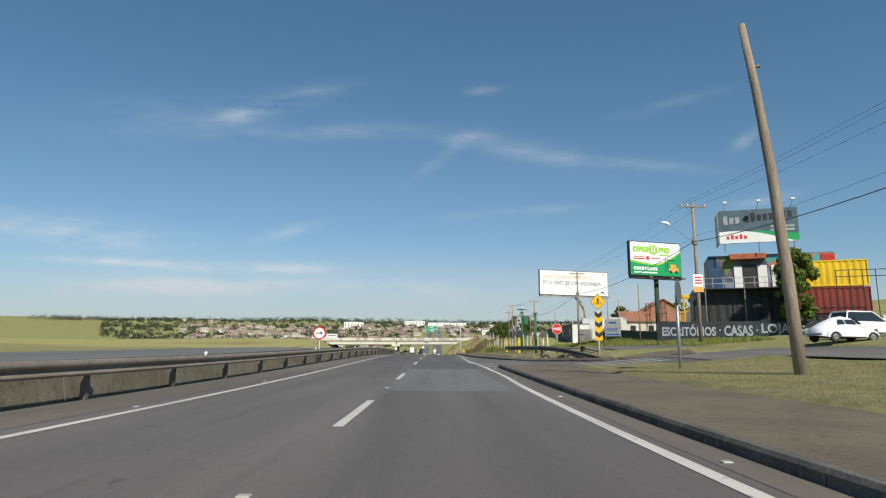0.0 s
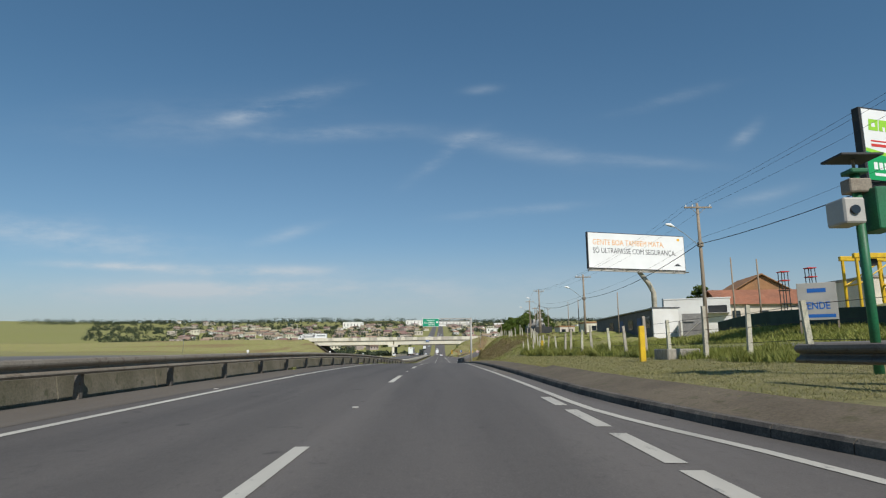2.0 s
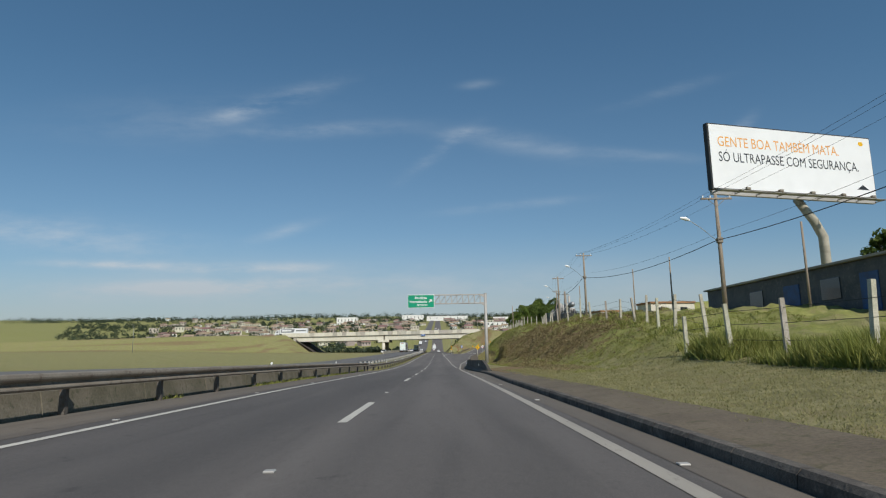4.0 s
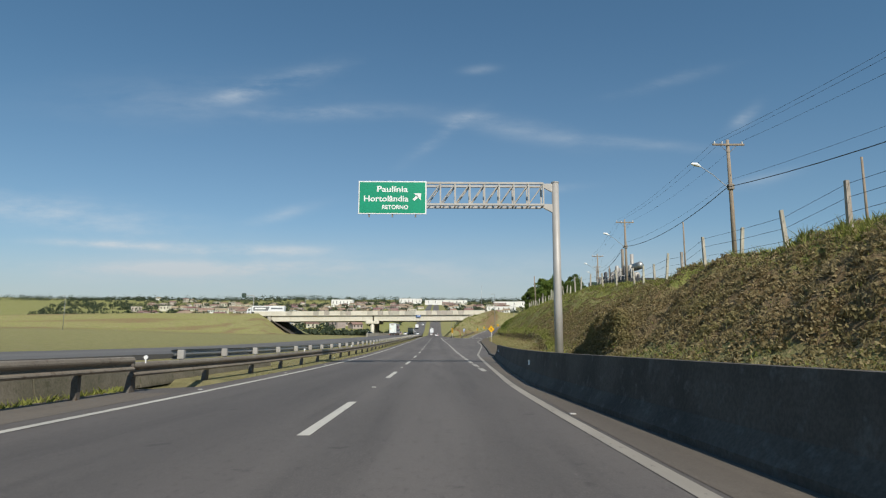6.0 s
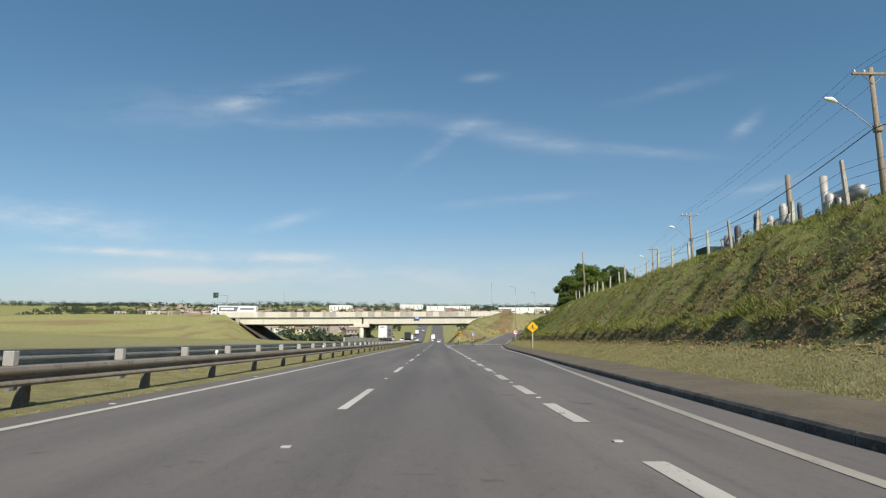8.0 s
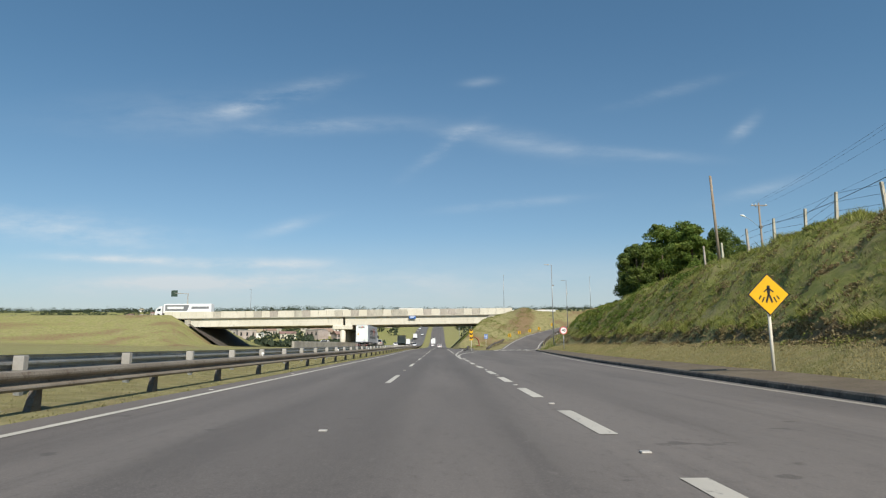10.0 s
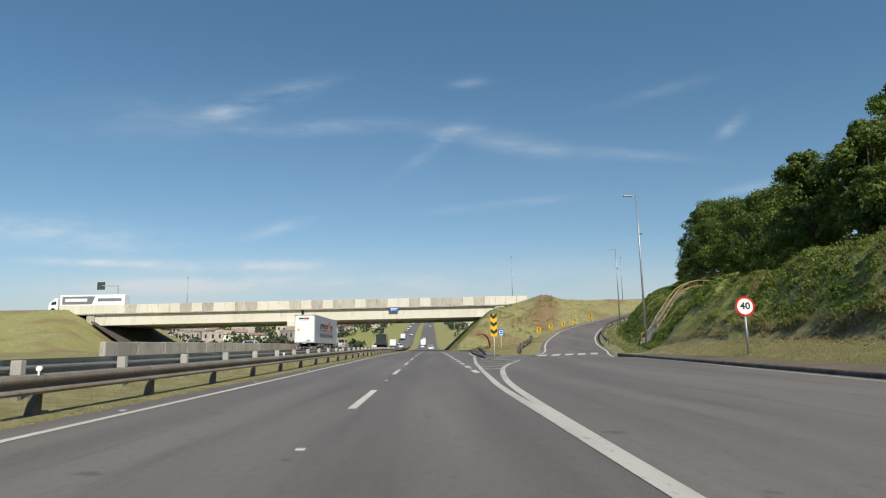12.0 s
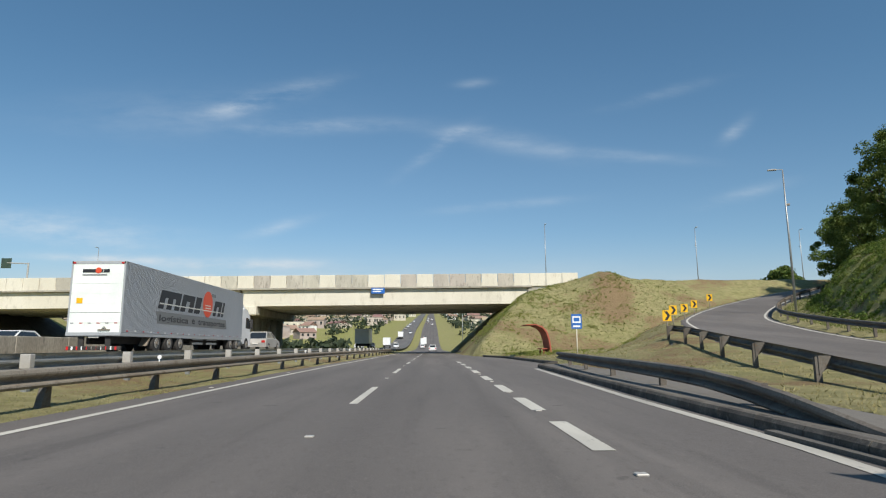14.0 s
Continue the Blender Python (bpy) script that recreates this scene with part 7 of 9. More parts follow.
def green_face(g, panel, m, w, h):
    n = 24

    def wave(q):
        return h * (0.40 - 0.10 * math.sin(q * 3.0) + 0.34 * max(0.0, q - 0.45) ** 1.6 / 0.38)

    for name, lift, mat, y in (("lime_edge", 0.05, M_LIME, -0.0555), ("green_field", 0.0, M_PRINT_GREEN, -0.058)):
        part(name, Shape().grid([[tuple(m @ Vector((w * k / n, y, 0.0))) for k in range(n + 1)], [tuple(m @ Vector((w * k / n, y, wave(k / n) + lift * h))) for k in range(n + 1)]]), mat, panel)

    def slab(name, x0, x1, z0, z1, mat, y=-0.0605, lean=0.0, label=""):
        part(name, Shape().face(*[tuple(m @ Vector((w * u, y, h * v))) for u, v in ((x0, z0), (x1, z0), (x1 + lean, z1), (x0 + lean, z1))]), mat, panel, label)

    for x0, x1 in ((0.05, 0.145), (0.155, 0.25), (0.26, 0.35), (0.56, 0.66), (0.67, 0.77)):
        slab("mark", x0, x1, 0.70, 0.86, M_LIME, lean=0.012, label="lime green mark")
    for x0, x1, z0, z1 in ((0.085, 0.12, 0.75, 0.81), (0.195, 0.22, 0.70, 0.76), (0.295, 0.32, 0.78, 0.82), (0.60, 0.63, 0.70, 0.76), (0.72, 0.765, 0.76, 0.80)):
        slab("mark_gap", x0, x1, z0, z1, M_BOARD, -0.0625)
    part("disc_mark", Shape().face(*[tuple(m @ Vector((w * 0.455 + 0.095 * w * math.cos(t), -0.0595, h * 0.78 + 0.15 * h * math.sin(t)))) for t in [k * math.pi / 10 for k in range(20)]]), M_LIME, panel)
    slab("disc_bar", 0.42, 0.44, 0.70, 0.88, M_BOARD, -0.0615)
    slab("disc_bar", 0.475, 0.495, 0.70, 0.88, M_BOARD, -0.0615)
    slab("letter_bar", 0.57, 0.77, 0.61, 0.65, M_LIME)
    slab("letter_bar", 0.06, 0.28, 0.47, 0.51, M_PRINT_RED)
    slab("letter_bar", 0.06, 0.28, 0.54, 0.56, M_PRINT_RED)
    slab("letter_bar", 0.40, 0.58, 0.51, 0.535, M_PRINT_RED)
    part("disc_mark", Shape().face(*[tuple(m @ Vector((w * 0.34 + 0.035 * w * math.cos(t), -0.0605, h * 0.52 + 0.06 * h * math.sin(t)))) for t in [k * math.pi / 8 for k in range(16)]]), M_PRINT_RED, panel)
    for k in range(9):
        slab("letter_bar", 0.06 + 0.053 * k, 0.098 + 0.053 * k, 0.15, 0.25, M_SIGN_WHITE)
    slab("letter_bar", 0.06, 0.52, 0.06, 0.10, M_SIGN_WHITE)
    slab("machine_picture", 0.76, 0.95, 0.13, 0.25, M_ORANGE, label="orange picture of a fork truck")
    slab("machine_picture", 0.80, 0.91, 0.25, 0.36, M_ORANGE, lean=-0.015)
    slab("mast_picture", 0.685, 0.70, 0.12, 0.52, M_DARK_LETTER)
    slab("mast_picture", 0.73, 0.745, 0.12, 0.52, M_DARK_LETTER)
    slab("mast_picture", 0.745, 0.88, 0.47, 0.50, M_DARK_LETTER)
    for c in (0.79, 0.91):
        part("wheel_picture", Shape().face(*[tuple(m @ Vector((w * c + 0.028 * w * math.cos(t), -0.063, h * 0.13 + 0.05 * h * math.sin(t)))) for t in [k * math.pi / 6 for k in range(12)]]), M_DARK_LETTER, panel)


g, q = billboard("green and white advertising billboard on a dark green pole", (25.1, 78.4), (32.5, 80.5), 11.5, 15.9, 0.52, 0.3, 2, green_face, M_GREEN_STEEL, M_BLACK_STEEL)
zb = ground_at(29, 80.2)
part("mast", Shape().tube([(29.0, 80.2, zb - 0.4), (29.0, 80.2, 11.1)], 0.30, 16), M_WALL_DARK, g, smooth=True)


# ---- buildings by the frontage road ----
def container(x, y, z, length, turn, mat, label, group="", high=2.6, wide=2.44):
    g = thing("container", label, "container", pose(x, y, z, 0, 0, turn), group)
    for yy in (0, wide):
        s = Shape()
        n = int(length / 0.28)
        rows = [[], []]
        for k in range(n * 2 + 1):
            u = length * k / (n * 2)
            o = 0.045 if (k // 1) % 4 in (1, 2) else 0.0
            o = o if yy == 0 else -o
            rows[0].append((u, yy + o, 0.12))
            rows[1].append((u, yy + o, high - 0.12))
        s.grid(rows)
        part("side_wall", s, mat, g)
    for xx in (0, length):
        s = Shape()
        rows = [[], []]
        for k in range(17):
            u = wide * k / 16
            o = 0.04 if k % 4 in (1, 2) else 0
            o = o if xx == 0 else -o
            rows[0].append((xx + o, u, 0.12))
            rows[1].append((xx + o, u, high - 0.12))
        s.grid(rows)
        part("end_wall", s, mat, g)
    part("roof", Shape().box(0, length, 0, wide, high - 0.14, high - 0.06, 0.01), mat, g)
    for yy in (-0.03, wide - 0.05):
        for zz in (0.0, high - 0.14):
            part("rail", Shape().box(-0.03, length + 0.03, yy, yy + 0.08, zz, zz + 0.14, 0.01), mat, g)
    for xx in (-0.04, length - 0.06):
        for yy in (-0.04, wide - 0.06):
            part("corner_post", Shape().box(xx, xx + 0.1, yy, yy + 0.1, 0, high, 0.01), mat, g)
    return g


def container_yard():
    # painted front wall with lettering
    zb = ground_at(28, 62) - 0.4
    a, b = Vector((22.6, 63.0, 0)), Vector((44, 55.5, 0))
    d = b - a
    m = Matrix.Translation((a.x, a.y, zb)) @ Matrix.Rotation(math.atan2(d.y, d.x), 4, "Z")
    g = thing("yard_wall", "dark painted yard wall with large pale lettering", "wall")
    part("wall_body", Shape().box(0, d.length, 0, 0.2, -0.6, 2.15, 0.02, m), M_SLATE_WALL, g)
    x = 0.5
    for text, wd, tall in (("ESCRIT\u00d3RIOS", 5.1, 1.15), ("\u00b7", 0.16, 0.16), ("CASAS", 2.6, 1.05), ("\u00b7", 0.16, 0.16), ("LOJAS", 3.0, 1.2), ("Em Geral", 3.6, 1.05), ("E.C.", 1.6, 1.1)):
        words(g, m, text, x, 0.70 if tall > 0.5 else 1.2, tall, wd, M_PALE_LETTER, -0.02, 0.03)
        x += wd + 0.3
    # stacked container shop
    z0 = zb + 0.2
    house = thing("container_shop", "two storey shop of black containers painted with murals", "building")
    m2 = Matrix.Translation((27.7, 65.8, z0)) @ Matrix.Rotation(math.atan2(d.y, d.x), 4, "Z")
    s = Shape()
    n = 60
    rows = [[], []]
    for k in range(n + 1):
        u = 14 * k / n
        o = 0.06 if k % 4 in (1, 2) else 0.0
        rows[0].append(tuple(m2 @ Vector((u, o, 0))))
        rows[1].append(tuple(m2 @ Vector((u, o, 5.6))))
    s.grid(rows)
    part("lower_front", s, M_BLACK_STEEL, house)
    part("lower_body", Shape().box(0.02, 13.98, 0.12, 6, 0, 5.6, 0.0, m2), M_BLACK_STEEL, house)
    part("upper_body", Shape().box(1.8, 13.8, 0.3, 6, 5.62, 9.3, 0.03, m2), M_MURAL, house)
    part("upper_mural", Shape().box(11.0, 13.9, 0.2, 0.27, 5.7, 9.2, 0.0, m2), M_TEAL, house)
    # painted shapes, a doorway, white shutters and an orange edge over the balcony
    for pts, mt in ((((1.9, 5.7), (3.4, 5.7), (2.6, 9.2), (1.9, 9.2)), M_MURAL_BLUE), (((3.5, 7.0), (5.0, 9.2), (3.0, 9.2)), M_MURAL_OLIVE), (((7.9, 7.6), (9.4, 9.2), (7.2, 9.2)), M_TEAL),
                    (((9.4, 9.2), (10.6, 7.4), (11.0, 9.2)), M_MURAL_OLIVE), (((9.0, 5.7), (10.9, 5.7), (10.4, 7.6), (9.2, 7.2)), M_MURAL_BLUE)):
        part("mural_shape", Shape().face(*[tuple(m2 @ Vector((u, 0.288, v))) for u, v in pts]), mt, house)
    part("doorway", Shape().box(5.2, 6.5, 0.22, 0.29, 5.7, 8.3, 0.0, m2), M_BLACK_STEEL, house)
    part("orange_edge", Shape().box(3.9, 7.4, -0.5, 0.28, 8.75, 9.35, 0.03, m2), M_MURAL_ORANGE, house)
    for u, wd in ((4.3, 0.8), (6.6, 0.9), (7.9, 0.5), (9.3, 0.5), (10.3, 0.5)):
        part("shutter", Shape().box(u, u + wd, 0.16, 0.28, 5.75, 8.1, 0.02, m2), M_WALL_WHITE, house)
    for u in (8.6, 9.9):
        part("window", Shape().box(u, u + 0.6, 0.24, 0.286, 7.4, 8.5, 0.0, m2), M_GLASS, house)
    for k in range(8):
        part("red_slat", Shape().box(12.6 + 0.16 * k, 12.7 + 0.16 * k, 0.10, 0.19, 7.6, 9.1, 0.0, m2), M_PRINT_RED, house)
    part("balcony", Shape().box(1.0, 13.0, -1.3, 0.2, 5.5, 5.62, 0.02, m2), M_BLACK_STEEL, house)
    for k in range(13):
        part("baluster", Shape().tube([m2 @ Vector((1.0 + k, -1.25, 5.6)), m2 @ Vector((1.0 + k, -1.25, 6.7))], 0.03, 5), M_STEEL_GREY, house)
    for zz in (6.1, 6.7):
        part("handrail", Shape().tube([m2 @ Vector((1.0, -1.25, zz)), m2 @ Vector((13.0, -1.25, zz))], 0.035, 5), M_STEEL_GREY, house)
    for u in (1.2, 5.0, 9.0, 12.8):
        part("column", Shape().tube([m2 @ Vector((u, -1.2, 0)), m2 @ Vector((u, -1.2, 5.5))], 0.07, 6), M_GALV_OLD, house)
    # roof sign
    sign = thing("roof_sign", "dark roof sign board with pale bars and green swash", "sign board")
    m3 = Matrix.Translation((30.2, 63.9, z0 + 10.4)) @ Matrix.Rotation(math.atan2(d.y, d.x), 4, "Z")
    panel = part("panel", Shape().box(0, 7.6, 0, 0.15, 0, 3.6, 0.02, m3), M_SIGN_SLATE, sign)
    for k in range(4):
        part("end_panel", Shape().box(-0.12, 0.0, 0.05 + 0.62 * k, 0.62 + 0.62 * k, 0, 3.4, 0.02, m3), M_STEEL_GREY, sign)
    for k in range(11):
        u = 0.5 + 0.58 * k + (0.35 if k > 2 else 0)
        part("word_mark", Shape().box(u, u + 0.40, -0.02, -0.004, 2.05 + 0.05 * k, (2.75 if k % 4 else 3.0) + 0.05 * k, 0.0, m3), M_PALE_LETTER if k < 3 else M_DARK_LETTER, panel)
    swash = [(u, 0.95 + 0.55 * math.sin(u * 0.42 + 0.6) - 0.09 * u) for u in [7.6 * k / 16 for k in range(17)]]
    part("pale_field", Shape().grid([[tuple(m3 @ Vector((u, -0.010, 0.02))) for u, v in swash], [tuple(m3 @ Vector((u, -0.010, max(0.05, v)))) for u, v in swash]]), M_BOARD, panel)
    part("green_field", Shape().grid([[tuple(m3 @ Vector((u, -0.008, max(0.05, v)))) for u, v in swash[7:]], [tuple(m3 @ Vector((u, -0.008, max(0.05, v) + 0.1 + 0.18 * (u - 3.3)))) for u, v in swash[7:]]]), M_PRINT_GREEN, panel)
    for k in range(5):
        part("word_mark", Shape().box(0.7 + 0.42 * k, 0.98 + 0.42 * k, -0.024, -0.014, 0.45, 0.95 if k % 2 else 0.8, 0.0, m3), M_PRINT_RED, panel)
    for k in range(2):
        part("letter_bar", Shape().box(5.0, 7.2, -0.024, -0.014, 1.15 + 0.38 * k, 1.38 + 0.38 * k, 0.0, m3), M_PALE_LETTER, panel)
    for u in (0.6, 3.8, 7.0):
        arm = part("lamp_arm", Shape().tube([m3 @ Vector((u, 0, 3.6)), m3 @ Vector((u, -1.2, 4.2))], 0.03, 5), M_GALV, sign)
        part("floodlight", Shape().box(u - 0.2, u + 0.2, -1.45, -1.15, 4.1, 4.3, 0.03, m3), M_SIGN_WHITE, arm)
    for u in (0.5, 3.8, 7.1):
        part("stay", Shape().tube([m3 @ Vector((u, 0.1, -1.0)), m3 @ Vector((u, 0.1, 0))], 0.06, 5), M_GALV_OLD, sign)
    container(36.0, 60.2, z0 + 5.4, 6.1, -20, M_YELLOW_BOX, "bright yellow shipping container stacked on a maroon one")
    container(35.9, 60.0, z0 + 2.7, 6.1, -20, M_RED_BOX, "maroon shipping container in the middle of a stack")
    container(35.8, 59.9, z0, 6.1, -20, M_BLACK_STEEL, "black shipping container at the foot of a stack")
    container(43.4, 59, z0, 6.1, -20, M_WALL_WHITE, "white shipping container on the ground")
    rail = thing("yard_railing", "thin dark steel railing at the container yard", "railing")
    for zz in (3.3, 3.9):
        part("rail_bar", Shape().tube([(37.5, 56.5, z0 + zz + 2.7), (42.5, 54.7, z0 + zz + 2.7)], 0.04, 5), M_BLACK_STEEL, rail)
    for k in range(6):
        part("rail_post", Shape().tube([(37.5 + 1.0 * k, 56.5 - 0.36 * k, z0 + 0.0), (37.5 + 1.0 * k, 56.5 - 0.36 * k, z0 + 6.6)], 0.04, 5), M_BLACK_STEEL, rail)
    # notice on the first utility pole
    nt = thing("pole_notice", "white and orange notice plate on the utility pole", "notice", pose(21.9, 50.72, ground_at(21.9, 50.9)))
    pl = part("plate", Shape().box(-0.42, 0.42, -0.02, 0.0, 4.3, 5.8, 0.01), M_SIGN_WHITE, nt)
    part("orange_field", Shape().box(-0.40, 0.40, -0.027, -0.022, 4.32, 4.75), M_ORANGE, pl)
    for k in range(3):
        part("letter_bar", Shape().box(-0.3, 0.3, -0.027, -0.022, 5.0 + 0.24 * k, 5.12 + 0.24 * k), M_PRINT_RED, pl)


container_yard()


def beetle(x, y, z, turn):
    g = thing("car", "white vintage rounded car parked on the verge", "car", pose(x, y, z, 0, 0, turn))
    def body(xs, prof):
        s = Shape()
        rows = []
        for u, low, high, w in prof:
            rows.append([(w * math.cos(q) * xs, u, low + (high - low) * max(0.0, math.sin(q))) for q in [math.pi * k / 10 for k in range(11)]])
        s.grid(rows)
        s.f.append(tuple(range(11))), s.f.append(tuple(range(len(s.v) - 1, len(s.v) - 12, -1)))
        return s
    part("body", body(1, [(-2.0, 0.35, 0.5, 0.3), (-1.85, 0.32, 0.85, 0.62), (-1.3, 0.3, 1.12, 0.72), (-0.6, 0.3, 1.40, 0.76), (0.0, 0.3, 1.48, 0.76), (0.45, 0.3, 1.40, 0.75), (0.85, 0.3, 1.0, 0.72), (1.4, 0.3, 0.92, 0.62), (1.85, 0.32, 0.72, 0.42), (2.0, 0.35, 0.5, 0.25)]), M_WHITE_PAINT, g, smooth=True)
    for sx in (-1, 1):
        for yy in (-1.22, 1.28):
            s = Shape()
            rows = []
            for k in range(9):
                t = math.pi * k / 8
                c, zz = math.cos(t) * 0.5, 0.30 + math.sin(t) * 0.42
                rows.append([(sx * 0.50, yy + c, zz), (sx * 0.78, yy + c * 0.95, zz * 0.96), (sx * 0.82, yy + c * 0.8, zz * 0.8)])
            s.grid(rows)
            part("fender", s, M_WHITE_PAINT, g, smooth=True)
            wheel(g, sx * 0.70, yy, 0.31, 0.31, 0.17, sx)
        for u0, u1 in ((-0.82, -0.36), (-0.28, 0.42)):
            s = Shape()
            s.face((sx * 0.635, u0, 1.0), (sx * 0.635, u1, 1.0), (sx * 0.455, u1 - 0.1 * (u1 > 0), 1.26), (sx * 0.455, u0 + 0.12 * (u0 < -0.5), 1.26))
            part("side_window", s, M_GLASS, g)
        part("running_board", Shape().box(min(sx * 0.62, sx * 0.8), max(sx * 0.62, sx * 0.8), -0.8, 0.85, 0.26, 0.31, 0.01), M_CHASSIS, g)
        part("headlamp", Shape().disc((sx * 0.56, 1.74, 0.66), (0, 1, 0.3), 0.1, 0.08, 12), M_GLASS, g)
    part("windscreen", Shape().face((-0.5, 0.875, 1.02), (0.5, 0.875, 1.02), (0.38, 0.53, 1.36), (-0.38, 0.53, 1.36)), M_GLASS, g)
    for yy in (-2.05, 2.05):
        part("bumper", Shape().box(-0.7, 0.7, yy - 0.04, yy + 0.04, 0.38, 0.48, 0.02), M_GALV, g)


beetle(22.9, 34.5, ground_at(22.9, 34.5), -78)
car(27.0, 38.5, ground_at(27, 38.5), -80, M_WHITE_PAINT, "white pickup-height car parked behind the vintage car", True, 1.1)


def simple_house(x, y, z, w, d, h, roof_h, turn, wall, roof, label, group="", windows=3, flat=False, name="house"):
    g = thing(name, label, "house", pose(x, y, z, 0, 0, turn), group)
    part("wall", Shape().box(-w / 2, w / 2, -d / 2, d / 2, -2.0, h, 0.03), wall, g)
    if flat:
        part("roof", Shape().box(-w / 2 - 0.15, w / 2 + 0.15, -d / 2 - 0.15, d / 2 + 0.15, h, h + 0.3, 0.03), roof, g)
    else:
        s = Shape()
        e = 0.5
        a, b = w / 2 + e, d / 2 + e
        s.extrude([(-b, h - 0.1), (0, h + roof_h), (b, h - 0.1), (b - 0.12, h - 0.1), (0, h + roof_h - 0.18), (-b + 0.12, h - 0.1)], -a, a, lambda u, v, k: (k, u, v))
        s.face((-w / 2, -d / 2, h), (-w / 2, d / 2, h), (-w / 2, 0, h + roof_h - 0.15))
        s.face((w / 2, -d / 2, h), (w / 2, d / 2, h), (w / 2, 0, h + roof_h - 0.15))
        part("roof", s, roof, g)
    for k in range(windows):
        u = -w / 2 + w * (k + 0.5) / windows
        win = part("window", Shape().box(u - 0.55, u + 0.55, -d / 2 - 0.04, -d / 2 + 0.05, h * 0.38, h * 0.78), M_GLASS, g)
    return g


def roadside_buildings():
    # long low unit with a white end
    z = 3.6
    g = thing("low_unit", "long low grey unit with a white end wall and blue door", "building")
    part("wall", Shape().box(26.3, 28.9, 119.6, 147, z - 1.5, 6.9, 0.03), M_UNIT_DARK, g)
    part("end_wall", Shape().box(26.2, 29.4, 119.3, 119.57, z - 1.5, 7.0, 0.03), M_WALL_WHITE, g)
    part("roof_lip", Shape().box(26.0, 29.6, 119.2, 119.5, 7.02, 7.14, 0.02), M_UNIT_DARK, g)
    part("roof", Shape().box(26.0, 29.1, 119.58, 147.2, 6.92, 7.08, 0.03), M_ROOF_GREY, g)
    for y0, y1, mt in ((120.6, 122.6, M_GLASS), (124, 125.6, M_BLUE_DOOR), (127.5, 129.5, M_GLASS), (132, 134, M_BLUE_DOOR), (137, 139, M_GLASS)):
        part("door" if mt is M_BLUE_DOOR else "window", Shape().box(26.24, 26.32, y0, y1, 3.75 if mt is M_BLUE_DOOR else 4.7, 6.1, 0.01), mt, g)
    g = thing("white_hall", "white painted hall with a dark blue side and a flat roof", "building", pose(29.25, 123.9, 3.0, 0, 0, -23))
    part("wall", Shape().box(0.05, 8.0, 0.0, 7.0, -0.5, 5.35, 0.04), M_WALL_WHITE, g)
    part("side_wall", Shape().box(-0.12, 0.04, -0.02, 7.1, -0.5, 5.6, 0.03), M_SIGN_SLATE, g)
    part("roof_edge", Shape().box(0.05, 8.1, -0.05, 7.1, 5.36, 5.52, 0.02), M_WALL_WHITE, g)
    part("opening", Shape().box(5.4, 7.6, -0.03, 0.03, 3.6, 4.5, 0.01), M_BLACK_STEEL, g)
    part("hood", Shape().box(4.4, 7.8, -0.9, -0.02, 3.45, 3.55, 0.02), M_ROOF_GREY, g)
    simple_house(47.0, 132, ground_at(47, 132) - 1.4, 15, 7.5, 4.4, 2.3, -4, M_WALL_PAINT, M_ROOF_TILE, "low house with a broad orange clay tile roof", windows=4)
    simple_house(54.5, 150.5, ground_at(57, 153) - 0.8, 10, 10, 6.0, 3.2, 84, M_WALL_GREY, M_ROOF_TILE, "taller grey house with a brown clay tile gable roof", windows=3)
    simple_house(72, 158, ground_at(72, 158), 12, 10, 5.2, 0.4, -10, M_WALL_WHITE, M_ROOF_GREY, "white flat roofed house on the rise", windows=3, flat=True)
    simple_house(60, 121, ground_at(60, 121), 18, 8, 5.6, 0.4, 6, M_WALL_PAINT, M_ROOF_GREY, "pale workshop behind the yellow machines", windows=4, flat=True)
    # yard wall and gate
    g = thing("yard_wall", "stained grey yard wall with a tall metal gate", "wall")

    def wall_piece(name, a, b, low, high, mat, parent):
        d = Vector((b[0] - a[0], b[1] - a[1], 0))
        z = min(ground_at(*a), ground_at(*b))
        return part(name, Shape().box(0, d.length - 0.03, 0, 0.16, low, high, 0.02, Matrix.Translation((a[0], a[1], z)) @ Matrix.Rotation(math.atan2(d.y, d.x), 4, "Z")), mat, parent)

    stops = [(29.3 - 0.58 * k, 119.0 - 1.45 * k) for k in range(9)]
    for a, b in zip(stops, stops[1:]):
        wall_piece("wall_panel", a, b, -0.6, 2.0, M_MEDIAN if (a[0] * 7) % 3 < 2 else M_WALL_GREY, g)
    gate = wall_piece("gate", (24.2, 105.2), (26.1, 104.4), 0.0, 2.6, M_WALL_GREY, g)
    z = ground_at(24.0, 105.2)
    part("gate_brace", Shape().tube([(24.25, 105.1, z + 0.4), (25.8, 104.4, z + 1.9)], 0.05, 5), M_STEEL_GREY, gate)
    part("gate_brace", Shape().tube([(24.25, 105.05, z + 1.9), (25.2, 104.65, z + 1.9)], 0.05, 5), M_STEEL_GREY, gate)
    part("gate_post", Shape().box(26.15, 26.4, 104.2, 104.45, z - 0.5, z + 2.6, 0.02), M_POST, g)
    g = thing("garden_wall", "low dark green wall above the grass slope", "wall")
    s = Shape()
    rows = []
    for k in range(12):
        x, y = 25.5 + k * 0.14, 66 + k * 3.4
        z = ground_at(x, y)
        rows.append([(x - 0.1, y, z - 0.6), (x - 0.1, y, z + 1.2), (x + 0.1, y, z + 1.2), (x + 0.1, y, z - 0.6)])
    s.grid(rows, True)
    part("wall_body", s, M_WALL_DARK, g)
    # sale board
    g = thing("sale_board", "white sale board with dark blue lettering", "sign board", pose(23.4, 81.8, ground_at(23.4, 81.8), 0, 0, -30))
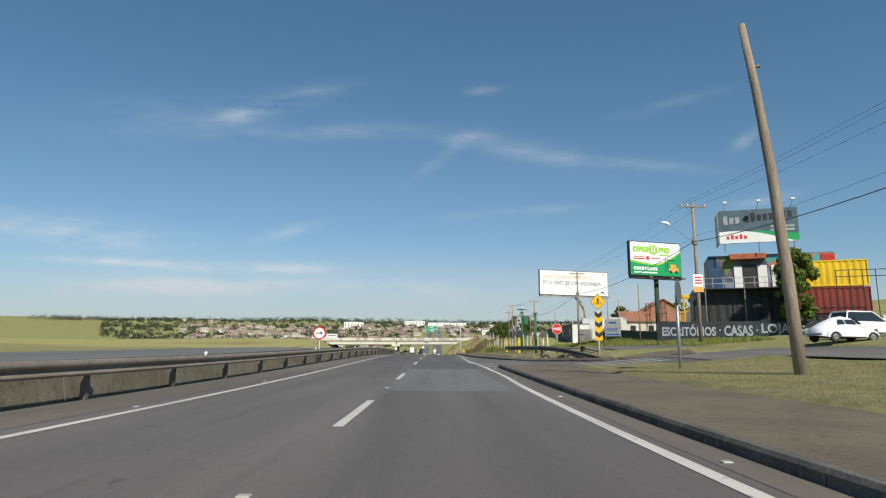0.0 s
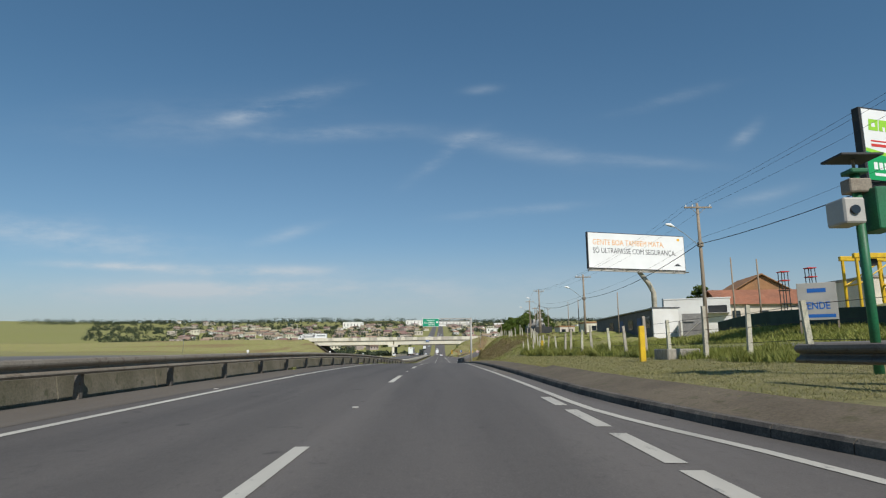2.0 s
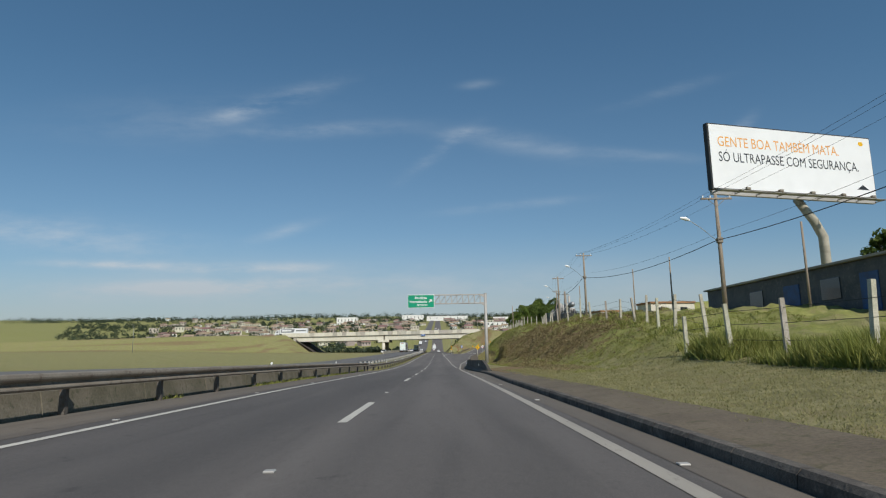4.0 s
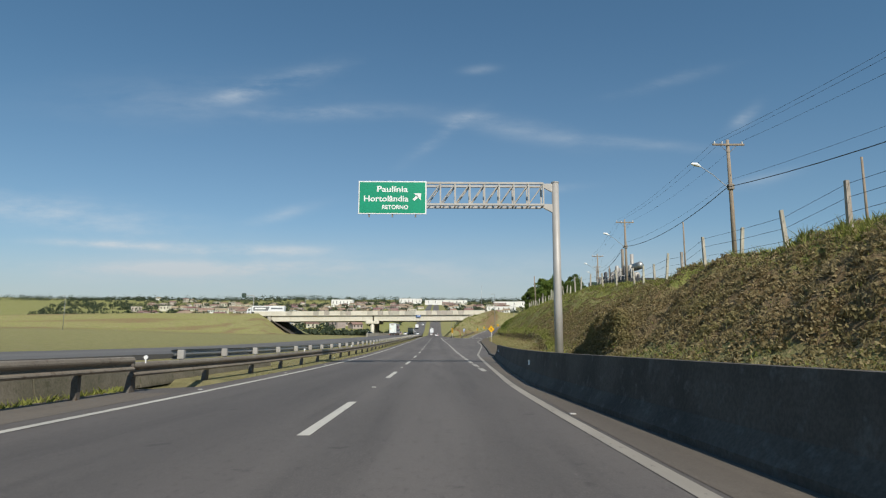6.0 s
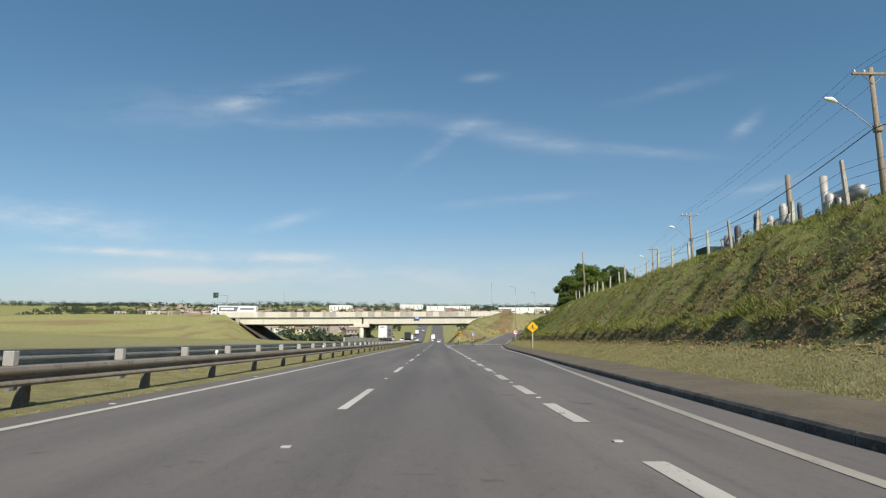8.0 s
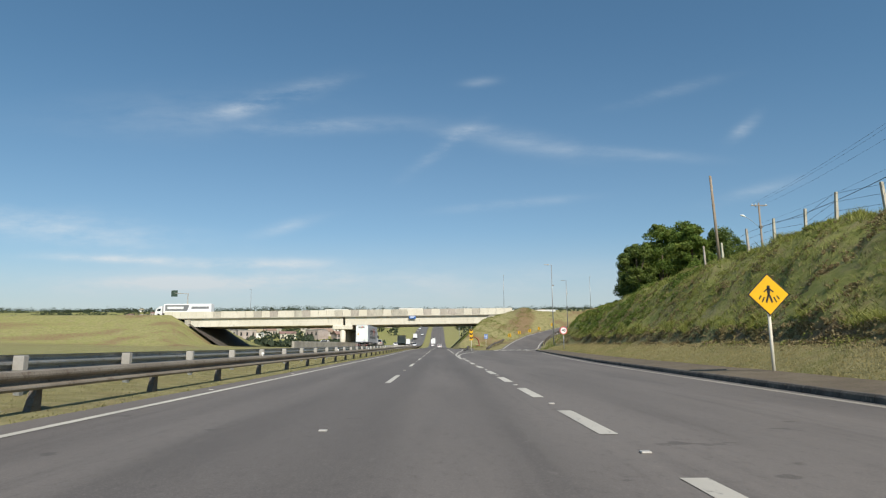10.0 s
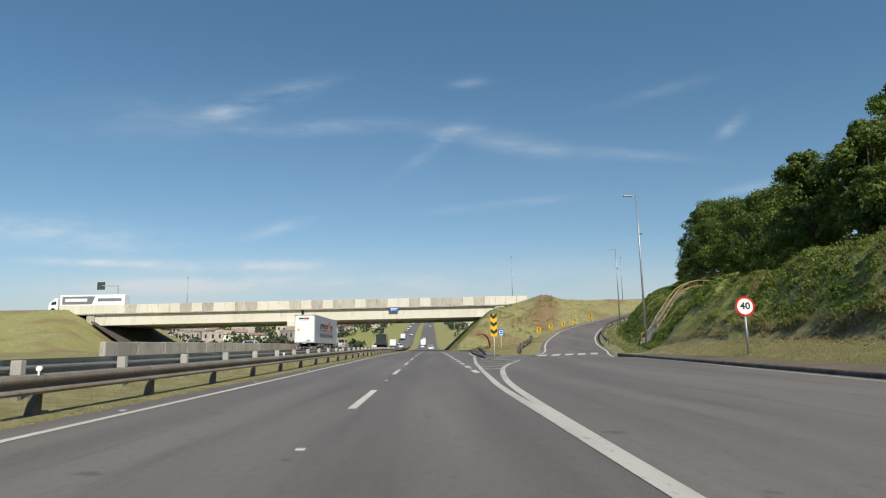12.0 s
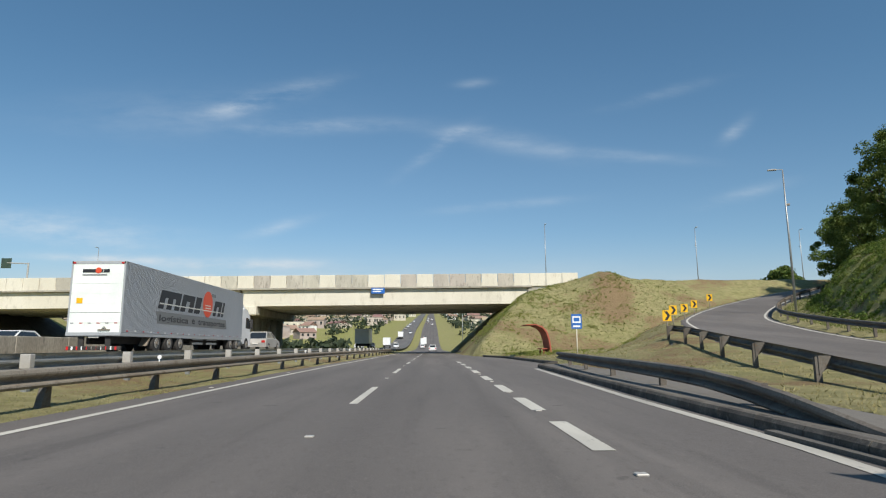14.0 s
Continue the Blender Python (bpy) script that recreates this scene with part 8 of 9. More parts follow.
    panel = part("panel", Shape().box(-1.05, 1.05, -0.05, 0.0, 0.8, 3.1, 0.02), M_STEEL_GREY, g)
    words(panel, Matrix.Identity(4), "VENDE", -0.9, 1.45, 0.46, 1.55, M_SIGN_BLUE, bold=0.02)
    part("letter_bar", Shape().box(-0.5, 0.5, -0.062, -0.056, 2.5, 2.75), M_SIGN_BLUE, panel)
    part("letter_bar", Shape().box(-0.9, 0.9, -0.062, -0.056, 0.95, 1.15), M_SIGN_BLUE, panel)
    for x in (-1.0, 1.0):
        part("leg", Shape().box(x - 0.05, x + 0.05, 0.0, 0.08, -0.3, 3.1), M_WOOD_POLE, g)
    # yellow lifting frames
    for x, y, w in ((43, 106, 4.0), (48.5, 108, 4.5)):
        z = ground_at(x, y)
        g = thing("lifting_frame", "bright yellow steel lifting frame in a yard", "machine", pose(x, y, z), "yellow machines")
        for u in (0, w):
            for v in (0, 2.2):
                part("leg", Shape().tube([(u, v, -0.3), (u * 0.96, v, 6.2)], 0.16, 8), M_YELLOW_STEEL, g)
            part("tie", Shape().tube([(u, 0, 3.4), (u, 2.2, 3.4)], 0.1, 6), M_YELLOW_STEEL, g)
        for v in (0, 2.2):
            part("top_beam", Shape().box(-0.3, w + 0.3, v - 0.2, v + 0.2, 6.1, 6.6, 0.04), M_YELLOW_STEEL, g)
            part("brace", Shape().tube([(0, v, 3.4), (w, v, 6.0)], 0.08, 6), M_YELLOW_STEEL, g)
        part("hoist", Shape().box(w / 2 - 0.5, w / 2 + 0.5, 0.4, 1.8, 5.4, 6.1, 0.06), M_BLACK_STEEL, g)
    # steel basket frames on thin masts
    for x, y in ((38.5, 112), (41, 111)):
        z = ground_at(x, y)
        g = thing("basket_mast", "thin steel mast with a caged red top", "mast", pose(x, y, z), "caged masts")
        for u, v in ((0, 0), (0.7, 0), (0, 0.7), (0.7, 0.7)):
            part("leg", Shape().tube([(u, v, -0.3), (u, v, 6.6)], 0.05, 5), M_BLACK_STEEL, g)
        for zz in (1.5, 3.0, 4.5, 5.6, 6.6):
            part("hoop", Shape().box(-0.12, 0.82, -0.12, 0.82, zz, zz + 0.08), M_SIGN_RED if zz > 5 else M_BLACK_STEEL, g)
    # process plant behind the fence
    z = ground_at(28.5, 222) + 1.75
    g = thing("process_plant", "silver tanks, pipes and flues of a small works behind the fence", "plant")
    part("tank", Shape().tube([(28.4, 215.5, z + 2.5), (28.4, 215.9, z + 2.5), (28.4, 218.8, z + 2.5), (28.4, 219.2, z + 2.5)], [0.35, 0.55, 0.55, 0.35], 18), M_GALV, g, smooth=True)
    part("tank", Shape().tube([(29.6, 221, z + 1.6), (29.6, 229, z + 1.6)], 0.55, 18), M_STEEL_GREY, g, smooth=True)
    part("flue", Shape().tube([(28.6, 219.9, z), (28.6, 219.9, z + 4.6)], 0.26, 12), M_STEEL_GREY, g, smooth=True)
    part("flue", Shape().tube([(28.7, 224.5, z), (28.7, 224.5, z + 3.0), (28.7, 224.5, z + 6.0)], [0.3, 0.24, 0.20], 12), M_GALV_OLD, g, smooth=True)
    rnd = random.Random(31)
    for k in range(26):
        x, y = 27.3 + 2.6 * rnd.random(), 216.5 + 0.75 * k
        r, h = rnd.uniform(0.12, 0.38), rnd.uniform(1.3, 3.6)
        part("vessel", Shape().tube([(x, y, z), (x, y, z + h * 0.92), (x, y, z + h)], [r, r, r * 0.6], 10), rnd.choice((M_GALV, M_STEEL_GREY, M_WALL_GREY, M_UNIT_DARK, M_UNIT_DARK)), g, smooth=True)
    for k in range(12):
        y, h = 215.5 + 1.6 * k, 1.2 + 1.1 * rnd.random()
        part("pipe", Shape().tube([(27.0, y, z), (27.0, y, z + h), (27.5, y + 0.5, z + h + 0.3), (27.7, y + 1.7, z + h + 0.3)], 0.08, 6), M_STEEL_GREY, g)
        part("cabinet", Shape().box(26.9, 27.6, y + 0.2, y + 1.0, z - 0.2, z + 0.9 + 0.8 * rnd.random(), 0.03), rnd.choice((M_UNIT_DARK, M_WALL_GREY, M_BLACK_STEEL)), g)
    part("skid", Shape().box(26.2, 31, 214, 235, z - 2.4, z + 0.6, 0.05), M_BLACK_STEEL, g)
    part("cabinet", Shape().box(26.8, 28.6, 236, 238.5, z - 0.3, z + 1.9, 0.05), M_WALL_DARK, g)
    # yellow buildings behind the bank top
    for x, y, w in ((36, 184, 7), (33, 207, 4)):
        simple_house(x, y, ground_at(x, y) - 0.7, w, 5, 2.7, 0.3, 5, M_WALL_PAINT, M_ROOF_TILE, "small cream building behind the bank", flat=True, windows=2)


roadside_buildings()


def bank_stairs():
    """Yellow-railed steps up the bank by the ramp."""
    g = thing("bank_stairs", "concrete steps with a yellow handrail up the bank", "stairs")
    a = Vector((19.2, 317.5, ground_at(19.2, 317.5)))
    b = Vector((27.0, 323.5, ground_at(27.0, 323.5) + 0.2))
    n = 22
    for k in range(n):
        c = a.lerp(b, k / n)
        z = float(land(np.array([c.x]), np.array([c.y]), False)[0][0])
        s = Shape()
        s.box(-0.25, 0.25, -0.8, 0.8, -0.5, 0.16, 0.01, Matrix.Translation((c.x, c.y, z)) @ Matrix.Rotation(math.atan2(b.y - a.y, b.x - a.x), 4, "Z"))
        part("step", s, M_CONCRETE, g)
    for off in (-0.8, 0.8):
        side = Vector((-(b.y - a.y), b.x - a.x, 0)).normalized() * off
        pts = []
        for k in range(9):
            c = a.lerp(b, k / 8) + side
            z = float(land(np.array([c.x]), np.array([c.y]), False)[0][0])
            pts.append((c.x, c.y, z + 1.05))
            part("rail_post", Shape().tube([(c.x, c.y, z - 0.2), (c.x, c.y, z + 1.05)], 0.035, 5), M_DULL_YELLOW, g)
        part("handrail", Shape().tube(pts, 0.045, 6), M_DULL_YELLOW, g)
        part("mid_rail", Shape().tube([(x, y, z - 0.5) for x, y, z in pts], 0.035, 6), M_DULL_YELLOW, g)
    h = thing("landing_railing", "yellow wooden railing along the bank top", "railing")
    pts = [(27.2 + 1.4 * k, 323.6 - 2.0 * k) for k in range(6)]
    tops = []
    for x, y in pts:
        z = ground_at(x, y)
        part("rail_post", Shape().box(x - 0.05, x + 0.05, y - 0.05, y + 0.05, z - 0.2, z + 1.05), M_DULL_YELLOW, h)
        tops.append((x, y, z + 1.0))
    part("handrail", Shape().tube(tops, 0.055, 5), M_DULL_YELLOW, h)


bank_stairs()


# ---- trees and growth ----
def leaf_cloud(rng, centres, radii, per, size):
    """Small leaf faces on clumps; returns points and faces."""
    n = len(centres) * per
    c = np.repeat(centres, per, 0)
    r = np.repeat(radii, per)
    d = rng.normal(size=(n, 3))
    d /= np.linalg.norm(d, axis=1)[:, None]
    d[:, 2] *= 0.8
    p = c + d * (r * rng.uniform(0.55, 1.08, n))[:, None]
    nrm = d + rng.normal(size=(n, 3)) * 0.55
    nrm /= np.linalg.norm(nrm, axis=1)[:, None]
    u = np.cross(nrm, rng.normal(size=(n, 3)))
    u /= np.linalg.norm(u, axis=1)[:, None]
    v = np.cross(nrm, u)
    s = (size * rng.uniform(0.6, 1.3, n))[:, None]
    pts = np.stack([p - u * s, p + v * s * 0.55, p + u * s, p - v * s * 0.55], 1).reshape(-1, 3)
    faces = np.arange(n * 4).reshape(n, 4)
    return pts, faces


def mesh_from(name, pts, faces, mat):
    me = bpy.data.meshes.new(name)
    me.from_pydata(pts.tolist(), [], faces.tolist())
    me.materials.append(mat)
    return me


def tree(x, y, z, height, spread, seed, mat=None, label="dense dark green roadside tree", group="bank trees", trunk_share=0.3, per=90, size=0.22):
    rng = np.random.default_rng(seed)
    g = thing("tree", label, "tree", pose(x, y, z), group)
    th = height * trunk_share
    top = height * 0.72
    bend = rng.uniform(-0.4, 0.4, 2)
    s = Shape()
    s.tube([(0, 0, -0.5), (bend[0] * 0.3, bend[1] * 0.3, th), (bend[0], bend[1], top)], [0.05 * height * 0.5, 0.035 * height * 0.5, 0.05], 8)
    part("trunk", s, M_BARK, g, smooth=True)
    centres, radii = [], []
    count = int(26 + spread * 15)
    for k in range(count):
        a = rng.uniform(0, 2 * math.pi)
        q = rng.uniform(0, 1) ** 0.6
        zz = rng.uniform(th * 0.9, height)
        w = spread * max(0.05, math.sin(math.pi * min(0.97, max(0.08, (zz - th * 0.7) / (height - th * 0.7) * 0.86 + 0.10)))) ** 0.6
        centres.append((math.cos(a) * w * q * 0.85, math.sin(a) * w * q * 0.85, zz - 0.3))
        radii.append(rng.uniform(0.09, 0.28) * spread * 1.1)
    for k in range(7):
        c = centres[k * 2]
        st = Vector((bend[0] * 0.3, bend[1] * 0.3, th * rng.uniform(0.8, 1.2)))
        part("limb", Shape().tube([st, st.lerp(Vector(c), 0.55) + Vector((0, 0, 0.25)), Vector(c)], [0.014 * height, 0.009 * height, 0.03], 6), M_BARK, g, smooth=True)
    pts, faces = leaf_cloud(rng, np.array(centres), np.array(radii), per, size)
    ob = new("crown", mesh_from("crown", pts, faces, mat or M_LEAF))
    ob.parent = g
    return g


def plant_trees():
    rows = [(25.8, 281.5, 6.2, 2.3), (28.6, 288.5, 8.6, 2.8), (25.6, 298, 8.4, 2.8), (29.4, 299.5, 11.2, 3.6), (28.2, 307.5, 9.4, 3.1), (33, 306, 11.2, 3.7), (32.5, 315, 9.6, 3.4), (36, 323.5, 10.6, 3.8),
            (38.4, 332, 11.6, 3.9), (40.4, 341, 12.0, 4.0), (42.6, 350, 12.4, 4.2), (45, 359, 12.6, 4.3), (47.6, 368, 12.6, 4.5), (51.0, 377, 11.4, 4.6), (54, 386, 9.4, 4.2),
            (36.5, 297, 9.5, 4.0), (39.5, 310, 10.5, 4.4), (43, 325, 10.8, 4.6), (47, 343, 11, 4.8), (51.5, 359, 11.4, 4.8), (57, 374, 11, 4.8)]
    for k, (x, y, h, s) in enumerate(rows):
        tree(x, y, ground_at(x, y) - 0.1, h, s, 40 + k, M_LEAF_LIGHT if k in (0, 1, 3, 6, 10, 14) else M_LEAF, per=210, size=0.14, trunk_share=0.26)
    tree(78, 440, 9.0, 9, 4.5, 90, M_LEAF, "round tree beyond the overpass road", "far trees", per=90, size=0.4)
    tree(84, 446, 9.0, 8, 4.0, 91, M_LEAF, "round tree beyond the overpass road", "far trees", per=90, size=0.4)
    tree(34.6, 58.5, ground_at(34.6, 58.5) - 0.1, 8.4, 2.3, 92, M_LEAF_LIGHT, "bushy green tree in front of the container shop", "yard trees", per=160, size=0.2)
    tree(44, 146, ground_at(44, 146), 7, 2.6, 94, M_LEAF, "small garden tree behind the white hall", "yard trees", per=80)
    # palm behind the house
    x, y = 66.0, 166.0
    z = ground_at(x, y)
    g = thing("palm_tree", "palm tree behind the clay roofed house", "tree", pose(x, y, z))
    part("trunk", Shape().tube([(0, 0, -0.4), (0.2, 0, 4), (0.1, 0, 8.3)], [0.24, 0.18, 0.15], 8), M_BARK, g, smooth=True)
    rng = random.Random(4)
    for k in range(16):
        a = k * 2.4
        s = Shape()
        pts = [(0.1, 0, 8.2)] + [(0.1 + math.cos(a) * r, math.sin(a) * r, 8.2 + rise) for r, rise in ((0.8, 0.5 + 0.3 * rng.random()), (1.7, 0.4), (2.5, -0.3 - rng.random()))]
        side = Vector((-math.sin(a), math.cos(a), 0))
        s.grid([[tuple(Vector(p) - side * w), tuple(Vector(p) + Vector((0, 0, 0.06))), tuple(Vector(p) + side * w)] for p, w in zip(pts, (0.05, 0.3, 0.28, 0.04))])
        part("frond", s, M_LEAF, g)


plant_trees()


def blades(name, label, x, y, h, w, mat, seed, lean=0.35, per=3, lift=0.0):
    """Grass blades standing at the given places, as one growth."""
    rng = np.random.default_rng(seed)
    z = land(x, y)[0] + lift
    n = len(x) * per
    bx, by, bz = (np.repeat(q, per) for q in (x, y, z))
    bx, by = bx + rng.normal(0, 0.06, n), by + rng.normal(0, 0.06, n)
    hh = np.repeat(h, per) * rng.uniform(0.6, 1.3, n)
    a = rng.uniform(0, 2 * math.pi, n)
    ww = w * rng.uniform(0.6, 1.4, n)
    lx, ly = rng.normal(0, lean, n) * hh, rng.normal(0, lean, n) * hh
    c, s = np.cos(a) * ww, np.sin(a) * ww
    pts = np.stack([np.stack([bx - c, by - s, bz - 0.03], 1), np.stack([bx + c, by + s, bz - 0.03], 1), np.stack([bx + lx, by + ly, bz + hh], 1)], 1).reshape(-1, 3)
    ob = new(name, mesh_from(name, pts, np.arange(n * 3).reshape(n, 3), mat))
    return tagged(ob, label, "grass", kind="stuff")


def grow_grass():
    rng = np.random.default_rng(3)

    def scatter(n, x0, x1, y0, y1, edge=None):
        y = rng.uniform(y0, y1, n)
        x = rng.uniform(x0, x1, n)
        if edge is not None:
            x = edge(y) + x
        return x, y

    def off_road(x, y):
        side, _ = ramp_near(x, y)
        keep = ~((y > 303) & (np.abs(side) < RAMP_HALF + 0.7))
        keep &= ~((x > 12.3) & (x < 19.8) & (y < 119))
        keep &= ~((x > 3) & (x < 21.8) & (y > 23.5) & (y < 44) & ((y < 35.4) | (x < island_x(y) + 0.3)))
        return keep
    # cut bank: rough tall growth above the bare foot
    def foot(y):
        return kerb_x(y) + np.interp(y, [100, 128, 150, 165, 176, 185, 292, 306], [4.0, 3.6, 3.2, 2.8, 3.3, 4.2, 4.0, 3.0])

    x, y = scatter(190000, 2.6, 17.5, 112, 305, kerb_x)
    _, earth, lush = land(x, y)
    above = x - foot(y)
    thick = fractal(x, y, 4.0, 2.0) + 0.45
    keep = off_road(x, y) & (rng.uniform(0, 1, len(x)) < np.clip(0.35 + thick, 0.2, 1.0) * (1 - 0.95 * np.clip(earth * 1.3, 0, 1)))
    keep &= (above > 0.55) | (y < 176)
    x, y = x[keep], y[keep]
    tall = np.clip(fractal(x, y, 1.7, 7) + 0.3, 0, 1.3) * smooth_step(y, 150, 176) + 0.2
    blades("bank_growth", "rough green grass and weeds on the cut bank", x, y, 0.05 + 0.15 * tall, 0.017, M_BLADE, 5, 0.8)
    # drier mats between the green
    x, y = scatter(110000, 3.6, 17.0, 150, 290, kerb_x)
    keep = (x - foot(y) > 0.9) & (fractal(x, y, 1.9, 3.0) + 0.6 * fractal(x, y, 0.7, 8.0) + 0.5 * (1 - smooth_step(y, 185, 240)) > 0.15)
    x, y = x[keep], y[keep]
    blades("bank_straw", "dry straw mats between the green growth of the bank", x, y, 0.04 + 0.09 * rng.random(len(x)), 0.017, M_BLADE_STRAW, 28, 0.9, 2)
    # tufts hanging over the bare foot
    y = rng.uniform(172, 303, 9000)
    x = foot(y) + 0.6 + 0.6 * rng.random(len(y)) ** 1.5
    keep = fractal(x, y, 1.1, 9.0) > -0.05
    x, y = x[keep], y[keep]
    blades("bank_tufts", "long grass tufts hanging over the bare foot of the bank", x, y, 0.10 + 0.20 * rng.random(len(x)), 0.02, M_BLADE, 27, 0.9, 4)
    # dead root mats and straw hanging over the cut face
    x, y = scatter(110000, 2.6, 13.0, 116, 182, kerb_x)
    _, earth, _ = land(x, y)
    keep = (rng.uniform(0, 1, len(x)) < np.clip(earth, 0, 1)) & (fractal(x, y, 0.9, 3.0) + 0.5 * fractal(x, y, 2.4, 1.0) > -0.15)
    x, y = x[keep], y[keep]
    blades("root_mats", "dead straw and root mats on the cut earth face", x, y, 0.03 + 0.07 * rng.random(len(x)), 0.02, M_BLADE_STRAW, 25, 1.0, 2)
    # dry grass along the foot of the bank and on the mown verge
    x, y = scatter(130000, 1.72, 4.3, 177.5, 306, kerb_x)
    keep = off_road(x, y) & (x < foot(y) + 0.15)
    blades("dry_verge", "short dry mown grass at the foot of the bank", x[keep], y[keep], 0.012 + 0.025 * rng.random(keep.sum()), 0.011, M_BLADE_DRY, 6, 1.0)
    x, y = scatter(60000, 0.95, 7.5, 52, 126, kerb_x)
    keep = off_road(x, y)
    blades("mown_verge", "short mown yellowish grass on the verge", x[keep], y[keep], 0.02 + 0.025 * rng.random(keep.sum()), 0.013, M_BLADE_OLIVE, 7, 1.4)
    x, y = scatter(30000, 3.2, 9.6, -12, 25, kerb_x)
    keep = off_road(x, y)
    blades("mown_verge", "short mown yellowish grass near the junction", x[keep], y[keep], 0.018 + 0.02 * rng.random(keep.sum()), 0.012, M_BLADE_DRY, 8, 1.4)
    # tall weeds along the fence
    x, y = scatter(13000, -0.7, 2.0, 58, 112, lambda q: 9.2 + 0 * q)
    clump = fractal(x, y, 2.2, 4.0)
    keep = clump > -0.15
    x, y = x[keep], y[keep]
    blades("fence_weeds", "tall green weeds along the fence", x, y, (0.18 + 0.45 * np.clip(clump[keep] + 0.2, 0, 1)) * (0.6 + 0.6 * smooth_step(y, 66, 84)) + 0.7 * np.exp(-((y - 97) / 2.6) ** 2), 0.022, M_BLADE, 9, 0.4, 6)
    x, y = scatter(9000, -1.2, 2.0, 114, 290, lambda q: np.array([crest_x(v) for v in q]))
    blades("fence_weeds", "tall green weeds along the top of the bank", x, y, 0.10 + 0.28 * np.clip(fractal(x, y, 3.0) + 0.3, 0, 1), 0.024, M_BLADE, 10, 0.5, 5)
    x, y = scatter(9000, 19.9, 26, 46.5, 112)
    blades("slope_grass", "green grass on the slope below the yard wall", x, y, 0.15 + 0.2 * rng.random(len(x)), 0.05, M_BLADE, 12, 0.5)
    # median
    x, y = scatter(30000, -9.0, -5.72, 150, 330)
    bx, by = scatter(2600, -7.06, -6.9, 70, 147)
    keep = fractal(bx, by, 3.0, 2.0) + smooth_step(by, 90, 130) > 0.55
    blades("wall_weeds", "small weeds along the foot of the median wall", bx[keep], by[keep], 0.06 + 0.10 * rng.random(keep.sum()), 0.03, M_BLADE, 19, 0.7, 3, 0.1)
    blades("median_grass", "short olive grass in the median", x, y, 0.015 + 0.02 * rng.random(len(x)), 0.012, M_BLADE_OLIVE, 13, 1.6, 4)
    # mound by the ramp
    x, y = scatter(26000, 4.4, 34, 312, 392)
    side, _ = ramp_near(x, y)
    keep = (side < -RAMP_HALF - 0.8) & ~((x < 6.6) & (y > 333) & (y < 368)) & (x > 4.4 + (y - 312) * 0.01)
    _, earth, _ = land(x, y)
    keep &= rng.uniform(0, 1, len(x)) > earth * 0.9
    dry = keep & (y + 6 * fractal(x, y, 6.0) < 360)
    blades("mound_grass", "short dry grass at the foot of the mound beside the ramp", x[dry], y[dry], 0.03 + 0.05 * rng.random(dry.sum()), 0.02, M_BLADE_DRY, 14, 1.1)
    green = keep & ~dry
    blades("mound_grass", "rough green grass on top of the mound beside the ramp", x[green], y[green], 0.05 + 0.09 * rng.random(green.sum()), 0.03, M_BLADE_GREEN, 16, 0.9, 4)
    x, y = scatter(30000, 0.9, 13.5, 0, 1)
    idx = rng.integers(n0, n1 - 6, len(x))
    p = RAMP_LINE[idx]
    d = RAMP_LINE[idx + 1] - RAMP_LINE[idx]
    ln = np.hypot(d[:, 0], d[:, 1])
    px, py = p[:, 0] + d[:, 1] / ln * (RAMP_HALF + x) + d[:, 0] * y, p[:, 1] - d[:, 0] / ln * (RAMP_HALF + x) + d[:, 1] * y
    blades("ramp_bank_growth", "rough green growth on the bank above the ramp", px, py, 0.06 + 0.10 * rng.random(len(px)), 0.022, M_BLADE_GREEN, 15, 0.9)


grow_grass()


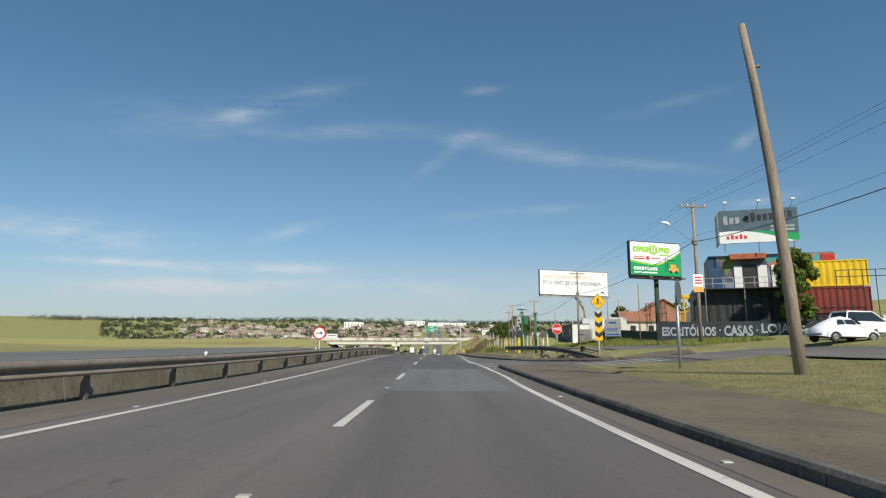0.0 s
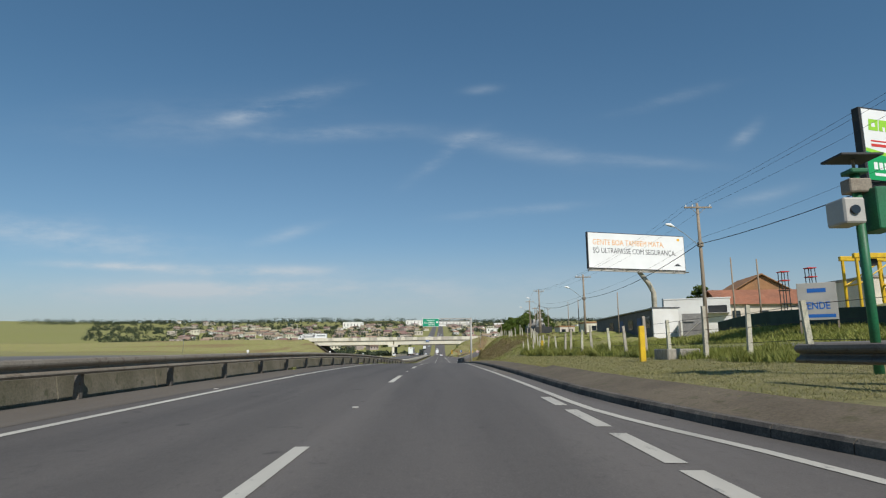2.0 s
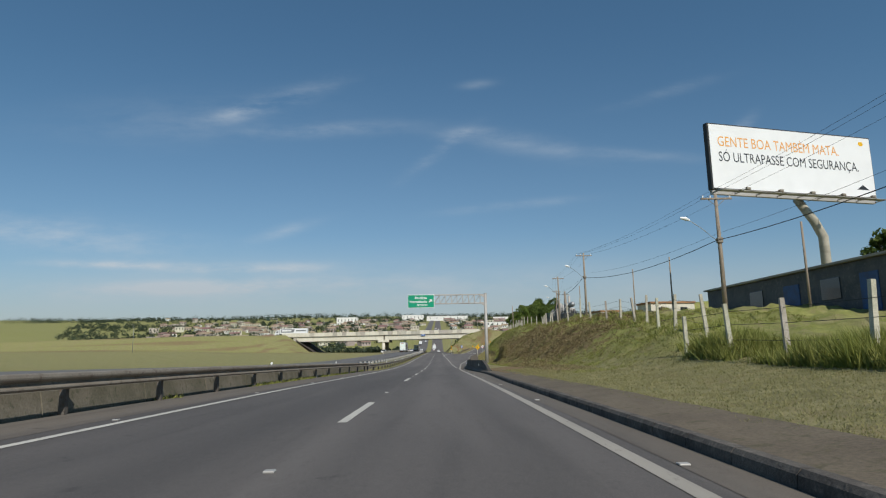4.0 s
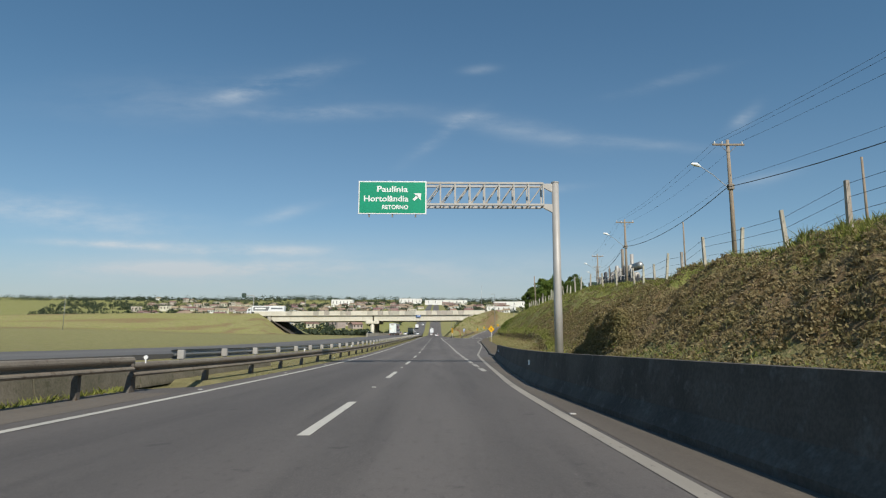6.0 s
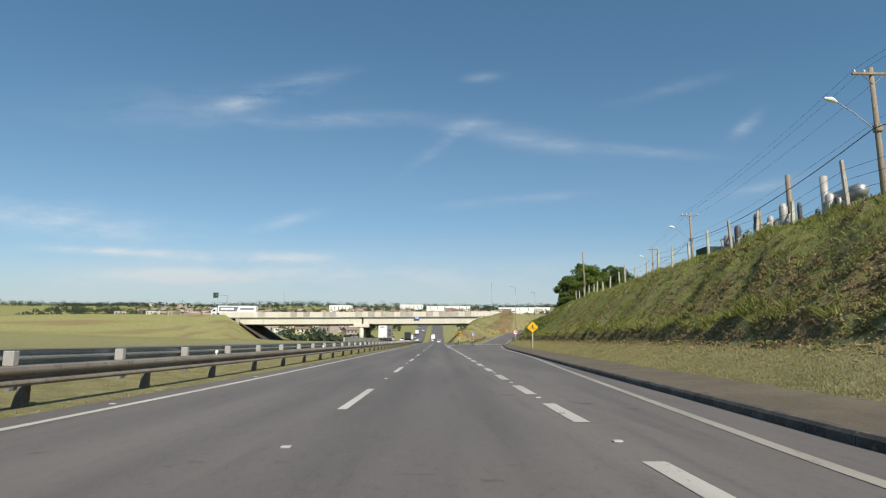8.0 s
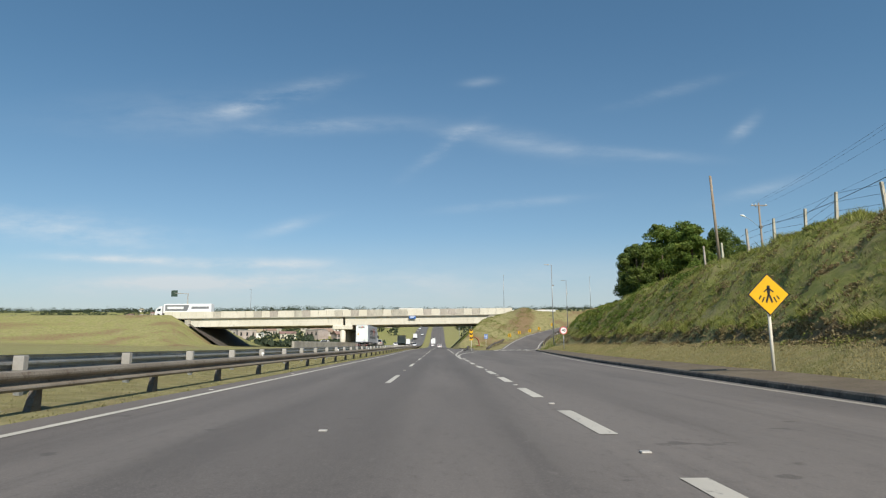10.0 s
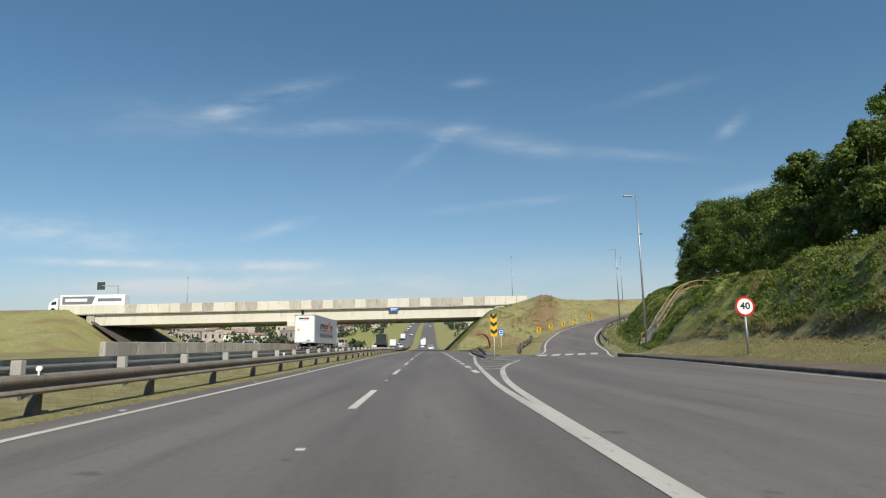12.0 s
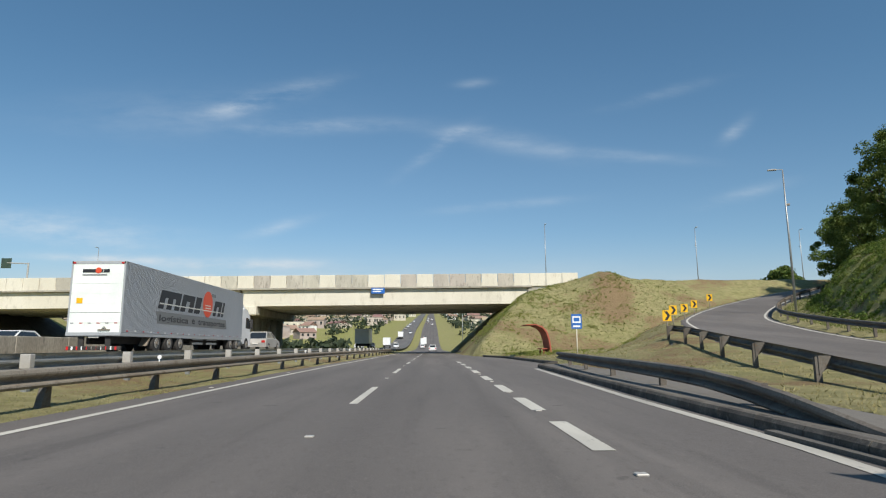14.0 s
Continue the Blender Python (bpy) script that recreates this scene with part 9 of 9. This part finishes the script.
def scrub():
    """Low leafy tufts in uneven drifts over the bank."""
    rng = np.random.default_rng(23)
    n = 11000
    y = rng.uniform(150, 306, n)
    x = kerb_x(y) + rng.uniform(3.9, 15.0, n)
    drift = fractal(x, y, 3.6, 6.0) + 0.5 * fractal(x, y, 1.3, 2.0)
    _, earth, _ = land(x, y)
    keep = (drift > 0.22) & (rng.uniform(0, 1, n) > earth * 1.2)
    m = int(keep.sum())
    x, y = x[keep], y[keep]
    mx, my = rng.uniform(6, 26, 5200), rng.uniform(350, 396, 5200)
    side, _ = ramp_near(mx, my)
    wild = (side < -RAMP_HALF - 3) & (fractal(mx, my, 3.2, 5.0) + 0.6 * fractal(mx, my, 1.1, 1.0) + 0.5 * (my > 378) - 0.3 * (mx > 17) > 0.25)
    x, y = np.concatenate([x, mx[wild]]), np.concatenate([y, my[wild]])
    c = np.stack([x, y, land(x, y)[0] + 0.02], 1)
    r = rng.uniform(0.10, 0.30, len(x))
    pts, faces = leaf_cloud(rng, c, r, 44, 0.04)
    ob = new("bank_scrub", mesh_from("bank_scrub", pts, faces, M_SCRUB))
    tagged(ob, "low leafy yellow green scrub on the cut bank", "scrub", kind="stuff")
    # leafy cover of the bank above the ramp
    a = rng.integers(n0, n1 - 6, 9000)
    out = RAMP_HALF + rng.uniform(2.6, 13.0, 9000)
    p, d = RAMP_LINE[a], RAMP_LINE[a + 1] - RAMP_LINE[a]
    ln = np.hypot(d[:, 0], d[:, 1])
    x, y = p[:, 0] + d[:, 1] / ln * out, p[:, 1] - d[:, 0] / ln * out
    keep = (fractal(x, y, 1.4, 3.0) > -0.35) & (x < 60)
    by = rng.uniform(262, 312, 5200)
    bx = np.minimum(kerb_x(by), 14.0) + rng.uniform(4.9, 13.5, 5200)
    side, _ = ramp_near(bx, by)
    more = (side > RAMP_HALF + 2.4) & (fractal(bx, by, 1.9, 3.0) + 0.5 * fractal(bx, by, 0.8, 6.0) > 0.35 - 0.6 * smooth_step(by, 262, 290))
    x, y = np.concatenate([x[keep], bx[more]]), np.concatenate([y[keep], by[more]])
    c = np.stack([x, y, land(x, y)[0] + 0.04], 1)
    pts, faces = leaf_cloud(rng, c, rng.uniform(0.14, 0.36, len(x)), 34, 0.07)
    ob = new("ramp_bank_scrub", mesh_from("ramp_bank_scrub", pts, faces, M_LEAF_LIGHT))
    tagged(ob, "dense leafy green scrub on the bank by the ramp", "scrub", kind="stuff")
    # torn dead turf: thick on the cut face, in drifts along the rest of the bank
    n = 26000
    y = np.concatenate([rng.uniform(126, 183, n), rng.uniform(178, 300, n)])
    x = kerb_x(y) + np.concatenate([rng.uniform(2.9, 13.5, n), 4.0 + 9.0 * rng.random(n) ** 1.8])
    _, earth, _ = land(x, y)
    drift = fractal(x, y, 1.5, 9.0) + 0.6 * fractal(x, y, 0.7, 4.0)
    keep = np.where(y < 180, (drift > -0.35) & (rng.uniform(0, 1, 2 * n) < 0.25 + earth), (drift > 0.18) | (earth > 0.45))
    hy = rng.uniform(154.5, 163, 2600)
    hx = kerb_x(hy) + np.interp(hy, [150, 165], [3.2, 2.8]) + rng.uniform(0.5, 1.7, 2600)
    x, y = np.concatenate([x[keep], hx]), np.concatenate([y[keep], hy])
    c = np.stack([x, y, land(x, y)[0] + 0.01], 1)
    pts, faces = leaf_cloud(rng, c, rng.uniform(0.06, 0.17, len(x)) * np.where(y < 172, 1.25, 1.0), 20, 0.047)
    ob = new("torn_turf", mesh_from("torn_turf", pts, faces, M_TURF))
    tagged(ob, "torn dead turf and root mats on the cut bank", "turf", kind="stuff")


scrub()


def clods():
    """Lumps of torn earth and root mats on the bare cut face."""
    rng = np.random.default_rng(8)
    n = 90000
    y = np.concatenate([rng.uniform(116, 182, n), rng.uniform(176, 303, n // 3)])
    low = y[n:]
    foot = kerb_x(low) + np.interp(low, [176, 185, 292, 306], [3.3, 4.2, 4.0, 3.0])
    x = np.concatenate([kerb_x(y[:n]) + rng.uniform(2.8, 12.0, n), foot + rng.normal(0.15, 0.35, n // 3)])
    z, earth, _ = land(x, y)
    keep = rng.uniform(0, 1, len(x)) < np.where(y < 182, earth * 1.1, 0.55)
    x, y, z = x[keep], y[keep], z[keep]
    m = len(x)
    base = np.array([(1, 0, 0), (-1, 0, 0), (0, 1, 0), (0, -1, 0), (0, 0, 1), (0, 0, -1)], float)
    tri = np.array([(0, 2, 4), (2, 1, 4), (1, 3, 4), (3, 0, 4), (2, 0, 5), (1, 2, 5), (3, 1, 5), (0, 3, 5)])
    s = (0.016 + 0.05 * rng.random(m) ** 2)[:, None, None] * np.array([1.0, 1.0, 0.8])
    pts = (base[None] + rng.normal(0, 0.42, (m, 6, 3))) * s + np.stack([x, y, z], 1)[:, None]
    faces = (np.arange(m) * 6)[:, None, None] + tri[None]
    me = mesh_from("earth_clods", pts.reshape(-1, 3), faces.reshape(-1, 3), M_CLOD)
    ob = new("earth_clods", me)
    tagged(ob, "lumps of torn brown earth on the cut bank", "earth", kind="stuff")


clods()


# ---- the far side of the valley ----
def far_town():
    rnd = random.Random(21)
    kinds = []
    for w, d, h, r, wall, roof, flat in ((9, 8, 3.2, 2.2, M_WALL_FAR, M_ROOF_FAR, False), (11, 8, 5.4, 2.0, M_WALL_FAR, M_ROOF_FAR, False), (8, 8, 3.4, 2.4, M_WALL_WHITE, M_ROOF_FAR, False),
                                         (12, 9, 5.6, 0.3, M_WALL_FAR, M_ROOF_GREY, True), (10, 9, 3.2, 1.6, M_WALL_FAR, M_ROOF_FAR, False)):
        g = simple_house(0, 0, 0, w, d, h, r, 0, wall, roof, "small distant town house on the hillside", "town houses", 3, flat)
        kinds.append(g)
    spots = []
    for k in range(330):
        y = 620 + 900 * rnd.random() ** 1.3
        x = -y * 0.42 + y * 0.58 * rnd.random()
        if -26 < x - 0 < 14 or (-60 < x < 30 and y < 760):
            continue
        if x > 60 and rnd.random() < 0.3:
            continue
        spots.append((x, y))
    for x, y in ((60, 640), (75, 660), (95, 690), (52, 700), (110, 650), (70, 720), (130, 720)):
        spots.append((x, y))
    used = set()
    for i, (x, y) in enumerate(spots):
        m = pose(x, y, ground_at(x, y), 0, 0, rnd.uniform(-40, 40))
        k = i % 5
        if k not in used:
            used.add(k)
            kinds[k].matrix_world = m
        else:
            copy_thing(kinds[k], m)
    for x, y, w, d, h in ((40, 560, 30, 26, 8), (75, 600, 26, 20, 9), (150, 1250, 90, 40, 9), (20, 1450, 90, 40, 9), (-180, 1300, 40, 30, 14), (260, 1100, 60, 40, 8), (-60, 1500, 50, 30, 12), (90, 980, 40, 26, 7), (190, 820, 40, 30, 7)):
        simple_house(x, y, ground_at(x, y), w, d, h, 0.4, rnd.uniform(-8, 8), M_WALL_WHITE, M_ROOF_GREY, "large pale distant warehouse on the hill", "warehouses", 6, True, name="warehouse")
    # lorry passing on the overpass
    g = thing("trailer_lorry", "white lorry with a blue lettered trailer crossing the overpass", "lorry", pose(-79.6, 398.0, 9.55))
    part("trailer_box", Shape().box(-0.2, 13.6, -1.2, 1.2, 1.1, 3.75, 0.05), M_BOARD, g)
    part("mark_field", Shape().face((0.3, -1.206, 1.7), (6.6, -1.206, 1.7), (7.3, -1.206, 3.4), (0.3, -1.206, 3.4)), M_GREY_BAND, g, "blue grey printed field")
    part("letter_bar", Shape().box(0.9, 5.6, -1.216, -1.208, 2.3, 2.95), M_SIGN_WHITE, g)
    part("letter_bar", Shape().box(7.9, 12.9, -1.214, -1.204, 2.3, 2.95), M_GREY_BAND, g)
    part("cab", Shape().extrude([(-0.6, 0.5), (-0.6, 3.1), (-1.3, 3.1), (-2.4, 2.2), (-2.6, 1.4), (-2.6, 0.5)], -1.15, 1.15, lambda u, v, k: (u, k, v)), M_WHITE_PAINT, g)
    part("side_window", Shape().face((-1.0, -1.155, 1.7), (-2.1, -1.155, 1.7), (-1.9, -1.155, 2.3), (-1.0, -1.155, 2.4)), M_GLASS, g)
    part("chassis", Shape().box(-2.4, 13.3, -0.8, 0.8, 0.55, 1.1, 0.03), M_CHASSIS, g)
    for u in (-1.6, 1.0, 9.6, 10.9, 12.2):
        for v in (-1.0, 1.0):
            part("tyre", Shape().disc((u, v, 0.5), (0, 1, 0), 0.5, 0.3, 16), M_TYRE, g)
    g = thing("far_gantry", "small dark green direction sign beyond the overpass", "sign gantry", pose(-96.2, 453, 6.2))
    part("mast", Shape().tube([(0, 0, -0.4), (0, 0, 15.2)], 0.2, 8), M_STEEL_GREY, g)
    part("arm", Shape().tube([(0, 0, 15), (-5, 0, 15.2)], 0.15, 6), M_STEEL_GREY, g)
    part("sign_board", Shape().box(-6.4, -4, -0.1, 0, 13.9, 16.3, 0.02), M_WALL_DARK, g)


far_town()


def far_woods():
    rng = np.random.default_rng(17)
    c, r = [], []
    for k in range(2600):
        y = 560 + 1250 * rng.random() ** 0.9
        x = -y * 0.55 + y * 1.0 * rng.random()
        if -28 < x < 16:
            continue
        if fractal(x, y, 90.0, 2.0) < -0.15 and y < 1300:
            continue
        s = rng.uniform(3.0, 6.0)
        c.append((x, y, 0)), r.append(s)
    for k in range(700):
        y = rng.uniform(1650, 1900)
        x = rng.uniform(-1150, 700)
        c.append((x, y, 0)), r.append(rng.uniform(6, 11))
    for k in range(40):
        c.append((-24 - rng.uniform(0, 50), 445 + rng.uniform(0, 60), 0)), r.append(rng.uniform(1.6, 3.0))
    c, r = np.array(c), np.array(r)
    c[:, 2] = land(c[:, 0], c[:, 1])[0] + r * 0.55
    pts, faces = leaf_cloud(rng, c, r, 46, 1.1)
    ob = new("far_woods", mesh_from("far_woods", pts, faces, M_FAR_TREES))
    tagged(ob, "distant dark green woods among the houses", "trees", kind="stuff")


far_woods()


# ---- more road beyond the bridge, and traffic ----
def far_traffic():
    rnd = random.Random(9)
    for k in range(16):
        y = 440 + k * 34 + rnd.uniform(-8, 8)
        west = rnd.random() < 0.55
        x = rnd.choice((-15.5, -11.6)) if west else rnd.choice((-3.4, 0.3))
        z = west_z(y) if west else float(road_z(y))
        car(x, y, z, 180 if west else 0, rnd.choice((M_WHITE_PAINT, M_WHITE_PAINT, M_DARK_PAINT, M_STEEL_GREY)), "distant car on the climbing highway", rnd.random() < 0.5, group="traffic")
    for x, y, mat in ((-15.4, 520, M_WHITE_PAINT), (-11.8, 415, M_WHITE_PAINT), (-15.2, 610, M_WHITE_PAINT), (-3.3, 560, M_WHITE_PAINT)):
        z = west_z(y) if x < -9 else float(road_z(y))
        g = thing("box_lorry", "small white box lorry on the highway", "lorry", pose(x, y, z), "distant lorries")
        part("box", Shape().box(-1.2, 1.2, -3.4, 2.0, 0.9, 3.4, 0.04), mat, g)
        part("cab", Shape().extrude([(2.1, 0.5), (2.1, 2.5), (3.0, 2.45), (3.6, 1.6), (3.7, 0.5)], -1.1, 1.1, lambda u, v, k: (k, u, v)), mat, g)
        part("windscreen", Shape().box(-0.95, 0.95, 3.1, 3.32, 1.65, 2.3), M_GLASS, g)
        part("chassis", Shape().box(-0.9, 0.9, -3.3, 3.4, 0.45, 0.9, 0.03), M_CHASSIS, g)
        for sx in (-1, 1):
            for yy in (-2.2, 2.7):
                wheel(g, sx * 0.98, yy, 0.45, 0.45, 0.28, sx)


far_traffic()


def west_barrier():
    wall = thing("concrete_wall", "low grey concrete wall beyond the far carriageway", "wall")
    y = 300.0
    while y < 384:
        s = Shape()
        z = west_z(y) - 0.2
        s.box(-19.1, -18.75, y, y + 3.97, z, z + 1.0, 0.03)
        part("wall_piece", s, M_CONCRETE, wall)
        y += 4.0


west_barrier()
